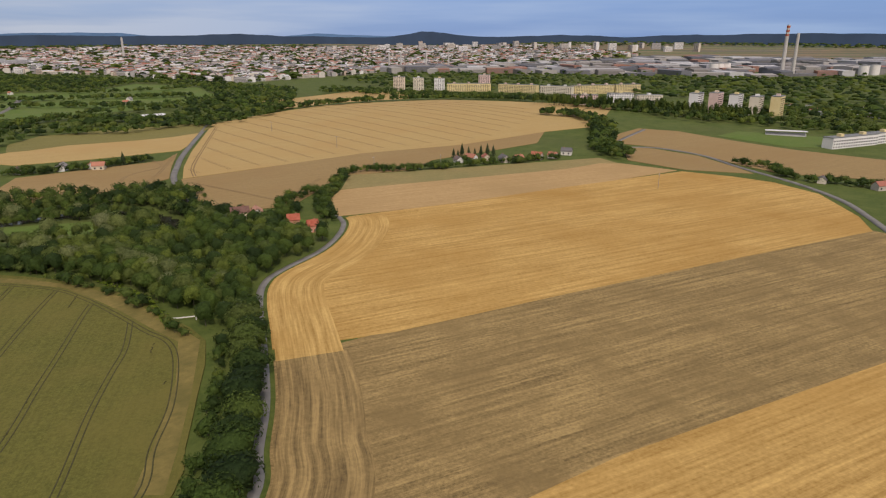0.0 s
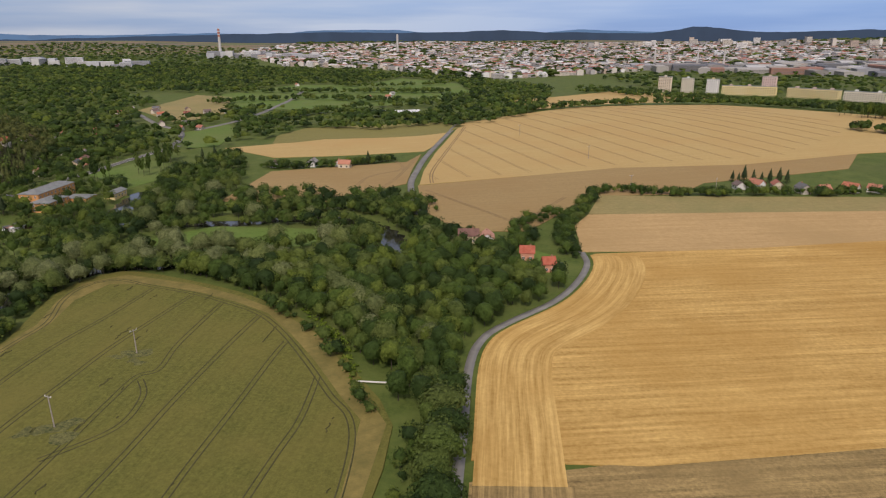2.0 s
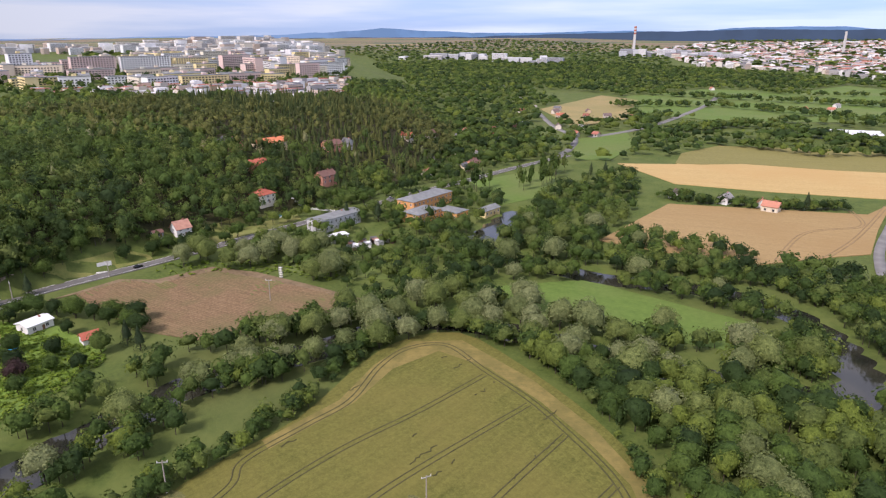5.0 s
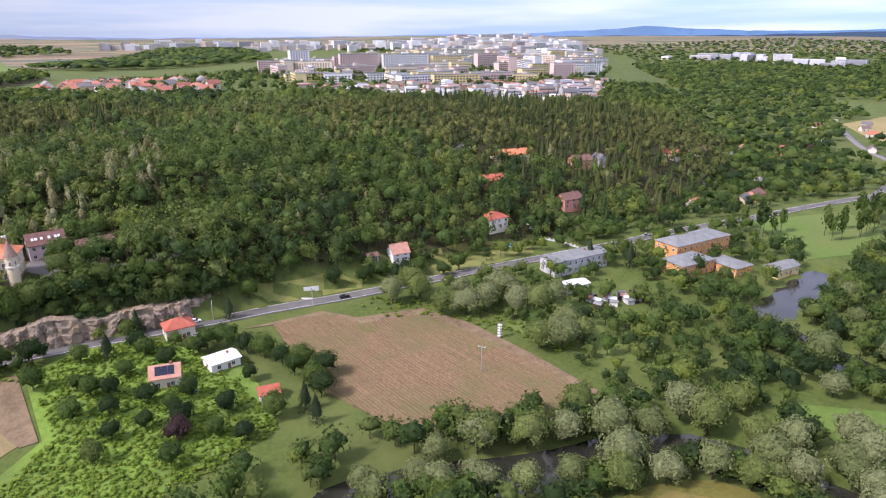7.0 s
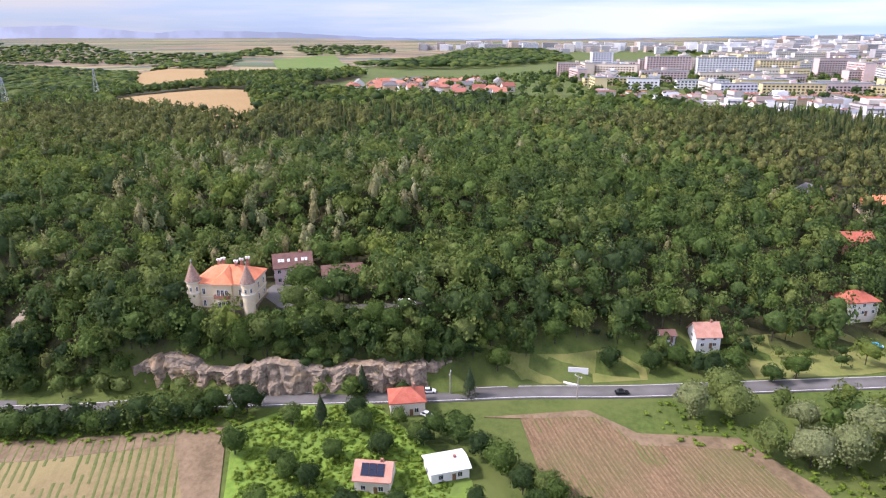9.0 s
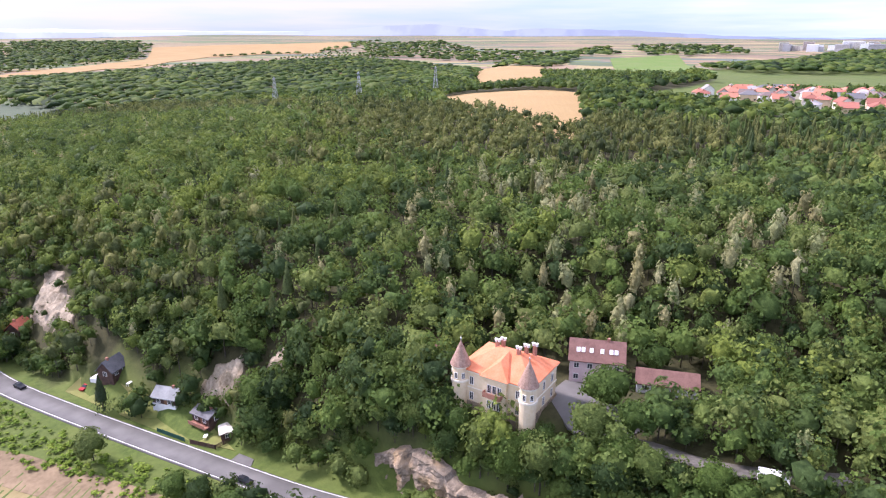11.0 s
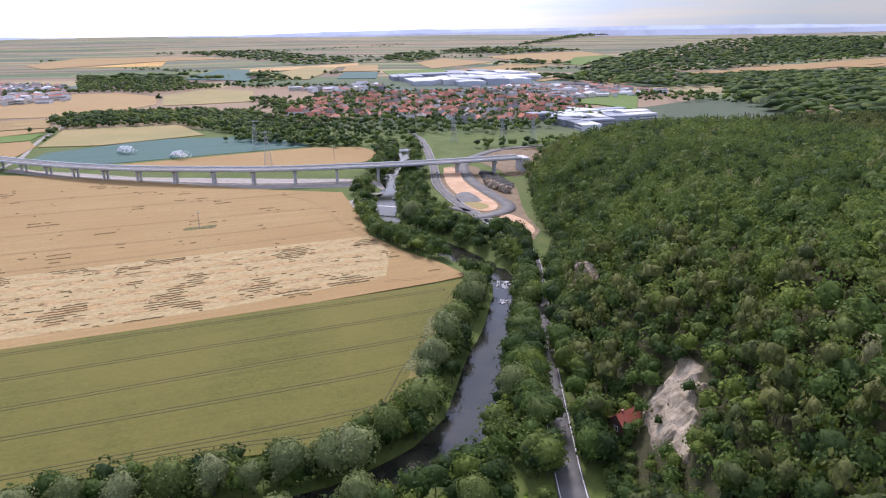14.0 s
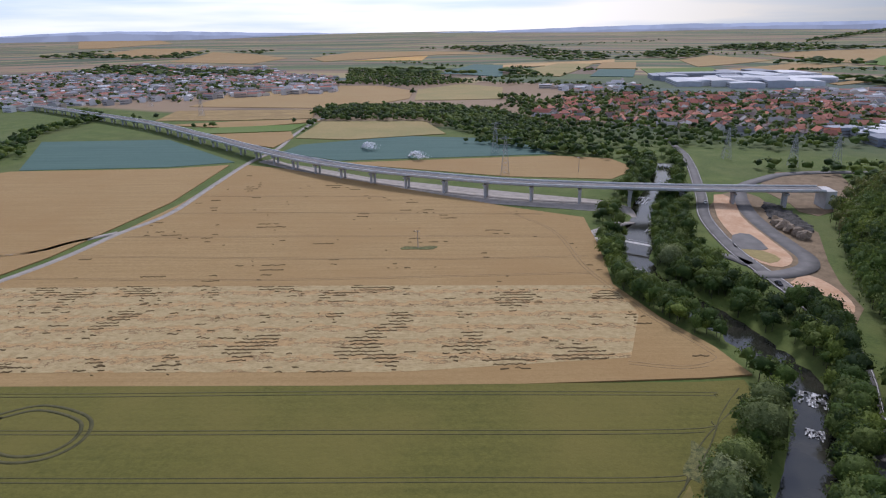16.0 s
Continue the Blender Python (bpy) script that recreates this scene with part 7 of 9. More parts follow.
patch("ground_site_clay", [(-258, -455), (-270, -451), (-278, -412), (-291, -381), (-304, -353), (-307, -340), (-305, -328), (-299, -324), (-289, -334), (-279, -364), (-267, -399)], CLAY, "bare orange clay between the site roads", "building site", 0.32, 2, 6)
patch("ground_site_gravel", [(-278, -366), (-286, -373), (-296, -351), (-288, -345), (-281, -346)], ASPHALT, "dark gravel laid between the site roads", "building site", 0.5, 2, 5)
patch("ground_site_grass", [(-284, -344), (-294, -346), (-302, -338), (-298, -328), (-290, -334)], DRY_GRASS, "weedy pale grass on the building site", "building site", 0.42, 2, 5)
patch("ground_site_bank", [(-280, -500), (-290, -560), (-332, -575), (-342, -508), (-339, -476), (-318, -436), (-308, -442), (-303, -459)], DIRT, "graded earth embankment by the viaduct", "building site", 0.2, 1, 8)
patch("ground_site_spoil", [(-307, -306), (-314, -320), (-322, -313), (-327, -302), (-330, -290), (-328, -279), (-321, -280), (-313, -292)], CLAY, "churned clay and puddles beside the road", "building site", 0.3, 2, 5)
SHALE = plain("dark_shale", (0.03, 0.03, 0.028), (0.085, 0.08, 0.07), 0.4, bump=0.9)
scar("rock_shale_bank", [(-286, -455), (-297, -451), (-316, -412), (-313, -384), (-300, -397), (-290, -419)], 21, "dark shale bank beside the slip road", 2.6, 1.6, SHALE)
patch("ground_viaduct_strip", [(-200, -392), (-130, -380), (-50, -386), (20, -398), (110, -424), (112, -434), (40, -424), (-20, -412), (-140, -416), (-195, -420)], GRAVEL, "dusty strip below the viaduct", "building site", 0.12, 1, 10)
patch("ground_dirt_edge", [(-368, 94), (-352, 50), (-343, 14), (-330, -22), (-318, -46), (-310, -68), (-298, -58), (-281, -40), (-284, -36), (-299, -50), (-308, -56), (-314, -36), (-324, -8), (-335, 20), (-344, 52), (-358, 84), (-332, 104), (-328, 108), (-330, 112)], DIRT, "bare earth margin of the striped field", "field margin", 0.28, 1, 6)
patch("ground_potato_margin", [(-388, 164), (-398, 193), (-390, 207), (-394, 234), (-378, 250), (-349, 264), (-320, 276), (-316, 271), (-335, 266), (-374, 245), (-389, 233), (-385, 207), (-395, 195), (-390, 176)], DIRT, "bare earth margin of the potato field", "field margin", 0.26, 1, 5)
LAWN = crop("mown_lawn", (0.12, 0.145, 0.035), (0.19, 0.20, 0.055), 10, 2.0, 0.3, (0.22, 0.2, 0.07), 0.06)
patch("ground_lawn_road", [(-408, 168), (-414, 160), (-422, 186), (-430, 200), (-428, 212), (-420, 212), (-413, 190)], LAWN, "dry mown lawn beside the road", "lawn", 0.15, 1, 5)
patch("ground_lawn_villa", [(-428, 246), (-452, 244), (-468, 280), (-466, 306), (-448, 302), (-438, 280)], LAWN, "mown villa lawn", "lawn", 0.15, 1, 5)
patch("pavement_cabin_drive", [(-366, 20), (-362, 21), (-360, 27), (-363.5, 28), (-367, 25)], ASPHALT, "short grey drive beside the valley road", "drive", 0.2, 1, 3)
patch("ground_lawn_cabins", [(-349, -48), (-356, -50), (-362, -24), (-368, 2), (-366, 18), (-358, -2)], LAWN, "cabin lawns", "lawn", 0.15, 1, 5)
patch("ground_lawn_farm", [(-100, 378), (-94, 398), (-80, 392), (-72, 372), (-78, 360), (-92, 370)], MEADOW, "bright lawn behind the lane huts", "lawn", 0.15, 1, 5)
patch("meadow_school", [(-474, 449), (-480, 519), (-452, 520), (-415, 477), (-412, 425), (-440, 440)], MEADOW, "bright green school meadow", "meadow", 0.15, 1, 8)
patch("meadow_far", [(-906, 1129), (-920, 1389), (-766, 1491), (-592, 1612), (-454, 1336), (-475, 1056), (-609, 939), (-721, 925)], MEADOW, "far green meadow between woods", "meadow", 0.3, 1, 25)
patch("meadow_far", [(-839, 854), (-945, 1105), (-846, 1091), (-675, 857), (-661, 748)], DRY_GRASS, "far yellowing meadow between woods", "meadow", 0.3, 1, 25)
patch("meadow_far", [(-585, 669), (-609, 779), (-527, 703), (-481, 611), (-494, 582)], MEADOW, "green meadow below gardens", "meadow", 0.3, 1, 15)
patch("meadow_mid", [(-399, 275), (-390, 300), (-352, 298), (-330, 305), (-345, 280), (-372, 262)], MEADOW, "green meadow beside the potato field", "meadow", 0.15, 1, 8)
patch("field_hill_top", HILL_FIELD, WHEAT_BROWN, "tan wheat field in a forest clearing", "field", 0.5, 2, 14)
for k, ring in enumerate(CLEARINGS[:3]):
    patch("meadow_valley", ring, MEADOW, "green valley meadow among woods", "meadow", 0.2, 1, 25)
patch("meadow_allotment", CLEARINGS[5], MEADOW, "meadow strip beside a pond", "meadow", 0.2, 1, 25)
patch("water_pond", [(-478, 955), (-418, 987), (-397, 950), (-452, 918)], WHITE_ROOF, "pale plastic-covered beds", "polytunnel", 0.6, 1, 30)


# ---- viaduct ----
def viaduct():
    root = new("viaduct")
    tagged(root, "new concrete road viaduct on paired piers", "bridge")
    line = smooth_line([(900, -625, 6), (732, -596, 7), (399, -529, 8), (240, -478, 8.2), (88, -425, 8.6), (-10, -400, 10), (-97, -395, 11.2), (-152, -400, 11.6), (-240, -426, 11.6), (-318, -460, 11.2)], 8)
    d = np.gradient(line[:, :2], axis=0)
    d /= np.linalg.norm(d, axis=1)[:, None]
    side = np.stack([d[:, 1], -d[:, 0]], -1)

    def sweep(name, profile, material, label=""):
        n, m = len(line), len(profile)
        v = np.concatenate([np.column_stack([line[:, :2] + side * s, line[:, 2] + z]) for s, z in profile])
        i = np.arange(n - 1)
        q = np.concatenate([np.stack([i + k * n, i + 1 + k * n, i + 1 + (k + 1) % m * n, i + (k + 1) % m * n], -1) for k in range(m)])
        ob = new(name, mesh_from(name, v, q, [material]))
        ob.parent = root
        return tagged(ob, label)

    sweep("deck", [(-6.5, 0), (6.5, 0), (6.5, -0.5), (3.2, -0.8), (2.6, -1.7), (-2.6, -1.7), (-3.2, -0.7), (-6.5, -0.5)], CONCRETE)
    sweep("roadway", [(-4.6, 0.06), (4.6, 0.06), (4.6, -0.1), (-4.6, -0.1)], ASPHALT, "grey carriageway")
    for s in (-6.2, 6.2):
        sweep("parapet", [(s - 0.25, 0.05), (s + 0.25, 0.05), (s + 0.25, 1.1), (s - 0.25, 1.1)], PARAPET, "pale concrete parapet")
    seg = np.concatenate([[0], np.cumsum(np.hypot(*np.diff(line[:, :2], axis=0).T))])
    s = 60.0
    while s < seg[-1] - 10:
        x, y, z = (np.interp(s, seg, line[:, k]) for k in range(3))
        k = min(int(np.searchsorted(seg, s)), len(line) - 1)
        for o in (-2.0, 2.0):
            px, py = x + side[k][0] * o, y + side[k][1] * o
            g0 = float(land(np.array([px]), np.array([py]))[0])
            bm = bmesh.new()
            bmesh.ops.create_cone(bm, cap_ends=True, segments=10, radius1=0.95, radius2=0.95, depth=z - 2.2 - g0 + 1, matrix=pose(px, py, (z - 2.2 + g0 - 1) / 2))
            part("pier", bm, CONCRETE, root)
        bm = boxed((-1.2, 1.2, -4, 4, -1.0, 0))
        cap = part("pier_cap", bm, CONCRETE, root)
        cap.matrix_local = pose(x, y, z - 2.2, 0, 0, math.degrees(math.atan2(d[k][1], d[k][0])))
        s += 31.0
    ab = part("abutment", boxed((-3, 3, -7, 7, -12, 0.2)), CONCRETE, root)
    ab.matrix_local = pose(-321, -462, 11, 0, 0, 24)


PARAPET = plain("pale_new_concrete", (0.56, 0.56, 0.55), (0.68, 0.68, 0.66), 0.2)
viaduct()
foot = new("footbridge")
tagged(foot, "narrow steel footbridge over the river", "bridge")
part("deck", boxed((-12, 12, -1.2, 1.2, 1.6, 1.9)), CONCRETE, foot)
for s in (-1.2, 1.2):
    part("railing", boxed((-12, 12, s - 0.05, s + 0.05, 2.7, 2.8), *[(x - 0.05, x + 0.05, s - 0.05, s + 0.05, 1.9, 2.7) for x in range(-12, 13, 3)]), STEEL, foot, "steel railing")
for x in (-11, 11):
    part("abutment", boxed((x - 1.2, x + 1.2, -2, 2, -4, 1.6)), CONCRETE, foot)
foot.matrix_basis = pose(-238, -333, 0, 0, 0, -8)
# rock blocks on the cut slope beside the slip road
for i, (x, y) in enumerate(((-297, -405), (-301, -398), (-304, -393), (-308, -388), (-311, -384))):
    bm = bmesh.new()
    bmesh.ops.create_icosphere(bm, subdivisions=2, radius=3.4)
    for v in bm.verts:
        v.co = v.co * (1 + 0.5 * noise.noise(v.co * 0.5 + Vector((i * 7, 0, 0))))
        v.co.z *= 1.1
    b = part("boulder", bm, ROCK)
    b.matrix_basis = pose(x, y, float(land(np.array([x]), np.array([y]))[0]) + 1.5, 0, 0, i * 50)
    tagged(b, "grey rock outcrop on the cut slope", "rock", "rocks on the cut slope")


# ---- white water at the weirs, and sky reflection laid on as a white sheet ----
def foam_material():
    """White water: torn streaks of foam on dark water, also used for bright sky reflection."""
    k = Mat("white_water", 0.3)
    streak = k.noise(0.9, 5.0, 0.75, k.turned(0, 1.6, 0.5))
    k.base(k.mix(k.ramp(streak, 0.47, 0.66), (0.03, 0.033, 0.03), (0.75, 0.77, 0.78))).bump(streak, 0.6, 0.2)
    return k.m


FOAM = foam_material()


def weir(x, y, turn, wide, deep):
    """Broken white water below a low sill, as a rumpled sheet."""
    bm = bmesh.new()
    gen = random.Random(int(x * 7 + y))
    rows = [[bm.verts.new((-wide / 2 + wide * i / 12, deep * j / 8 + gen.uniform(-0.6, 0.6), 0.12 + gen.uniform(0, 0.25) - 0.14 * (j in (0, 8)))) for i in range(13)] for j in range(9)]
    for j in range(8):
        for i in range(12):
            if noise.noise(Vector((i * 0.55 + x, j * 0.4 + y, 3))) > -0.1 - 0.25 * (j < 2):
                bm.faces.new((rows[j][i], rows[j][i + 1], rows[j + 1][i + 1], rows[j + 1][i]))
    for v in [v for v in bm.verts if not v.link_faces]:
        bm.verts.remove(v)
    ob = part("water_weir", bm, FOAM)
    ob.matrix_basis = pose(x, y, -1.5, 0, 0, turn)
    tagged(ob, "white sheet on the river for weir foam and sky reflection", "weir", kind="structure")


# the long sheet by the viaduct stands in for sky reflected in the water
for x, y, turn, wide, deep in ((-316.5, -218, 0, 8, 9), (-317, -196, 0, 5, 5), (-246, -304, -30, 7, 8), (-237, -378, 0, 7, 12), (-234, -402, 0, 6, 14), (-217, -446, 0, 8, 20), (-219, -500, 0, 7, 14)):
    weir(x, y, turn, wide, deep)


# ---- planted rows ----
def rows_in(name, ring, degrees, spacing, width, height, lift, material, label, broken, seed, step=2.0, loose=0.0):
    """Ridges or plant rows along one direction inside a ring, rising to a crest, broken by gaps."""
    ring = np.array(ring, float)
    mid = ring.mean(0)
    u = np.array([math.cos(radians(degrees)), math.sin(radians(degrees))])
    w = np.array([-u[1], u[0]])
    reach = np.abs(ring - mid).max() * 1.5
    V, Q = [], []
    gen = np.random.default_rng(seed)
    for k in np.arange(-reach, reach, spacing):
        s = np.arange(-reach, reach, step) + gen.uniform(-1, 1)
        p = mid + w * k + u * s[:, None]
        ok = within(p[:, 0], p[:, 1], ring)
        tone = np.array([noise.noise(Vector((q[0] * 0.06, q[1] * 0.06, seed))) + 0.5 * noise.noise(Vector((q[0] * 0.3, q[1] * 0.3, seed + 4 + loose * k))) for q in p])
        ok &= tone > broken
        z = land(p[:, 0], p[:, 1]) + lift
        last = -5
        for i in np.flatnonzero(ok):
            wob = width / 2 * gen.uniform(0.7, 1.15)
            side = gen.normal(0, 0.06 + 0.25 * (loose > 0))
            top = height * gen.uniform(0.7, 1.2)
            V += [(*(p[i] + w * (side - wob)), z[i]), (*(p[i] + w * side), z[i] + top), (*(p[i] + w * (side + wob)), z[i])]
            n = len(V)
            if i == last + 1:
                Q += [(n - 6, n - 3, n - 2, n - 5), (n - 5, n - 2, n - 1, n - 4)]
            last = i
    ob = new(name, mesh_from(name, np.array(V), np.array(Q), [material]))
    return tagged(ob, label, "crop rows", kind="stuff")


RIDGE_SOIL = crop("ridged_soil", (0.10, 0.066, 0.034), (0.25, 0.17, 0.095), 28, 1.0, 0.2, (0.12, 0.11, 0.045), 0.03, 0.9)
ROW_GREEN = crop("green_row_plants", (0.055, 0.085, 0.018), (0.12, 0.145, 0.04), 32, 1.0, 0.1, (0.16, 0.15, 0.06), 0.05, 0.8)
POTATO = [(-391, 174), (-396, 196), (-386, 207), (-390, 234), (-374, 246), (-335, 268), (-316, 272), (-306, 262), (-310, 214), (-338, 192), (-373, 180)]
rows_in("potato_ridges", POTATO, 25.9, 1.25, 0.75, 0.26, 0.2, RIDGE_SOIL, "brown earth ridges of a potato field", -2.0, 3)
rows_in("potato_weeds", POTATO, 25.9, 1.25, 0.45, 0.42, 0.22, ROW_GREEN, "green weeds and haulm along potato ridges", 0.28, 5)
rows_in("green_rows", [(-345, 24), (-351, 50), (-364, 82), (-334, 101), (-304, 86), (-268, 20), (-284, -34), (-306, -52), (-322, -28)], 26.6, 2.1, 0.9, 0.14, 0.2, ROW_GREEN, "thin green crop rows in dry soil", -0.55, 7)

TORN = crop("torn_wheat_edges", (0.09, 0.062, 0.028), (0.19, 0.135, 0.062), 28, 1.0, 0.2, fine=0.9)
rows_in("torn_wheat", [(4, -149), (-120, -214), (-239, -274), (-256, -250), (-262, -212), (-196, -167), (-82, -108), (-8, -76)], 29.0, 2.7, 0.55, 0.4, 0.5, TORN, "dark torn edges of standing stalks between lodged wheat", 0.27, 21, 0.8, 2.37)
rows_in("torn_wheat", [(-290, -222), (-180, -152), (-90, -104), (-14, -84), (8, -190), (50, -290), (100, -400), (-140, -370), (-192, -368), (-215, -318), (-262, -244)], 29.0, 6.5, 0.6, 0.4, 0.5, TORN, "dark gaps and torn stalks in ripe wheat", 0.40, 23, 1.0, 2.37)
rows_in("torn_green_wheat", [(-80, 150), (-92, 218), (-140, 262), (-190, 284), (-262, 284), (-266, 262), (-244, 218), (-232, 180), (-190, 130), (-130, 100)], 105.0, 8.0, 0.5, 0.3, 0.6, TRACK, "dark gaps in green wheat", 0.44, 25, 1.0, 2.37)


# ---- village, suburb, apartment blocks ----
def plain_house(name, w, d, h, rise, shape, label, group):
    """A house for the middle distance: walls, roof, chimney and a window on each side; built once, then copied."""
    root = new(name)
    tagged(root, label, "house", group)
    part("wall", gable_walls(w, d, h, rise) if shape == "gable" else boxed((-w / 2, w / 2, -d / 2, d / 2, -2, h)), WALL_PAINT, root)
    part("roof", gable_roof(w, d, h, rise) if shape == "gable" else hip_roof(w, d, h, rise), ROOF_TILE, root)
    part("chimney", boxed((w * 0.2, w * 0.2 + 0.8, -0.4, 0.4, h, h + rise + 0.8)), BRICK, root)
    for x in (-w / 4, w / 4):
        part("window", boxed((x - 0.7, x + 0.7, -d / 2 - 0.06, -d / 2 + 0.1, 1.0, 2.5)), GLASS, root)
        part("window", boxed((x - 0.7, x + 0.7, d / 2 - 0.1, d / 2 + 0.06, 1.0, 2.5)), GLASS, root)
    return root


def settle(kinds, places, turns, seed):
    gen = np.random.default_rng(seed)
    z = land(places[:, 0], places[:, 1])
    for i, (x, y) in enumerate(places):
        m = pose(x, y, float(z[i]), 0, 0, turns[int(gen.integers(0, len(turns)))] + gen.normal(0, 9))
        k = i % len(kinds)
        if i < len(kinds):
            kinds[k].matrix_basis = m
        else:
            copy_thing(kinds[k], m)


VILLAGE = [(10, -834), (-60, -650), (-150, -605), (-237, -650), (-300, -660), (-400, -780), (-400, -1000), (-363, -1180), (-60, -1120), (30, -1060)]
village = clear(scatter(VILLAGE, 25, 80), [RIVER_LINE, smooth_line([(-215, -602), (-190, -680), (-150, -780), (-60, -900), (-30, -1106)], 4)], [[(-330, -660), (-390, -650), (-490, -800), (-430, -910), (-330, -800)]], 9)
kinds = [plain_house("house", 15, 10, 4.6, 4.6, "gable", "village house with tiled gable roof", "village houses"), plain_house("house", 12, 9.5, 5.6, 4.0, "gable", "village house with tiled gable roof", "village houses"), plain_house("house", 13, 12, 5.4, 3.6, "hip", "village house with hipped tile roof", "village houses"), plain_house("house", 22, 9, 4.2, 3.8, "gable", "long village farmhouse with tiled roof", "village houses")]
settle(kinds, village[:270], [20, 110, 25, 65], 81)
suburb = scatter([(-880, -60), (-835, 60), (-815, 170), (-890, 160), (-960, 120), (-1080, 40), (-1100, -50), (-1000, -90)], 27, 82)
kinds = [plain_house("house", 16, 11, 5.6, 3.4, "hip", "new suburban house with red hipped roof", "suburban houses"), plain_house("house", 13, 10, 5.8, 3.6, "gable", "new suburban house with tiled roof", "suburban houses")]
settle(kinds, suburb[:60], [20, 110], 83)
scattered = np.array([(-1010, 690), (-1030, 720), (-847, 849), (-809, 862), (-760, 876), (-700, 850), (-679, 870), (-604, 690), (-590, 710), (-780, 830), (-820, 800), (-740, 800), (-720, 830), (-660, 720), (-640, 740), (-586, 1239), (-594, 1159), (-560, 1170), (-516, 949), (-1063, 1277), (-1021, 1317), (-894, 1373), (14, 590), (26, 596), (40, 602), (56, 592), (70, 598), (88, 606), (104, 612), (120, 628), (-360, 542), (-330, 556), (-310, 566), (-300, 560), (300, 505), (330, 480), (-520, 440), (-560, 470), (-590, 520), (-640, 610), (-700, 610), (-560, 520), (-740, 690), (-680, 640)], float)
kinds = [plain_house("cottage", 8, 6.5, 3.2, 2.4, "gable", "small cottage among gardens and trees", "scattered cottages"), plain_house("cottage", 10, 7, 4.0, 2.8, "gable", "cottage with tiled roof among trees", "scattered cottages")]
settle(kinds, scattered, [20, 70, 110, 150], 84)

BLOCK_WALLS = [plain("cream_block_panels", (0.64, 0.58, 0.46), (0.72, 0.67, 0.56), 0.05), plain("white_block_panels", (0.70, 0.70, 0.69), (0.79, 0.79, 0.78), 0.05), plain("yellow_block_panels", (0.66, 0.54, 0.26), (0.74, 0.63, 0.36), 0.05), plain("pink_block_panels", (0.60, 0.44, 0.40), (0.68, 0.54, 0.50), 0.05), plain("sand_block_panels", (0.62, 0.52, 0.40), (0.7, 0.60, 0.48), 0.05)]


def block(x, y, turn, w, d, h, tone, text):
    """An apartment block: walls, flat roof with a lift house, a row of windows to each floor, stair bays."""
    root = new("apartment_block")
    tagged(root, text, "apartment block", "apartment blocks")
    root.matrix_basis = pose(x, y, float(land(np.array([x]), np.array([y]))[0]), 0, 0, turn)
    part("wall", boxed((-w / 2, w / 2, -d / 2, d / 2, -3, h)), BLOCK_WALLS[tone], root)
    part("roof", boxed((-w / 2 - 0.3, w / 2 + 0.3, -d / 2 - 0.3, d / 2 + 0.3, h, h + 0.6)), GREY_ROOF, root)
    for i in range(max(1, int(w / 30))):
        c = -w / 2 + w * (i + 0.5) / max(1, int(w / 30))
        part("lift_house", boxed((c - 2.5, c + 2.5, -2.5, 2.5, h + 0.6, h + 3.2)), BLOCK_WALLS[(tone + 1) % 5], root)
    floors = max(2, int(h / 3.0))
    for f in range(floors):
        z = 1.0 + f * 3.0
        for s in (-1, 1):
            cells = [(-w / 2 + k * 4.0 + 1.0, -w / 2 + k * 4.0 + 3.2, s * d / 2 - 0.12, s * d / 2 + 0.12, z, z + 1.5) for k in range(int(w / 4.0))]
            tagged(part("glazing", boxed(*cells), GLASS, root), kind="stuff")


for x, y, turn, w, d, h, tone in ((-100, 1530, 0, 26, 16, 30, 4), (-56, 1531, 0, 24, 16, 28, 0), (-8, 1532, 0, 24, 16, 27, 1), (95, 1540, 0, 26, 16, 34, 3), (58, 1500, 0, 98, 13, 17, 2), (165, 1460, -28, 90, 13, 17, 2), (240, 1405, -25, 70, 13, 17, 0), (320, 1425, 20, 100, 13, 18, 2), (400, 1450, 15, 60, 13, 18, 2), (225, 1055, 5, 40, 12, 15, 3), (286, 1072, 4, 40, 13, 18, 1), (334, 1078, 4, 42, 13, 16, 0), (372, 974, 52, 26, 13, 27, 1), (396, 962, 52, 26, 13, 29, 3), (420, 950, 52, 26, 13, 28, 1), (444, 938, 52, 26, 13, 27, 0), (468, 926, 52, 26, 13, 29, 2), (412, 676, 25, 36, 12, 11, 1), (445, 692, 25, 36, 12, 11, 1), (480, 712, 25, 40, 12, 11, 1), (-1245, 204, 100, 30, 20, 34, 1), (-1222, 296, 97, 62, 14, 27, 3), (-1222, 370, 94, 74, 14, 27, 1)):
    block(x, y, turn, w, d, h, tone, "apartment block with rows of windows beyond trees")
gen = np.random.default_rng(90)
for x, y in scatter([(-930, 190), (-925, 330), (-985, 500), (-1090, 640), (-1560, 900), (-1700, 500), (-1330, 180), (-1120, 130)], 64, 91):
    near = np.hypot(x + 925, y - 350) < 260
    block(x, y, 97 + gen.normal(0, 8) + (90 if gen.uniform() < 0.3 else 0), gen.uniform(30, 64), 13, gen.uniform(9, 14) if near else gen.uniform(14, 27), int(gen.integers(0, 5)), "pale apartment block on the plateau estate")
low_rows = scatter([(-845, 190), (-850, 340), (-930, 520), (-1035, 660), (-1080, 640), (-980, 480), (-920, 330), (-910, 190)], 26, 92)
kinds = [plain_house("row_house", 18, 9, 5.5, 0.6, "hip", "white flat-roofed row house on the plateau edge", "row houses")]
settle(kinds, low_rows[:70], [97, 7], 93)
estate = scatter([(-860, 120), (-850, 350), (-1000, 600), (-1500, 880), (-1650, 500), (-1300, 60), (-1000, -60)], 21, 94)
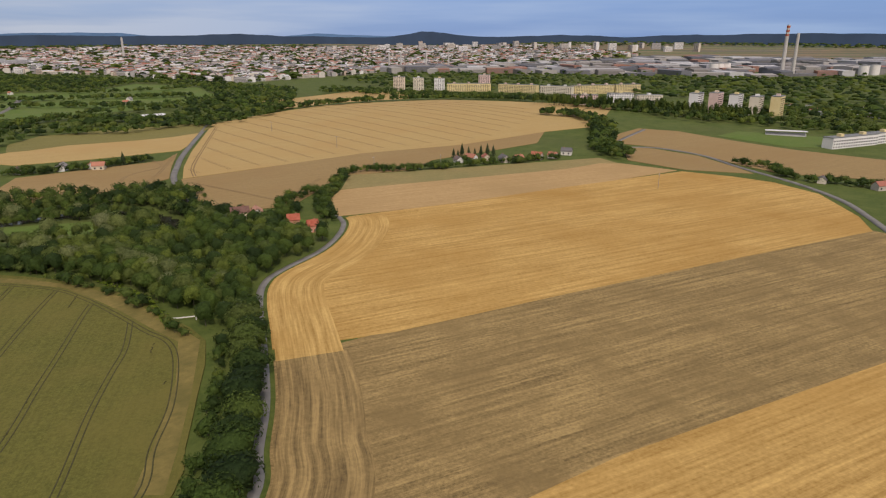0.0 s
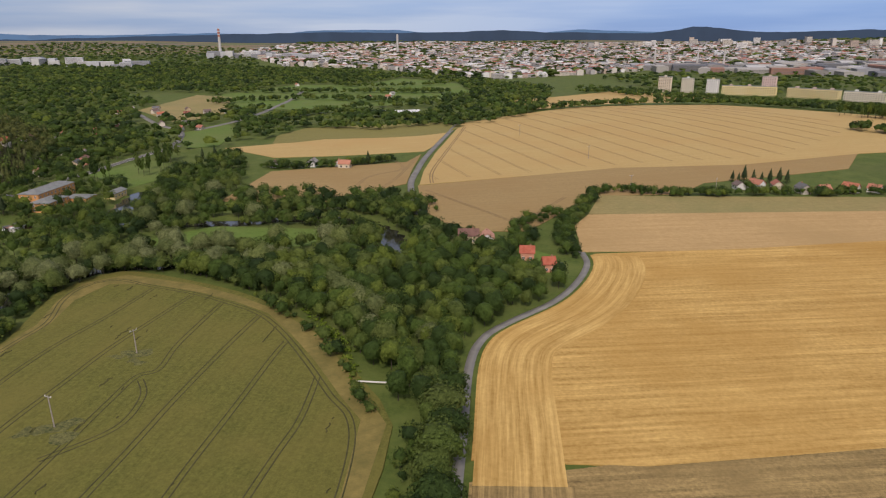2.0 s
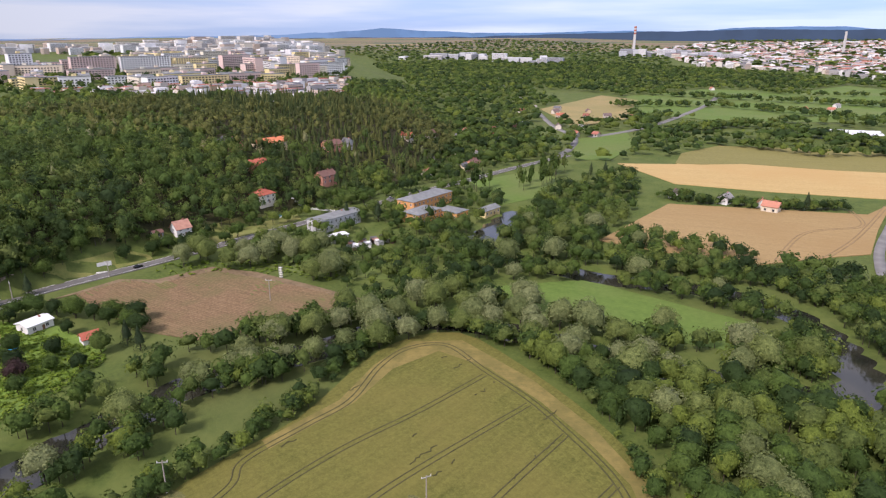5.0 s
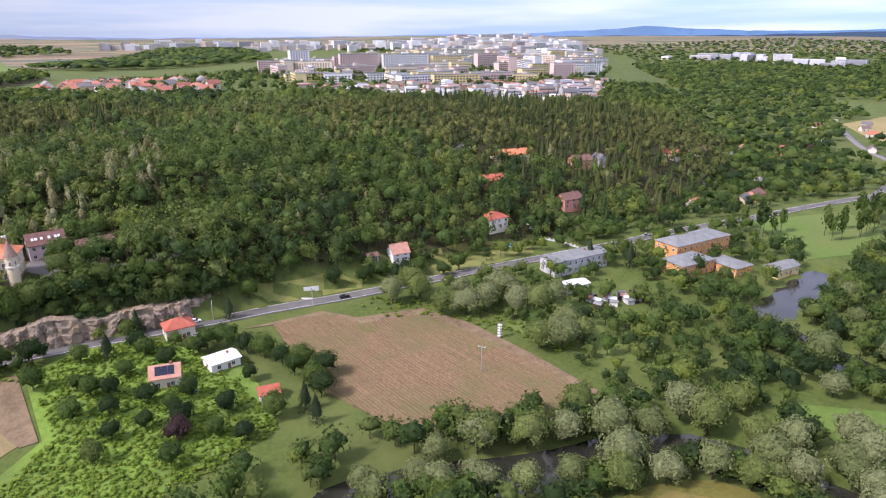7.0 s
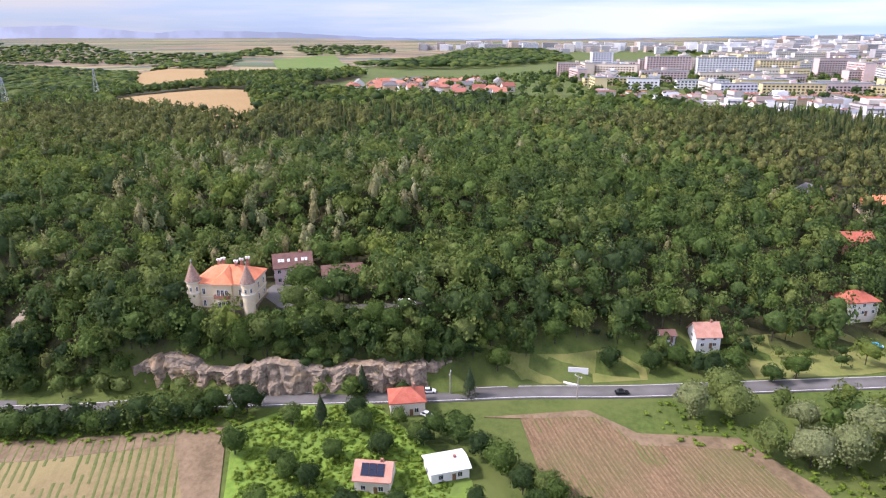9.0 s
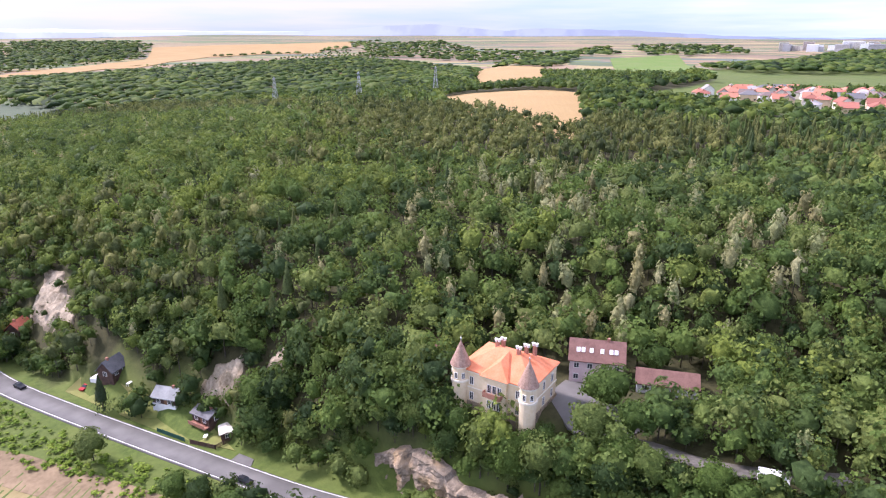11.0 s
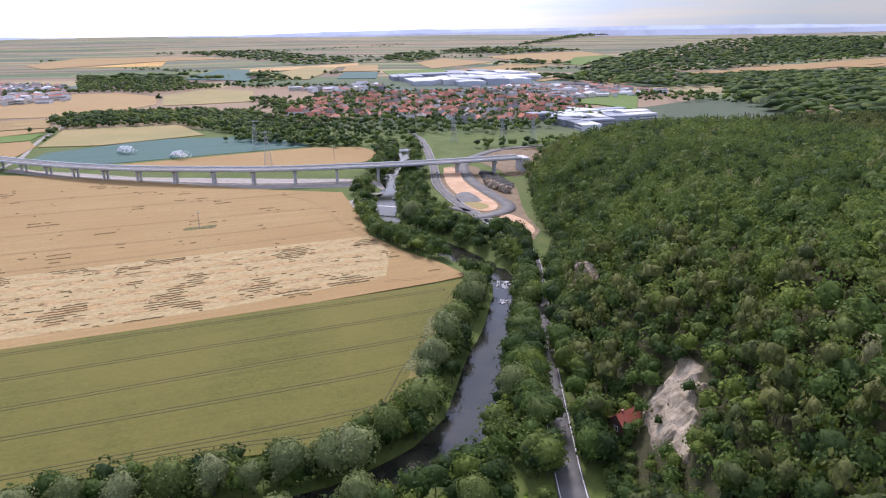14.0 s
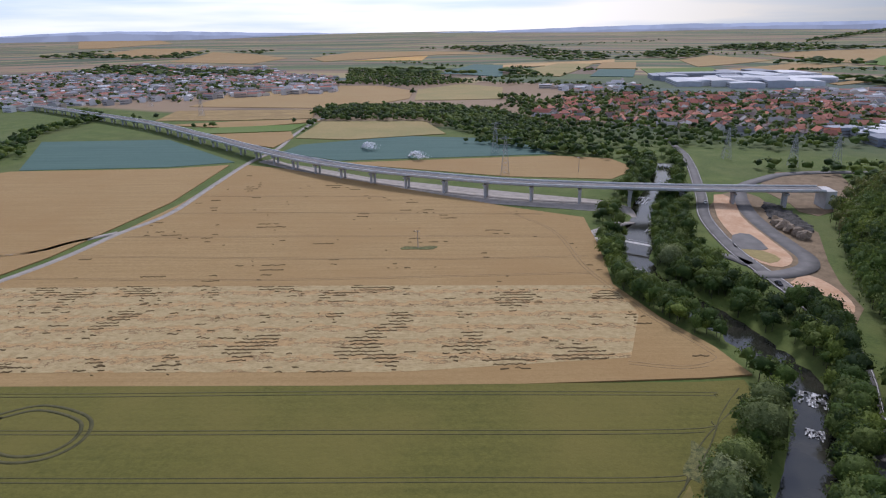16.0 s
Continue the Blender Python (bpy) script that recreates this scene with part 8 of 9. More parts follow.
woods("estate_trees", estate, "round", LEAF_BROAD, "street trees between the apartment blocks", leaves=14, size=0.11, low=6, high=12, wide=1.1, seed=94, bare=True)

# ---- city, works and far towns ----
FAR_WALL = tinted("far_wall", [(0.58, 0.55, 0.50), (0.70, 0.70, 0.69), (0.52, 0.42, 0.34), (0.76, 0.76, 0.75), (0.62, 0.57, 0.48), (0.40, 0.39, 0.38)])
FAR_ROOF = tinted("far_roof", [(0.34, 0.13, 0.09), (0.14, 0.11, 0.105), (0.30, 0.16, 0.12), (0.15, 0.15, 0.16), (0.26, 0.27, 0.29), (0.55, 0.56, 0.57), (0.24, 0.10, 0.075), (0.12, 0.125, 0.13)])
FAR_WORKS = tinted("works_sheet", [(0.30, 0.31, 0.33), (0.48, 0.49, 0.50), (0.16, 0.17, 0.19), (0.24, 0.23, 0.22), (0.36, 0.35, 0.33), (0.12, 0.13, 0.15), (0.30, 0.16, 0.12)])
FAR_SHEET = tinted("far_sheet_roof", [(0.48, 0.50, 0.52), (0.62, 0.63, 0.64), (0.30, 0.32, 0.35), (0.40, 0.42, 0.45), (0.55, 0.55, 0.54), (0.22, 0.24, 0.27)])


def many_houses(name, places, low, high, wide, wall, roof, label, seed, peak=0.35, turns=None):
    """Far buildings in one mesh, each of its own size, turn and tint, with gable or flat roof and rows of windows."""
    gen = np.random.default_rng(seed)
    z = land(places[:, 0], places[:, 1])
    V, Q, M, T = [], [], [], []
    for k, (x, y) in enumerate(places):
        a = gen.uniform(0, np.pi) if turns is None else radians(turns + gen.normal(0, 6) + 90 * int(gen.integers(0, 2)))
        w, d, h = gen.uniform(*wide) / 2, gen.uniform(*wide) * 0.26, gen.uniform(low, high)
        top = h + d * peak
        c, s, tint = np.cos(a), np.sin(a), gen.uniform()
        p = [(-w, -d, -4), (w, -d, -4), (w, d, -4), (-w, d, -4), (-w, -d, h), (w, -d, h), (w, d, h), (-w, d, h), (-w, 0, top), (w, 0, top)]
        faces = [(0, 1, 5, 4), (1, 2, 6, 5), (2, 3, 7, 6), (3, 0, 4, 7), (4, 5, 9, 8), (6, 7, 8, 9), (5, 6, 9), (7, 4, 8)]
        mats = [0, 0, 0, 0, 1, 1, 0, 0]
        for f in range(int(h / 3.4)):
            for sgn in (-1, 1):
                b = len(p)
                p += [(-w * 0.93, sgn * (d + 0.12), 1.2 + f * 3.4), (w * 0.93, sgn * (d + 0.12), 1.2 + f * 3.4), (w * 0.93, sgn * (d + 0.12), 2.5 + f * 3.4), (-w * 0.93, sgn * (d + 0.12), 2.5 + f * 3.4)]
                faces.append((b, b + 1, b + 2, b + 3))
                mats.append(2)
        n = len(V)
        V += [(x + px * c - py * s, y + px * s + py * c, z[k] + pz) for px, py, pz in p]
        Q += [[n + i for i in f] for f in faces]
        M += mats
        T += [tint] * len(p)
    me = bpy.data.meshes.new(name)
    me.from_pydata(V, [], Q)
    for m in (wall, roof, FAR_GLASS):
        me.materials.append(m)
    me.polygons.foreach_set("material_index", M)
    me.attributes.new("tint", "FLOAT", "POINT").data.foreach_set("value", T)
    return tagged(new(name, me), label, "buildings", kind="stuff")


FAR_GLASS = plain("far_window_rows", (0.10, 0.10, 0.10), (0.24, 0.23, 0.22), 0.3)
city = scatter([(-1450, 2120), (-1080, 2170), (-820, 1990), (-545, 1790), (-430, 1960), (-250, 2190), (-100, 2500), (300, 2800), (900, 3050), (600, 3900), (-600, 4000), (-1500, 3900), (-2300, 3400), (-2100, 2700)], 31, 21)
city = spare(city, [(-1387, 2939)], 40)
many_houses("city_houses", city, 7, 16, (14, 38), FAR_WALL, FAR_ROOF, "far city buildings with red roofs and pale walls", 21, turns=30)
towers = scatter([(-900, 3400), (200, 3500), (1300, 3300), (1400, 3800), (-400, 4000)], 150, 22)
many_houses("city_towers", towers, 22, 42, (22, 50), FAR_WALL, FAR_SHEET, "far pale tower blocks in the city", 22, 0.0, 10)
works = scatter([(-300, 2230), (0, 2180), (560, 2090), (1300, 2050), (1900, 1900), (2100, 2500), (1000, 2900), (300, 2720), (-80, 2480)], 80, 23)
many_houses("city_works", works, 7, 18, (40, 150), FAR_WORKS, FAR_WORKS, "far factory halls with grey and white roofs", 23, 0.1, 8)
red_edge = scatter([(480, 1010), (640, 900), (800, 800), (760, 1000), (560, 1120)], 30, 24)
many_houses("suburb_houses", red_edge, 4, 7, (10, 18), FAR_WALL, FAR_ROOF, "red-roofed houses among trees beyond the fields", 24)
modern = np.concatenate([scatter([(-2400, 1480), (-2240, 1680), (-2000, 1740), (-1760, 1740), (-1780, 1820), (-2300, 1780)], 55, 25), scatter([(-1990, 2330), (-1500, 2450), (-1500, 2560), (-2000, 2480)], 52, 26)])
many_houses("white_quarter", modern, 12, 30, (36, 80), FAR_SHEET, FAR_SHEET, "far white modern buildings above the woods", 25, 0.0, 40)
west_far = np.concatenate([scatter([(-2900, -500), (-2600, 80), (-2690, 380), (-2100, 800), (-2500, 1350), (-3300, 1200), (-3300, -300)], 64, 27), scatter([(-1650, 480), (-1560, 880), (-2000, 960), (-2050, 500)], 54, 28)])
many_houses("plateau_town", west_far, 10, 30, (26, 70), FAR_WALL, FAR_SHEET, "far pale housing estate on the plateau", 27, 0.0, 97)
town_s = np.concatenate([scatter([(1138, -821), (1115, -1002), (952, -1057), (653, -1062), (700, -1250), (1186, -1600), (1700, -1500)], 33, 29), scatter([(-57, -1224), (48, -1132), (140, -1200), (0, -1330)], 30, 30), scatter([(-380, -1000), (-560, -1150), (-420, -1330), (-200, -1200)], 26, 31)])
front = scatter([(-862, 244), (-924, 336), (-896, 413), (-1030, 624), (-769, 489), (-753, 411), (-772, 329), (-777, 275)], 24, 271)
many_houses("plateau_front_houses", front, 5, 10, (11, 22), FAR_WALL, FAR_ROOF, "pale modern houses along the forest edge of the plateau", 271, 0.1, 97)
town_s = np.concatenate([town_s, scatter([(1574, -1000), (1635, -1376), (1225, -1501), (697, -1312), (455, -993), (638, -767), (748, -553)], 27, 301)])
many_houses("southern_town", town_s, 4, 9, (12, 26), FAR_WALL, FAR_ROOF, "far town with red roofs among trees", 29)
factory = np.concatenate([scatter([(-12, -1494), (-129, -1250), (-312, -1442), (-265, -1770)], 70, 32)])
many_houses("southern_factory", factory, 8, 13, (70, 130), FAR_SHEET, FAR_SHEET, "far pale factory halls behind the village", 32, 0.05, 20)
white_halls = scatter([(-335, -780), (-385, -670), (-480, -810), (-430, -900)], 27, 33)
many_houses("white_works", white_halls, 6, 9, (28, 46), FAR_SHEET, FAR_SHEET, "white flat-roofed works beside the forest", 33, 0.0, 25)
street = np.concatenate([scatter([(-1450, 2100), (-545, 1760), (-250, 2160), (900, 3000), (600, 3900), (-600, 4000), (-1500, 3900), (-2300, 3400)], 62, 34), scatter([(-300, 2230), (560, 2090), (1900, 1900), (2100, 2500), (1000, 2900), (-80, 2480)], 75, 351), scatter([(480, 1000), (700, 860), (1000, 800), (1500, 1200), (1400, 1900), (400, 2050), (-100, 2150), (-300, 1900), (-100, 1560), (400, 1480)], 34, 35), scatter([(-1650, 1080), (-2500, 1450), (-3200, 1500), (-3200, 2700), (-2300, 3000), (-1500, 2050)], 40, 36)])
woods("city_trees", street, "round", LEAF_BROAD, "dark tree masses between far buildings", leaves=1, size=0.2, low=9, high=15, wide=2.2, seed=34, bare=True)
uplands = np.concatenate([scatter([(-2300, 3500), (-1400, 4000), (-700, 4080), (-800, 4300), (-2600, 3900)], 55, 37), scatter([(300, 4050), (1500, 3900), (2300, 3300), (3300, 2500), (3500, 2900), (2000, 4200), (600, 4400)], 55, 38), scatter([(-1700, -700), (-900, -560), (-900, -700), (-1500, -1050), (-2200, -900)], 22, 39), scatter([(-1200, -1300), (-700, -1500), (-1100, -1700), (-1700, -1500)], 24, 40), scatter([(-3000, -1100), (-2300, -700), (-2600, -500), (-3500, -900)], 40, 41), scatter([(-2300, -2100), (-1500, -2200), (-1900, -2600), (-2900, -2500)], 42, 42), scatter([(1600, -1900), (2300, -1500), (2500, -1900), (1800, -2300)], 45, 43), scatter([(900, -1250), (1500, -1150), (1700, -1400), (1000, -1420)], 30, 45), scatter([(200, -1500), (700, -1450), (800, -1600), (300, -1680)], 28, 46), scatter([(-600, -1250), (-300, -1550), (-500, -1700), (-900, -1450)], 26, 47), scatter([(400, -2100), (1200, -2700), (900, -2900), (200, -2300)], 40, 48), scatter([(-800, -2000), (-200, -2100), (-300, -2350), (-900, -2200)], 36, 49), scatter([(1300, -500), (2000, -900), (2000, -1100), (1300, -700)], 34, 50), scatter([(-2700, -250), (-1500, -300), (-1400, -150), (-2000, 150), (-2700, 50)], 26, 44), scatter([(-640, -650), (-650, -1107), (-800, -1640), (-1156, -1660), (-1556, -1783), (-2000, -1752), (-1819, -1043), (-1160, -520), (-900, -520)], 24, 51), scatter([(-1463, -3600), (-1908, -3195), (-1435, -2300), (-962, -2136)], 44, 52), scatter([(-2601, -2334), (-3033, -2187), (-2685, -1691), (-2901, -1144), (-2342, -824), (-2086, -1229), (-2154, -1823)], 40, 53), scatter([(-470, -1708), (-656, -1600), (-1008, -1952), (-1477, -2252), (-1805, -2874), (-1654, -3699), (-1255, -3463), (-723, -2738)], 44, 54)] + [scatter(ring, 34, 55 + i) for i, ring in enumerate(SOUTH_WOODS[:4])])
uplands = clear(uplands, (), [ring for m, text, ring in SOUTH_FIELDS])
woods("upland_woods", uplands, "round", LEAF_BROAD, "far dark woods on the uplands", leaves=1, size=0.2, low=12, high=18, wide=2.6, seed=37, bare=True)


def stack(name, x, y, r, h, bands, label):
    root = new(name)
    tagged(root, label, "chimney")
    root.matrix_basis = pose(x, y, float(land(np.array([x]), np.array([y]))[0]))
    bm = bmesh.new()
    bmesh.ops.create_cone(bm, cap_ends=True, segments=16, radius1=r * 1.4, radius2=r, depth=h, matrix=pose(0, 0, h / 2))
    part("shaft", bm, CONCRETE, root)
    for i in range(bands):
        z = h - 6 - i * 12
        bm = bmesh.new()
        bmesh.ops.create_cone(bm, cap_ends=True, segments=16, radius1=r * 1.12, radius2=r * 1.1, depth=6, matrix=pose(0, 0, z))
        part("red_band", bm, RED_ROOF, root, "red warning band")
    return root


stack("tall_chimney", 1054, 2089, 4.5, 152, 3, "tall power station chimney with red bands")
stack("tall_chimney", 1086, 2085, 4.0, 128, 0, "tall pale power station chimney")
stack("tower_mast", -1969, 2408, 4.5, 118, 4, "tall red and white transmitter mast")
stack("church_spire", -1387, 2939, 4.0, 92, 0, "slender church tower over the city")
for i, x in enumerate((-190, -150, -60, 20)):
    stack("works_chimney", x, 2380 + 20 * i, 2.5, 60, 0, "slender brick works chimney")
for x, y in ((905, 2250), (930, 2262), (955, 2268), (1290, 2060), (1330, 2070)):
    t = new("storage_tank")
    tagged(t, "pale cylindrical storage tank at the works", "tank", "storage tanks")
    t.matrix_basis = pose(x, y, float(land(np.array([x]), np.array([y]))[0]))
    bm = bmesh.new()
    bmesh.ops.create_cone(bm, cap_ends=True, segments=18, radius1=14, radius2=14, depth=30, matrix=pose(0, 0, 15))
    part("shell", bm, WHITE_PLASTER, t)
    bm = bmesh.new()
    bmesh.ops.create_cone(bm, cap_ends=True, segments=18, radius1=14.4, radius2=2, depth=4, matrix=pose(0, 0, 32))
    part("lid", bm, GREY_ROOF, t)


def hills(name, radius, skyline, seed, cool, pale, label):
    """Far hills round the horizon, a plain glowing backdrop: heights by compass turn, haze painted in, paler towards
    the evening sun.
    """
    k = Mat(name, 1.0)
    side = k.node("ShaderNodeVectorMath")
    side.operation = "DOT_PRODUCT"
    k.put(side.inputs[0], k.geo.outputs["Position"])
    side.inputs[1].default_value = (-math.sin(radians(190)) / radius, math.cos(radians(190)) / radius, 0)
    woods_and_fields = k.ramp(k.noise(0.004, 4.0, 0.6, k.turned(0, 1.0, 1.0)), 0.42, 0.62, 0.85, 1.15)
    # haze is put into a glowing tone: blue northward, pale towards the sun
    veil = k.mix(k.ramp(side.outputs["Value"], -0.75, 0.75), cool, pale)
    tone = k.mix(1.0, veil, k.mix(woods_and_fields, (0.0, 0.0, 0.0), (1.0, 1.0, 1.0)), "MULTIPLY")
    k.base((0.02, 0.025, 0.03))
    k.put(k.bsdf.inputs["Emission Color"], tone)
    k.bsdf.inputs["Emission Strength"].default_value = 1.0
    turn = np.linspace(0, 360, 721)[:-1]
    rise = np.interp(turn, [p[0] for p in skyline], [p[1] for p in skyline])
    rough = np.array([noise.noise(Vector((math.cos(radians(t)) * 30, math.sin(radians(t)) * 30, seed))) + 0.5 * noise.noise(Vector((math.cos(radians(t)) * 90, math.sin(radians(t)) * 90, seed))) for t in turn])
    top = 107 + radius * np.tan(np.radians(rise + 0.07 * rough))
    x, y = -150 - radius * np.sin(np.radians(turn)), 80 + radius * np.cos(np.radians(turn))
    n = len(turn)
    v = np.concatenate([np.column_stack([x, y, np.full(n, 0.0)]), np.column_stack([x, y, top])])
    i = np.arange(n)
    j = (i + 1) % n
    ob = new(name, mesh_from(name, v, np.stack([i, j, j + n, i + n], -1), [k.m]))
    return tagged(ob, label, "hills", kind="structure")


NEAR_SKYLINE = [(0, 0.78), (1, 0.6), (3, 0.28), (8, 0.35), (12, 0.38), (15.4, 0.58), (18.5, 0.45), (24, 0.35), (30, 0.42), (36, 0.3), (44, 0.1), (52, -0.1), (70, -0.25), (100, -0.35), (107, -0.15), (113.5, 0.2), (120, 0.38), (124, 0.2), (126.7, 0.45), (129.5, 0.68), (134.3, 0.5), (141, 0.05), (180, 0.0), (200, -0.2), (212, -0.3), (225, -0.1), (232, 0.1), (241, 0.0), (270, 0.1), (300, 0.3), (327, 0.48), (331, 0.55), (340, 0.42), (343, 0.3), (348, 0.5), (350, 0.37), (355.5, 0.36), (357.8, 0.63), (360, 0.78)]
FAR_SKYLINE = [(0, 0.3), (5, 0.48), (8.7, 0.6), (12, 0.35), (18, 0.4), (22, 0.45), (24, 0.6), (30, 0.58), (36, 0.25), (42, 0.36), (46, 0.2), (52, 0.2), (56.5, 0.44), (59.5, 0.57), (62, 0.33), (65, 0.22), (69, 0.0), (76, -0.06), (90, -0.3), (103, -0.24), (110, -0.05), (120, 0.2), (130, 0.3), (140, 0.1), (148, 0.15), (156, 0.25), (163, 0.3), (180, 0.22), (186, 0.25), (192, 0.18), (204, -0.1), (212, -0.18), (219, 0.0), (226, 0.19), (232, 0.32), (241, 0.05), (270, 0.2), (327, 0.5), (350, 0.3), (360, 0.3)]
hills("backdrop_near_hills", 4560, NEAR_SKYLINE, 3.1, (0.030, 0.056, 0.098), (0.33, 0.36, 0.42), "far dark wooded hills along the horizon, with haze in their colour")
hills("backdrop_far_hills", 4680, FAR_SKYLINE, 8.4, (0.10, 0.20, 0.34), (0.42, 0.47, 0.56), "farthest hills along the horizon, blue with haze in their colour")


# ---- poles, pylons, vehicles and small things ----
def pole(x, y, h, label, arms=1, timber=POLE_WOOD):
    root = new("power_pole")
    tagged(root, label, "power pole", "power poles")
    root.matrix_basis = pose(x, y, float(land(np.array([x]), np.array([y]))[0]), 0, 0, (x * 7) % 90)
    bm = bmesh.new()
    bmesh.ops.create_cone(bm, cap_ends=True, segments=8, radius1=0.22, radius2=0.14, depth=h + 1, matrix=pose(0, 0, h / 2 - 0.5))
    part("post", bm, timber, root)
    for i in range(arms):
        part("crossarm", boxed((-1.3, 1.3, -0.08, 0.08, h - 0.6 - i * 1.2, h - 0.4 - i * 1.2)), STEEL, root)
        for s in (-1.2, 0, 1.2):
            bm = bmesh.new()
            bmesh.ops.create_cone(bm, cap_ends=True, segments=6, radius1=0.12, radius2=0.07, depth=0.4, matrix=pose(s, 0, h - 0.2 - i * 1.2))
            part("insulator", bm, WHITE_PLASTER, root)


for x, y, h in ((-194, 228, 10), (-180, 184, 11), (-206, 172, 10), (-235, 178, 10), (-109, 666, 12), (-202, 771, 12), (163, 482, 12), (-2, 565, 12), (-137, -281, 10), (-340, 243, 10), (-154, -498, 12), (-60, 560, 11), (-398, 152, 8), (-404, 190, 8)):
    pole(x, y, h, "slender power pole with crossarm standing in a crop")


def strut(bm, a, b, r=0.09):
    d = Vector(b) - Vector(a)
    m = Matrix.Translation((Vector(a) + Vector(b)) / 2) @ d.to_track_quat("Z", "Y").to_matrix().to_4x4()
    bmesh.ops.create_cone(bm, cap_ends=False, segments=4, radius1=r, radius2=r, depth=d.length, matrix=m)


def pylon(x, y, h, w, arms):
    root = new("lattice_pylon")
    tagged(root, "grey steel lattice pylon with crossarms", "pylon", "lattice pylons")
    root.matrix_basis = pose(x, y, float(land(np.array([x]), np.array([y]))[0]), 0, 0, 25)
    for sx, sy in ((-1, -1), (1, -1), (1, 1), (-1, 1)):
        bm = bmesh.new()
        strut(bm, (sx * w / 2, sy * w / 2, 0), (sx * 0.4, sy * 0.4, h), 0.14)
        part("leg", bm, STEEL, root)
    bm = bmesh.new()
    n = 8
    for i in range(n):
        u, v = i / n, (i + 1) / n
        p, q = w / 2 * (1 - u) + 0.4 * u, w / 2 * (1 - v) + 0.4 * v
        for (ax, ay), (bx, by) in (((-1, -1), (1, -1)), ((1, -1), (1, 1)), ((1, 1), (-1, 1)), ((-1, 1), (-1, -1))):
            strut(bm, (ax * p, ay * p, u * h), (bx * q, by * q, v * h), 0.07)
            strut(bm, (bx * p, by * p, u * h), (ax * q, ay * q, v * h), 0.07)
    tagged(part("bracing", bm, STEEL, root), kind="stuff")
    for k in range(arms):
        bm = bmesh.new()
        z = h - 2 - k * 4.5
        strut(bm, (-5 + k, 0, z), (5 - k, 0, z), 0.12)
        strut(bm, (-5 + k, 0, z), (0, 0, z + 1.5), 0.08)
        strut(bm, (5 - k, 0, z), (0, 0, z + 1.5), 0.08)
        part("crossarm", bm, STEEL, root)


for x, y, h in ((-106, -465, 30), (-59, -551, 28), (-250, -600, 26), (-300, -590, 26), (-330, -600, 26), (600, -700, 30), (420, -640, 28), (-700, -420, 34), (-780, -380, 34), (-860, -340, 34)):
    pylon(x, y, h, 6.5, 3)


def car(x, y, z, turn, paint, label, long=4.2, wide=1.8, tall=1.45, van=False):
    root = new("van" if van else "car")
    tagged(root, label, "van" if van else "car")
    root.matrix_basis = pose(x, y, z, 0, 0, turn)
    a, b = long / 2, wide / 2
    prof = [(-a, 0.3), (a, 0.3), (a, 0.75), (a * 0.5, 0.9), (-a, 0.95)] if not van else [(-a, 0.35), (a, 0.35), (a, 1.0), (a * 0.62, 1.25), (a * 0.45, tall), (-a, tall)]
    m = len(prof)
    body = solid([(px, -b, pz) for px, pz in prof] + [(px, b, pz) for px, pz in prof], [tuple(range(m)), tuple(range(2 * m - 1, m - 1, -1))] + [(i, (i + 1) % m, m + (i + 1) % m, m + i) for i in range(m)])
    bmesh.ops.bevel(body, geom=list(body.edges), offset=0.07, segments=2, affect="EDGES")
    part("body", body, paint, root)
    if van:
        part("windscreen", solid([(a * 0.63, -b + 0.1, 1.3), (a * 0.63, b - 0.1, 1.3), (a * 0.49, b - 0.1, tall - 0.1), (a * 0.49, -b + 0.1, tall - 0.1), (a * 0.6, -b + 0.1, 1.3), (a * 0.6, b - 0.1, 1.3), (a * 0.46, b - 0.1, tall - 0.1), (a * 0.46, -b + 0.1, tall - 0.1)], [(0, 1, 2, 3), (7, 6, 5, 4), (0, 4, 5, 1), (1, 5, 6, 2), (2, 6, 7, 3), (3, 7, 4, 0)]), GLASS, root)
    else:
        cab = [(-a * 0.85, 0.93), (a * 0.45, 0.9), (a * 0.12, tall), (-a * 0.6, tall)]
        part("cabin_glass", solid([(px, -b * 0.9 if k < 2 else -b * 0.75, pz) for k, (px, pz) in enumerate(cab)] + [(px, b * 0.9 if k < 2 else b * 0.75, pz) for k, (px, pz) in enumerate(cab)], [(0, 1, 2, 3), (7, 6, 5, 4), (0, 4, 5, 1), (1, 5, 6, 2), (2, 6, 7, 3), (3, 7, 4, 0)]), GLASS, root)
        part("roof_panel", boxed((-a * 0.58, a * 0.12, -b * 0.74, b * 0.74, tall, tall + 0.05)), paint, root)
    for sx in (-0.62, 0.62):
        for sy in (-1, 1):
            bm = bmesh.new()
            bmesh.ops.create_cone(bm, cap_ends=True, segments=12, radius1=0.32, radius2=0.32, depth=0.22, matrix=pose(a * sx, sy * (b - 0.08), 0.32, 90))
            part("wheel", bm, RUBBER, root)
    return root


BLACK_PAINT = Mat("black_car_paint", 0.25).base((0.012, 0.012, 0.014)).m
WHITE_PAINT = Mat("white_car_paint", 0.3).base((0.75, 0.75, 0.74)).m
RED_PAINT = Mat("red_car_paint", 0.3).base((0.35, 0.03, 0.03)).m
SILVER_PAINT = Mat("silver_car_paint", 0.3, 0.3).base((0.45, 0.46, 0.47)).m


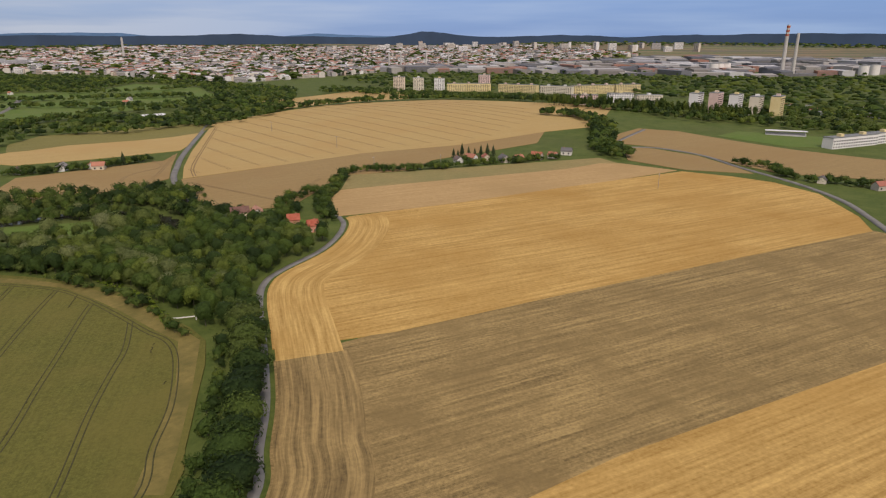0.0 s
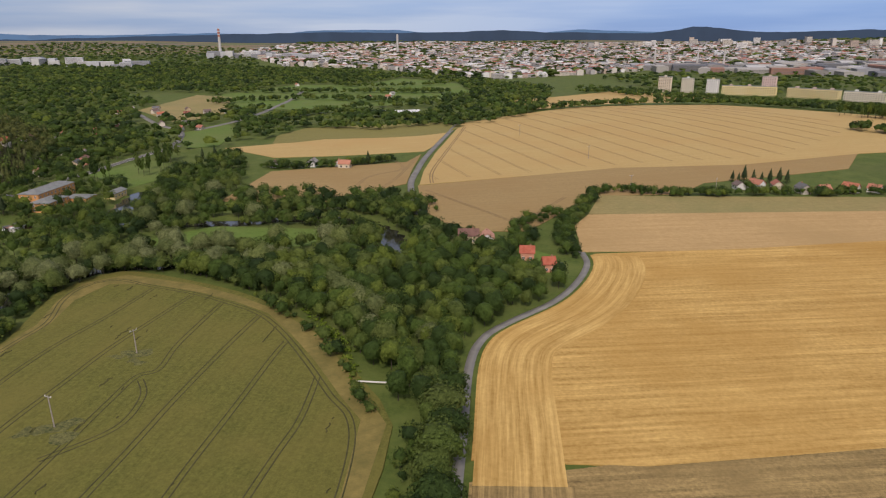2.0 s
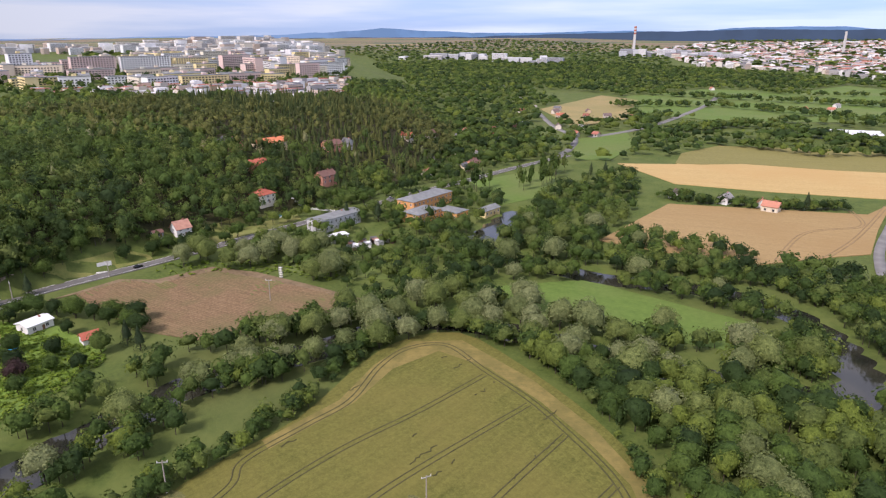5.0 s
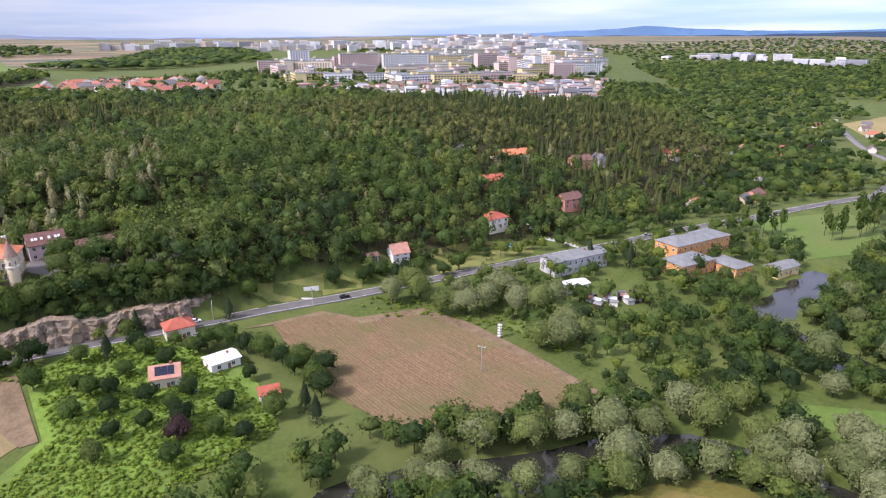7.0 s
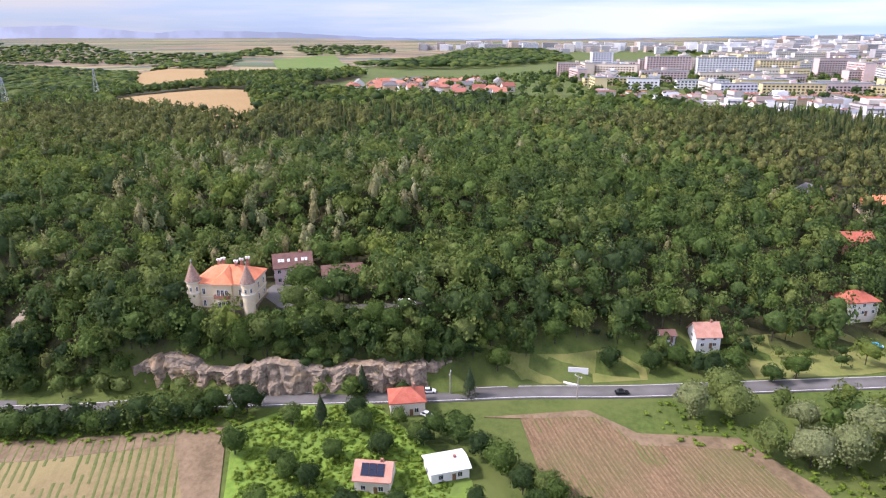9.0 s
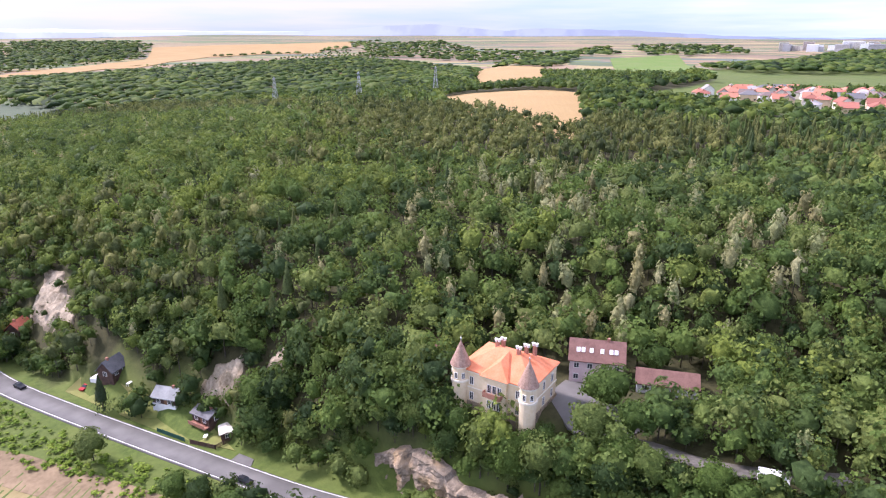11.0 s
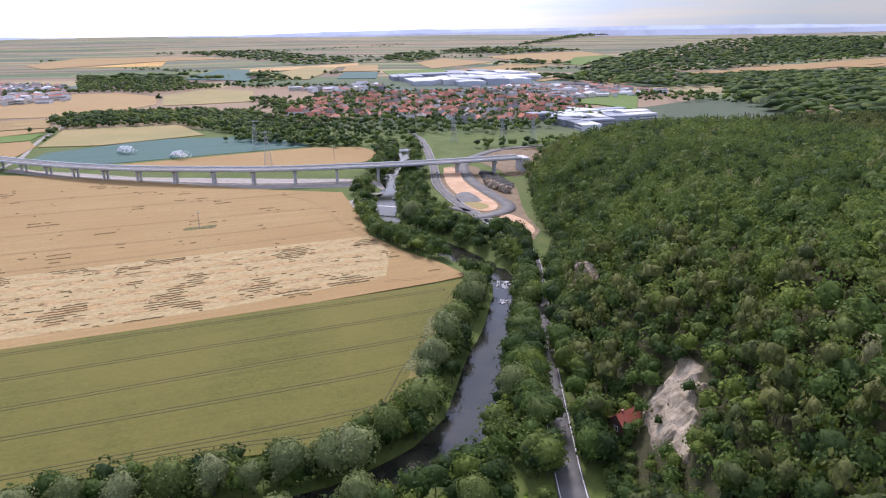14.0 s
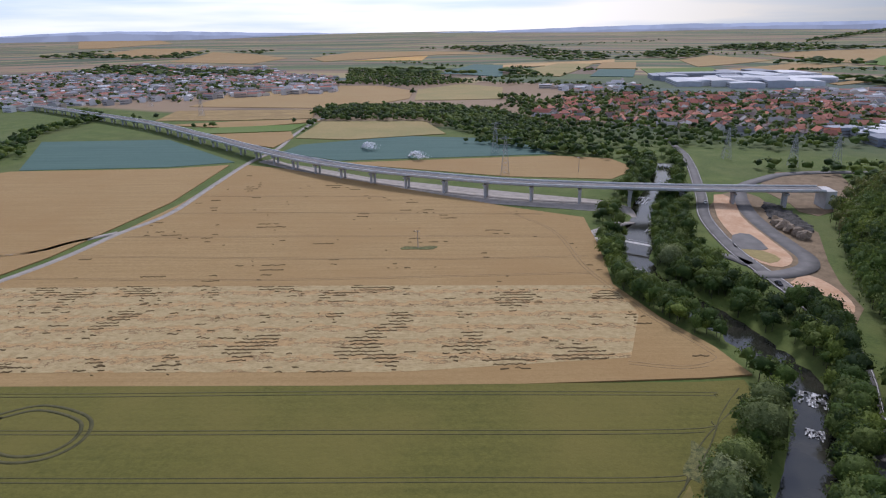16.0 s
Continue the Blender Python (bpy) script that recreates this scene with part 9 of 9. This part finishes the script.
def on_road(y, side):
    """A spot on the valley road at that y, on one lane, with the road's direction."""
    k = int(np.argmin(np.abs(ROAD_LINE[:, 1] - y)))
    d = ROAD_LINE[min(k + 1, len(ROAD_LINE) - 1)] - ROAD_LINE[max(k - 1, 0)]
    d = d / np.hypot(*d)
    u = (y - ROAD_LINE[k][1]) / (d[1] if abs(d[1]) > 0.1 else 1)
    p = ROAD_LINE[k] + d * u + np.array([d[1], -d[0]]) * side
    return p[0], p[1], float(land(p[:1], p[1:])[0]) + 0.5, math.degrees(math.atan2(d[1], d[0]))


for y, side, paint, text in ((31, 1.7, BLACK_PAINT, "black car driving on the valley road"), (-60, -1.7, BLACK_PAINT, "black car on the valley road by the forest"), (203, 1.7, BLACK_PAINT, "dark car on the valley road"), (146, -1.7, WHITE_PAINT, "white car passing the roadside house"), (309, 1.8, BLACK_PAINT, "dark car waiting at the road"), (372, -1.7, SILVER_PAINT, "silver car on the valley road"), (-301, 1.7, BLACK_PAINT, "dark car near the building site"), (-429, -1.7, WHITE_PAINT, "white car under the viaduct")):
    car(*on_road(y, side), paint, text)
car(-354, -45, float(land(np.array([-354.0]), np.array([-45.0]))[0]) + 0.15, 20, RED_PAINT, "red car parked on a cabin lawn")
car(-412, 135, float(land(np.array([-412.0]), np.array([135.0]))[0]) + 0.35, 110, WHITE_PAINT, "white van parked on the terrace track", 5.6, 2.0, 2.4, True)
car(-385, 148, float(land(np.array([-385.0]), np.array([148.0]))[0]) + 0.1, 70, WHITE_PAINT, "white car parked beside the roadside house")


def small(name, x, y, bm_list, label, category, turn=0.0, z=0.0):
    root = new(name)
    tagged(root, label, category)
    root.matrix_basis = pose(x, y, float(land(np.array([float(x)]), np.array([float(y)]))[0]) + z, 0, 0, turn)
    for pname, bm, m in bm_list:
        part(pname, bm, m, root)
    return root


def ring_bm(r, h, inner=0.0, segments=24):
    bm = bmesh.new()
    bmesh.ops.create_cone(bm, cap_ends=True, segments=segments, radius1=r, radius2=r, depth=h, matrix=pose(0, 0, h / 2))
    return bm


small("swimming_pool", -463, 293, [("wall", ring_bm(2.6, 1.1), WHITE_PLASTER), ("water", ring_bm(2.4, 1.14), BLUE_WATER)], "round white garden pool with blue water", "pool")
small("swimming_pool", -348, 150, [("wall", ring_bm(1.8, 1.0), RUBBER), ("water", ring_bm(1.6, 1.04), BLUE_WATER)], "round black garden pool", "pool")
small("billboard", -417, 190, [("board", boxed((-3.2, 3.2, -0.1, 0.1, 1.4, 3.6)), WHITE_PLASTER), ("post", boxed((-2.3, -2.1, -0.08, 0.08, 0, 1.4)), STEEL), ("post", boxed((2.1, 2.3, -0.08, 0.08, 0, 1.4)), STEEL)], "white billboard on two posts beside the road", "billboard", 95)
small("bench_wall", -412, 188, [("slab", boxed((-2.4, 2.4, -0.25, 0.25, 0, 0.6)), WHITE_PLASTER)], "low white block beside the road", "block", 75)
small("pipe_crossing", -105, 239.5, [("pipe", boxed((-5.5, 5.5, -0.18, 0.18, 1.5, 1.86)), WHITE_PLASTER), ("bend", boxed((-5.6, -5.2, -0.18, 0.18, -0.4, 1.5)), WHITE_PLASTER), ("bend", boxed((5.2, 5.6, -0.18, 0.18, -0.4, 1.5)), WHITE_PLASTER)], "white pipe carried over a ditch", "pipe", 16)
small("lattice_sign", -364, 257, [("column", boxed((-0.7, -0.58, -0.5, -0.4, 0, 6), (0.58, 0.7, -0.5, -0.4, 0, 6), (-0.7, -0.58, 0.4, 0.5, 0, 6), (0.58, 0.7, 0.4, 0.5, 0, 6)), STEEL)] + [("panel", boxed((-0.74, 0.74, -0.52, 0.52, 0.6 + i * 1.1, 0.85 + i * 1.1)), FRAME_WHITE) for i in range(5)], "white latticed advertising column in a meadow", "column", 30)
spray_gen = np.random.default_rng(55)
MIST = plain("white_spray", (0.7, 0.72, 0.74), (0.8, 0.82, 0.84), 0.5)
for x, y in ((69, -521), (2, -498)):
    n = 900
    u = spray_gen.uniform(0, 1, n)
    c = np.stack([-24 * u + 2 * spray_gen.normal(0, 1, n) * u, 3.4 * spray_gen.normal(0, 1, n) * u, 7 * np.sin(u * 2.6) * spray_gen.uniform(0.5, 1.05, n)], -1)
    v, q = leaf_quads(c, np.tile([0, 0, 1.0], (n, 1)), 0.5, spray_gen)
    jet = new("sprinkler")
    tagged(jet, "white fan of spray from a field sprinkler", "sprinkler", "field sprinklers")
    jet.matrix_basis = pose(x, y, 0.3, 0, 0, -28)
    ob = new("spray", mesh_from("spray", v, q, [MIST]))
    ob.parent = jet
    part("stand", boxed((-0.4, 0.4, -0.4, 0.4, 0, 1.2)), STEEL, jet)
for k in range(14):
    u = k / 13
    x, y = -488 + 36 * u, 310 + 16 * u
    small("fence_pier", x, y, [("pier", boxed((-0.25, 0.25, -0.25, 0.25, -0.4, 1.3)), WHITE_PLASTER), ("panel", boxed((0.25, 2.6, -0.08, 0.08, 0, 0.9)), GREY_WALL)], "white garden wall pier with panel", "fence", 24)
for k in range(16):
    x, y = -399 + 3.2 * (k % 4) + 0.6 * math.sin(k * 5), 306 + 7 * (k // 4) + math.cos(k * 3)
    small("garden_hut", x + 8, y, [("wall", boxed((-1.6, 1.6, -1.3, 1.3, -0.3, 2.0)), (DARK_WOOD, WHITE_PLASTER, GREY_WALL)[k % 3]), ("roof", gable_roof(3.2, 2.6, 2.0, 0.6, 0.25, 0.12), (DARK_ROOF, CLAY_ROOF, WHITE_ROOF, GREY_ROOF)[k % 4])], "small allotment hut among vegetable beds", "hut", 17 + 7 * k)
small("stadium_stand", 395, 752, [("seating", boxed((-21, 21, -4, 4, 0, 1.2), (-21, 21, -1, 4, 1.2, 2.2), (-21, 21, 1.5, 4, 2.2, 3.2)), GREY_WALL), ("roof", boxed((-22, 22, -5, 5, 5.4, 5.8)), WHITE_ROOF)] + [("post", boxed((px - 0.15, px + 0.15, 4.0, 4.3, 0, 5.4)), STEEL) for px in (-20, -10, 0, 10, 20)], "football stand with a white roof", "stand", -22)
patch("ground_pitch", [(312, 742), (352, 778), (446, 738), (404, 672), (362, 676)], MEADOW, "bright green football pitch", "pitch", 0.3, 1, 20)

city_green = scatter([(-1450, 2120), (-1080, 2170), (-820, 1990), (-545, 1790), (-430, 1960), (-250, 2190), (-100, 2500), (300, 2800), (900, 3050), (600, 3900), (-600, 4000), (-1500, 3900), (-2300, 3400), (-2100, 2700)], 62, 95)
woods("city_greenery", city_green, "round", LEAF_BROAD, "trees and parks between far city houses", leaves=9, size=0.34, low=13, high=19, wide=2.4, seed=95, bare=True)
town_green = scatter([(-1650, 480), (-1560, 880), (-2000, 960), (-2500, 1350), (-2690, 380), (-2050, 500)], 60, 96)
woods("town_greenery", town_green, "round", LEAF_BROAD, "trees between far plateau housing", leaves=9, size=0.34, low=9, high=14, wide=2.2, seed=96, bare=True)
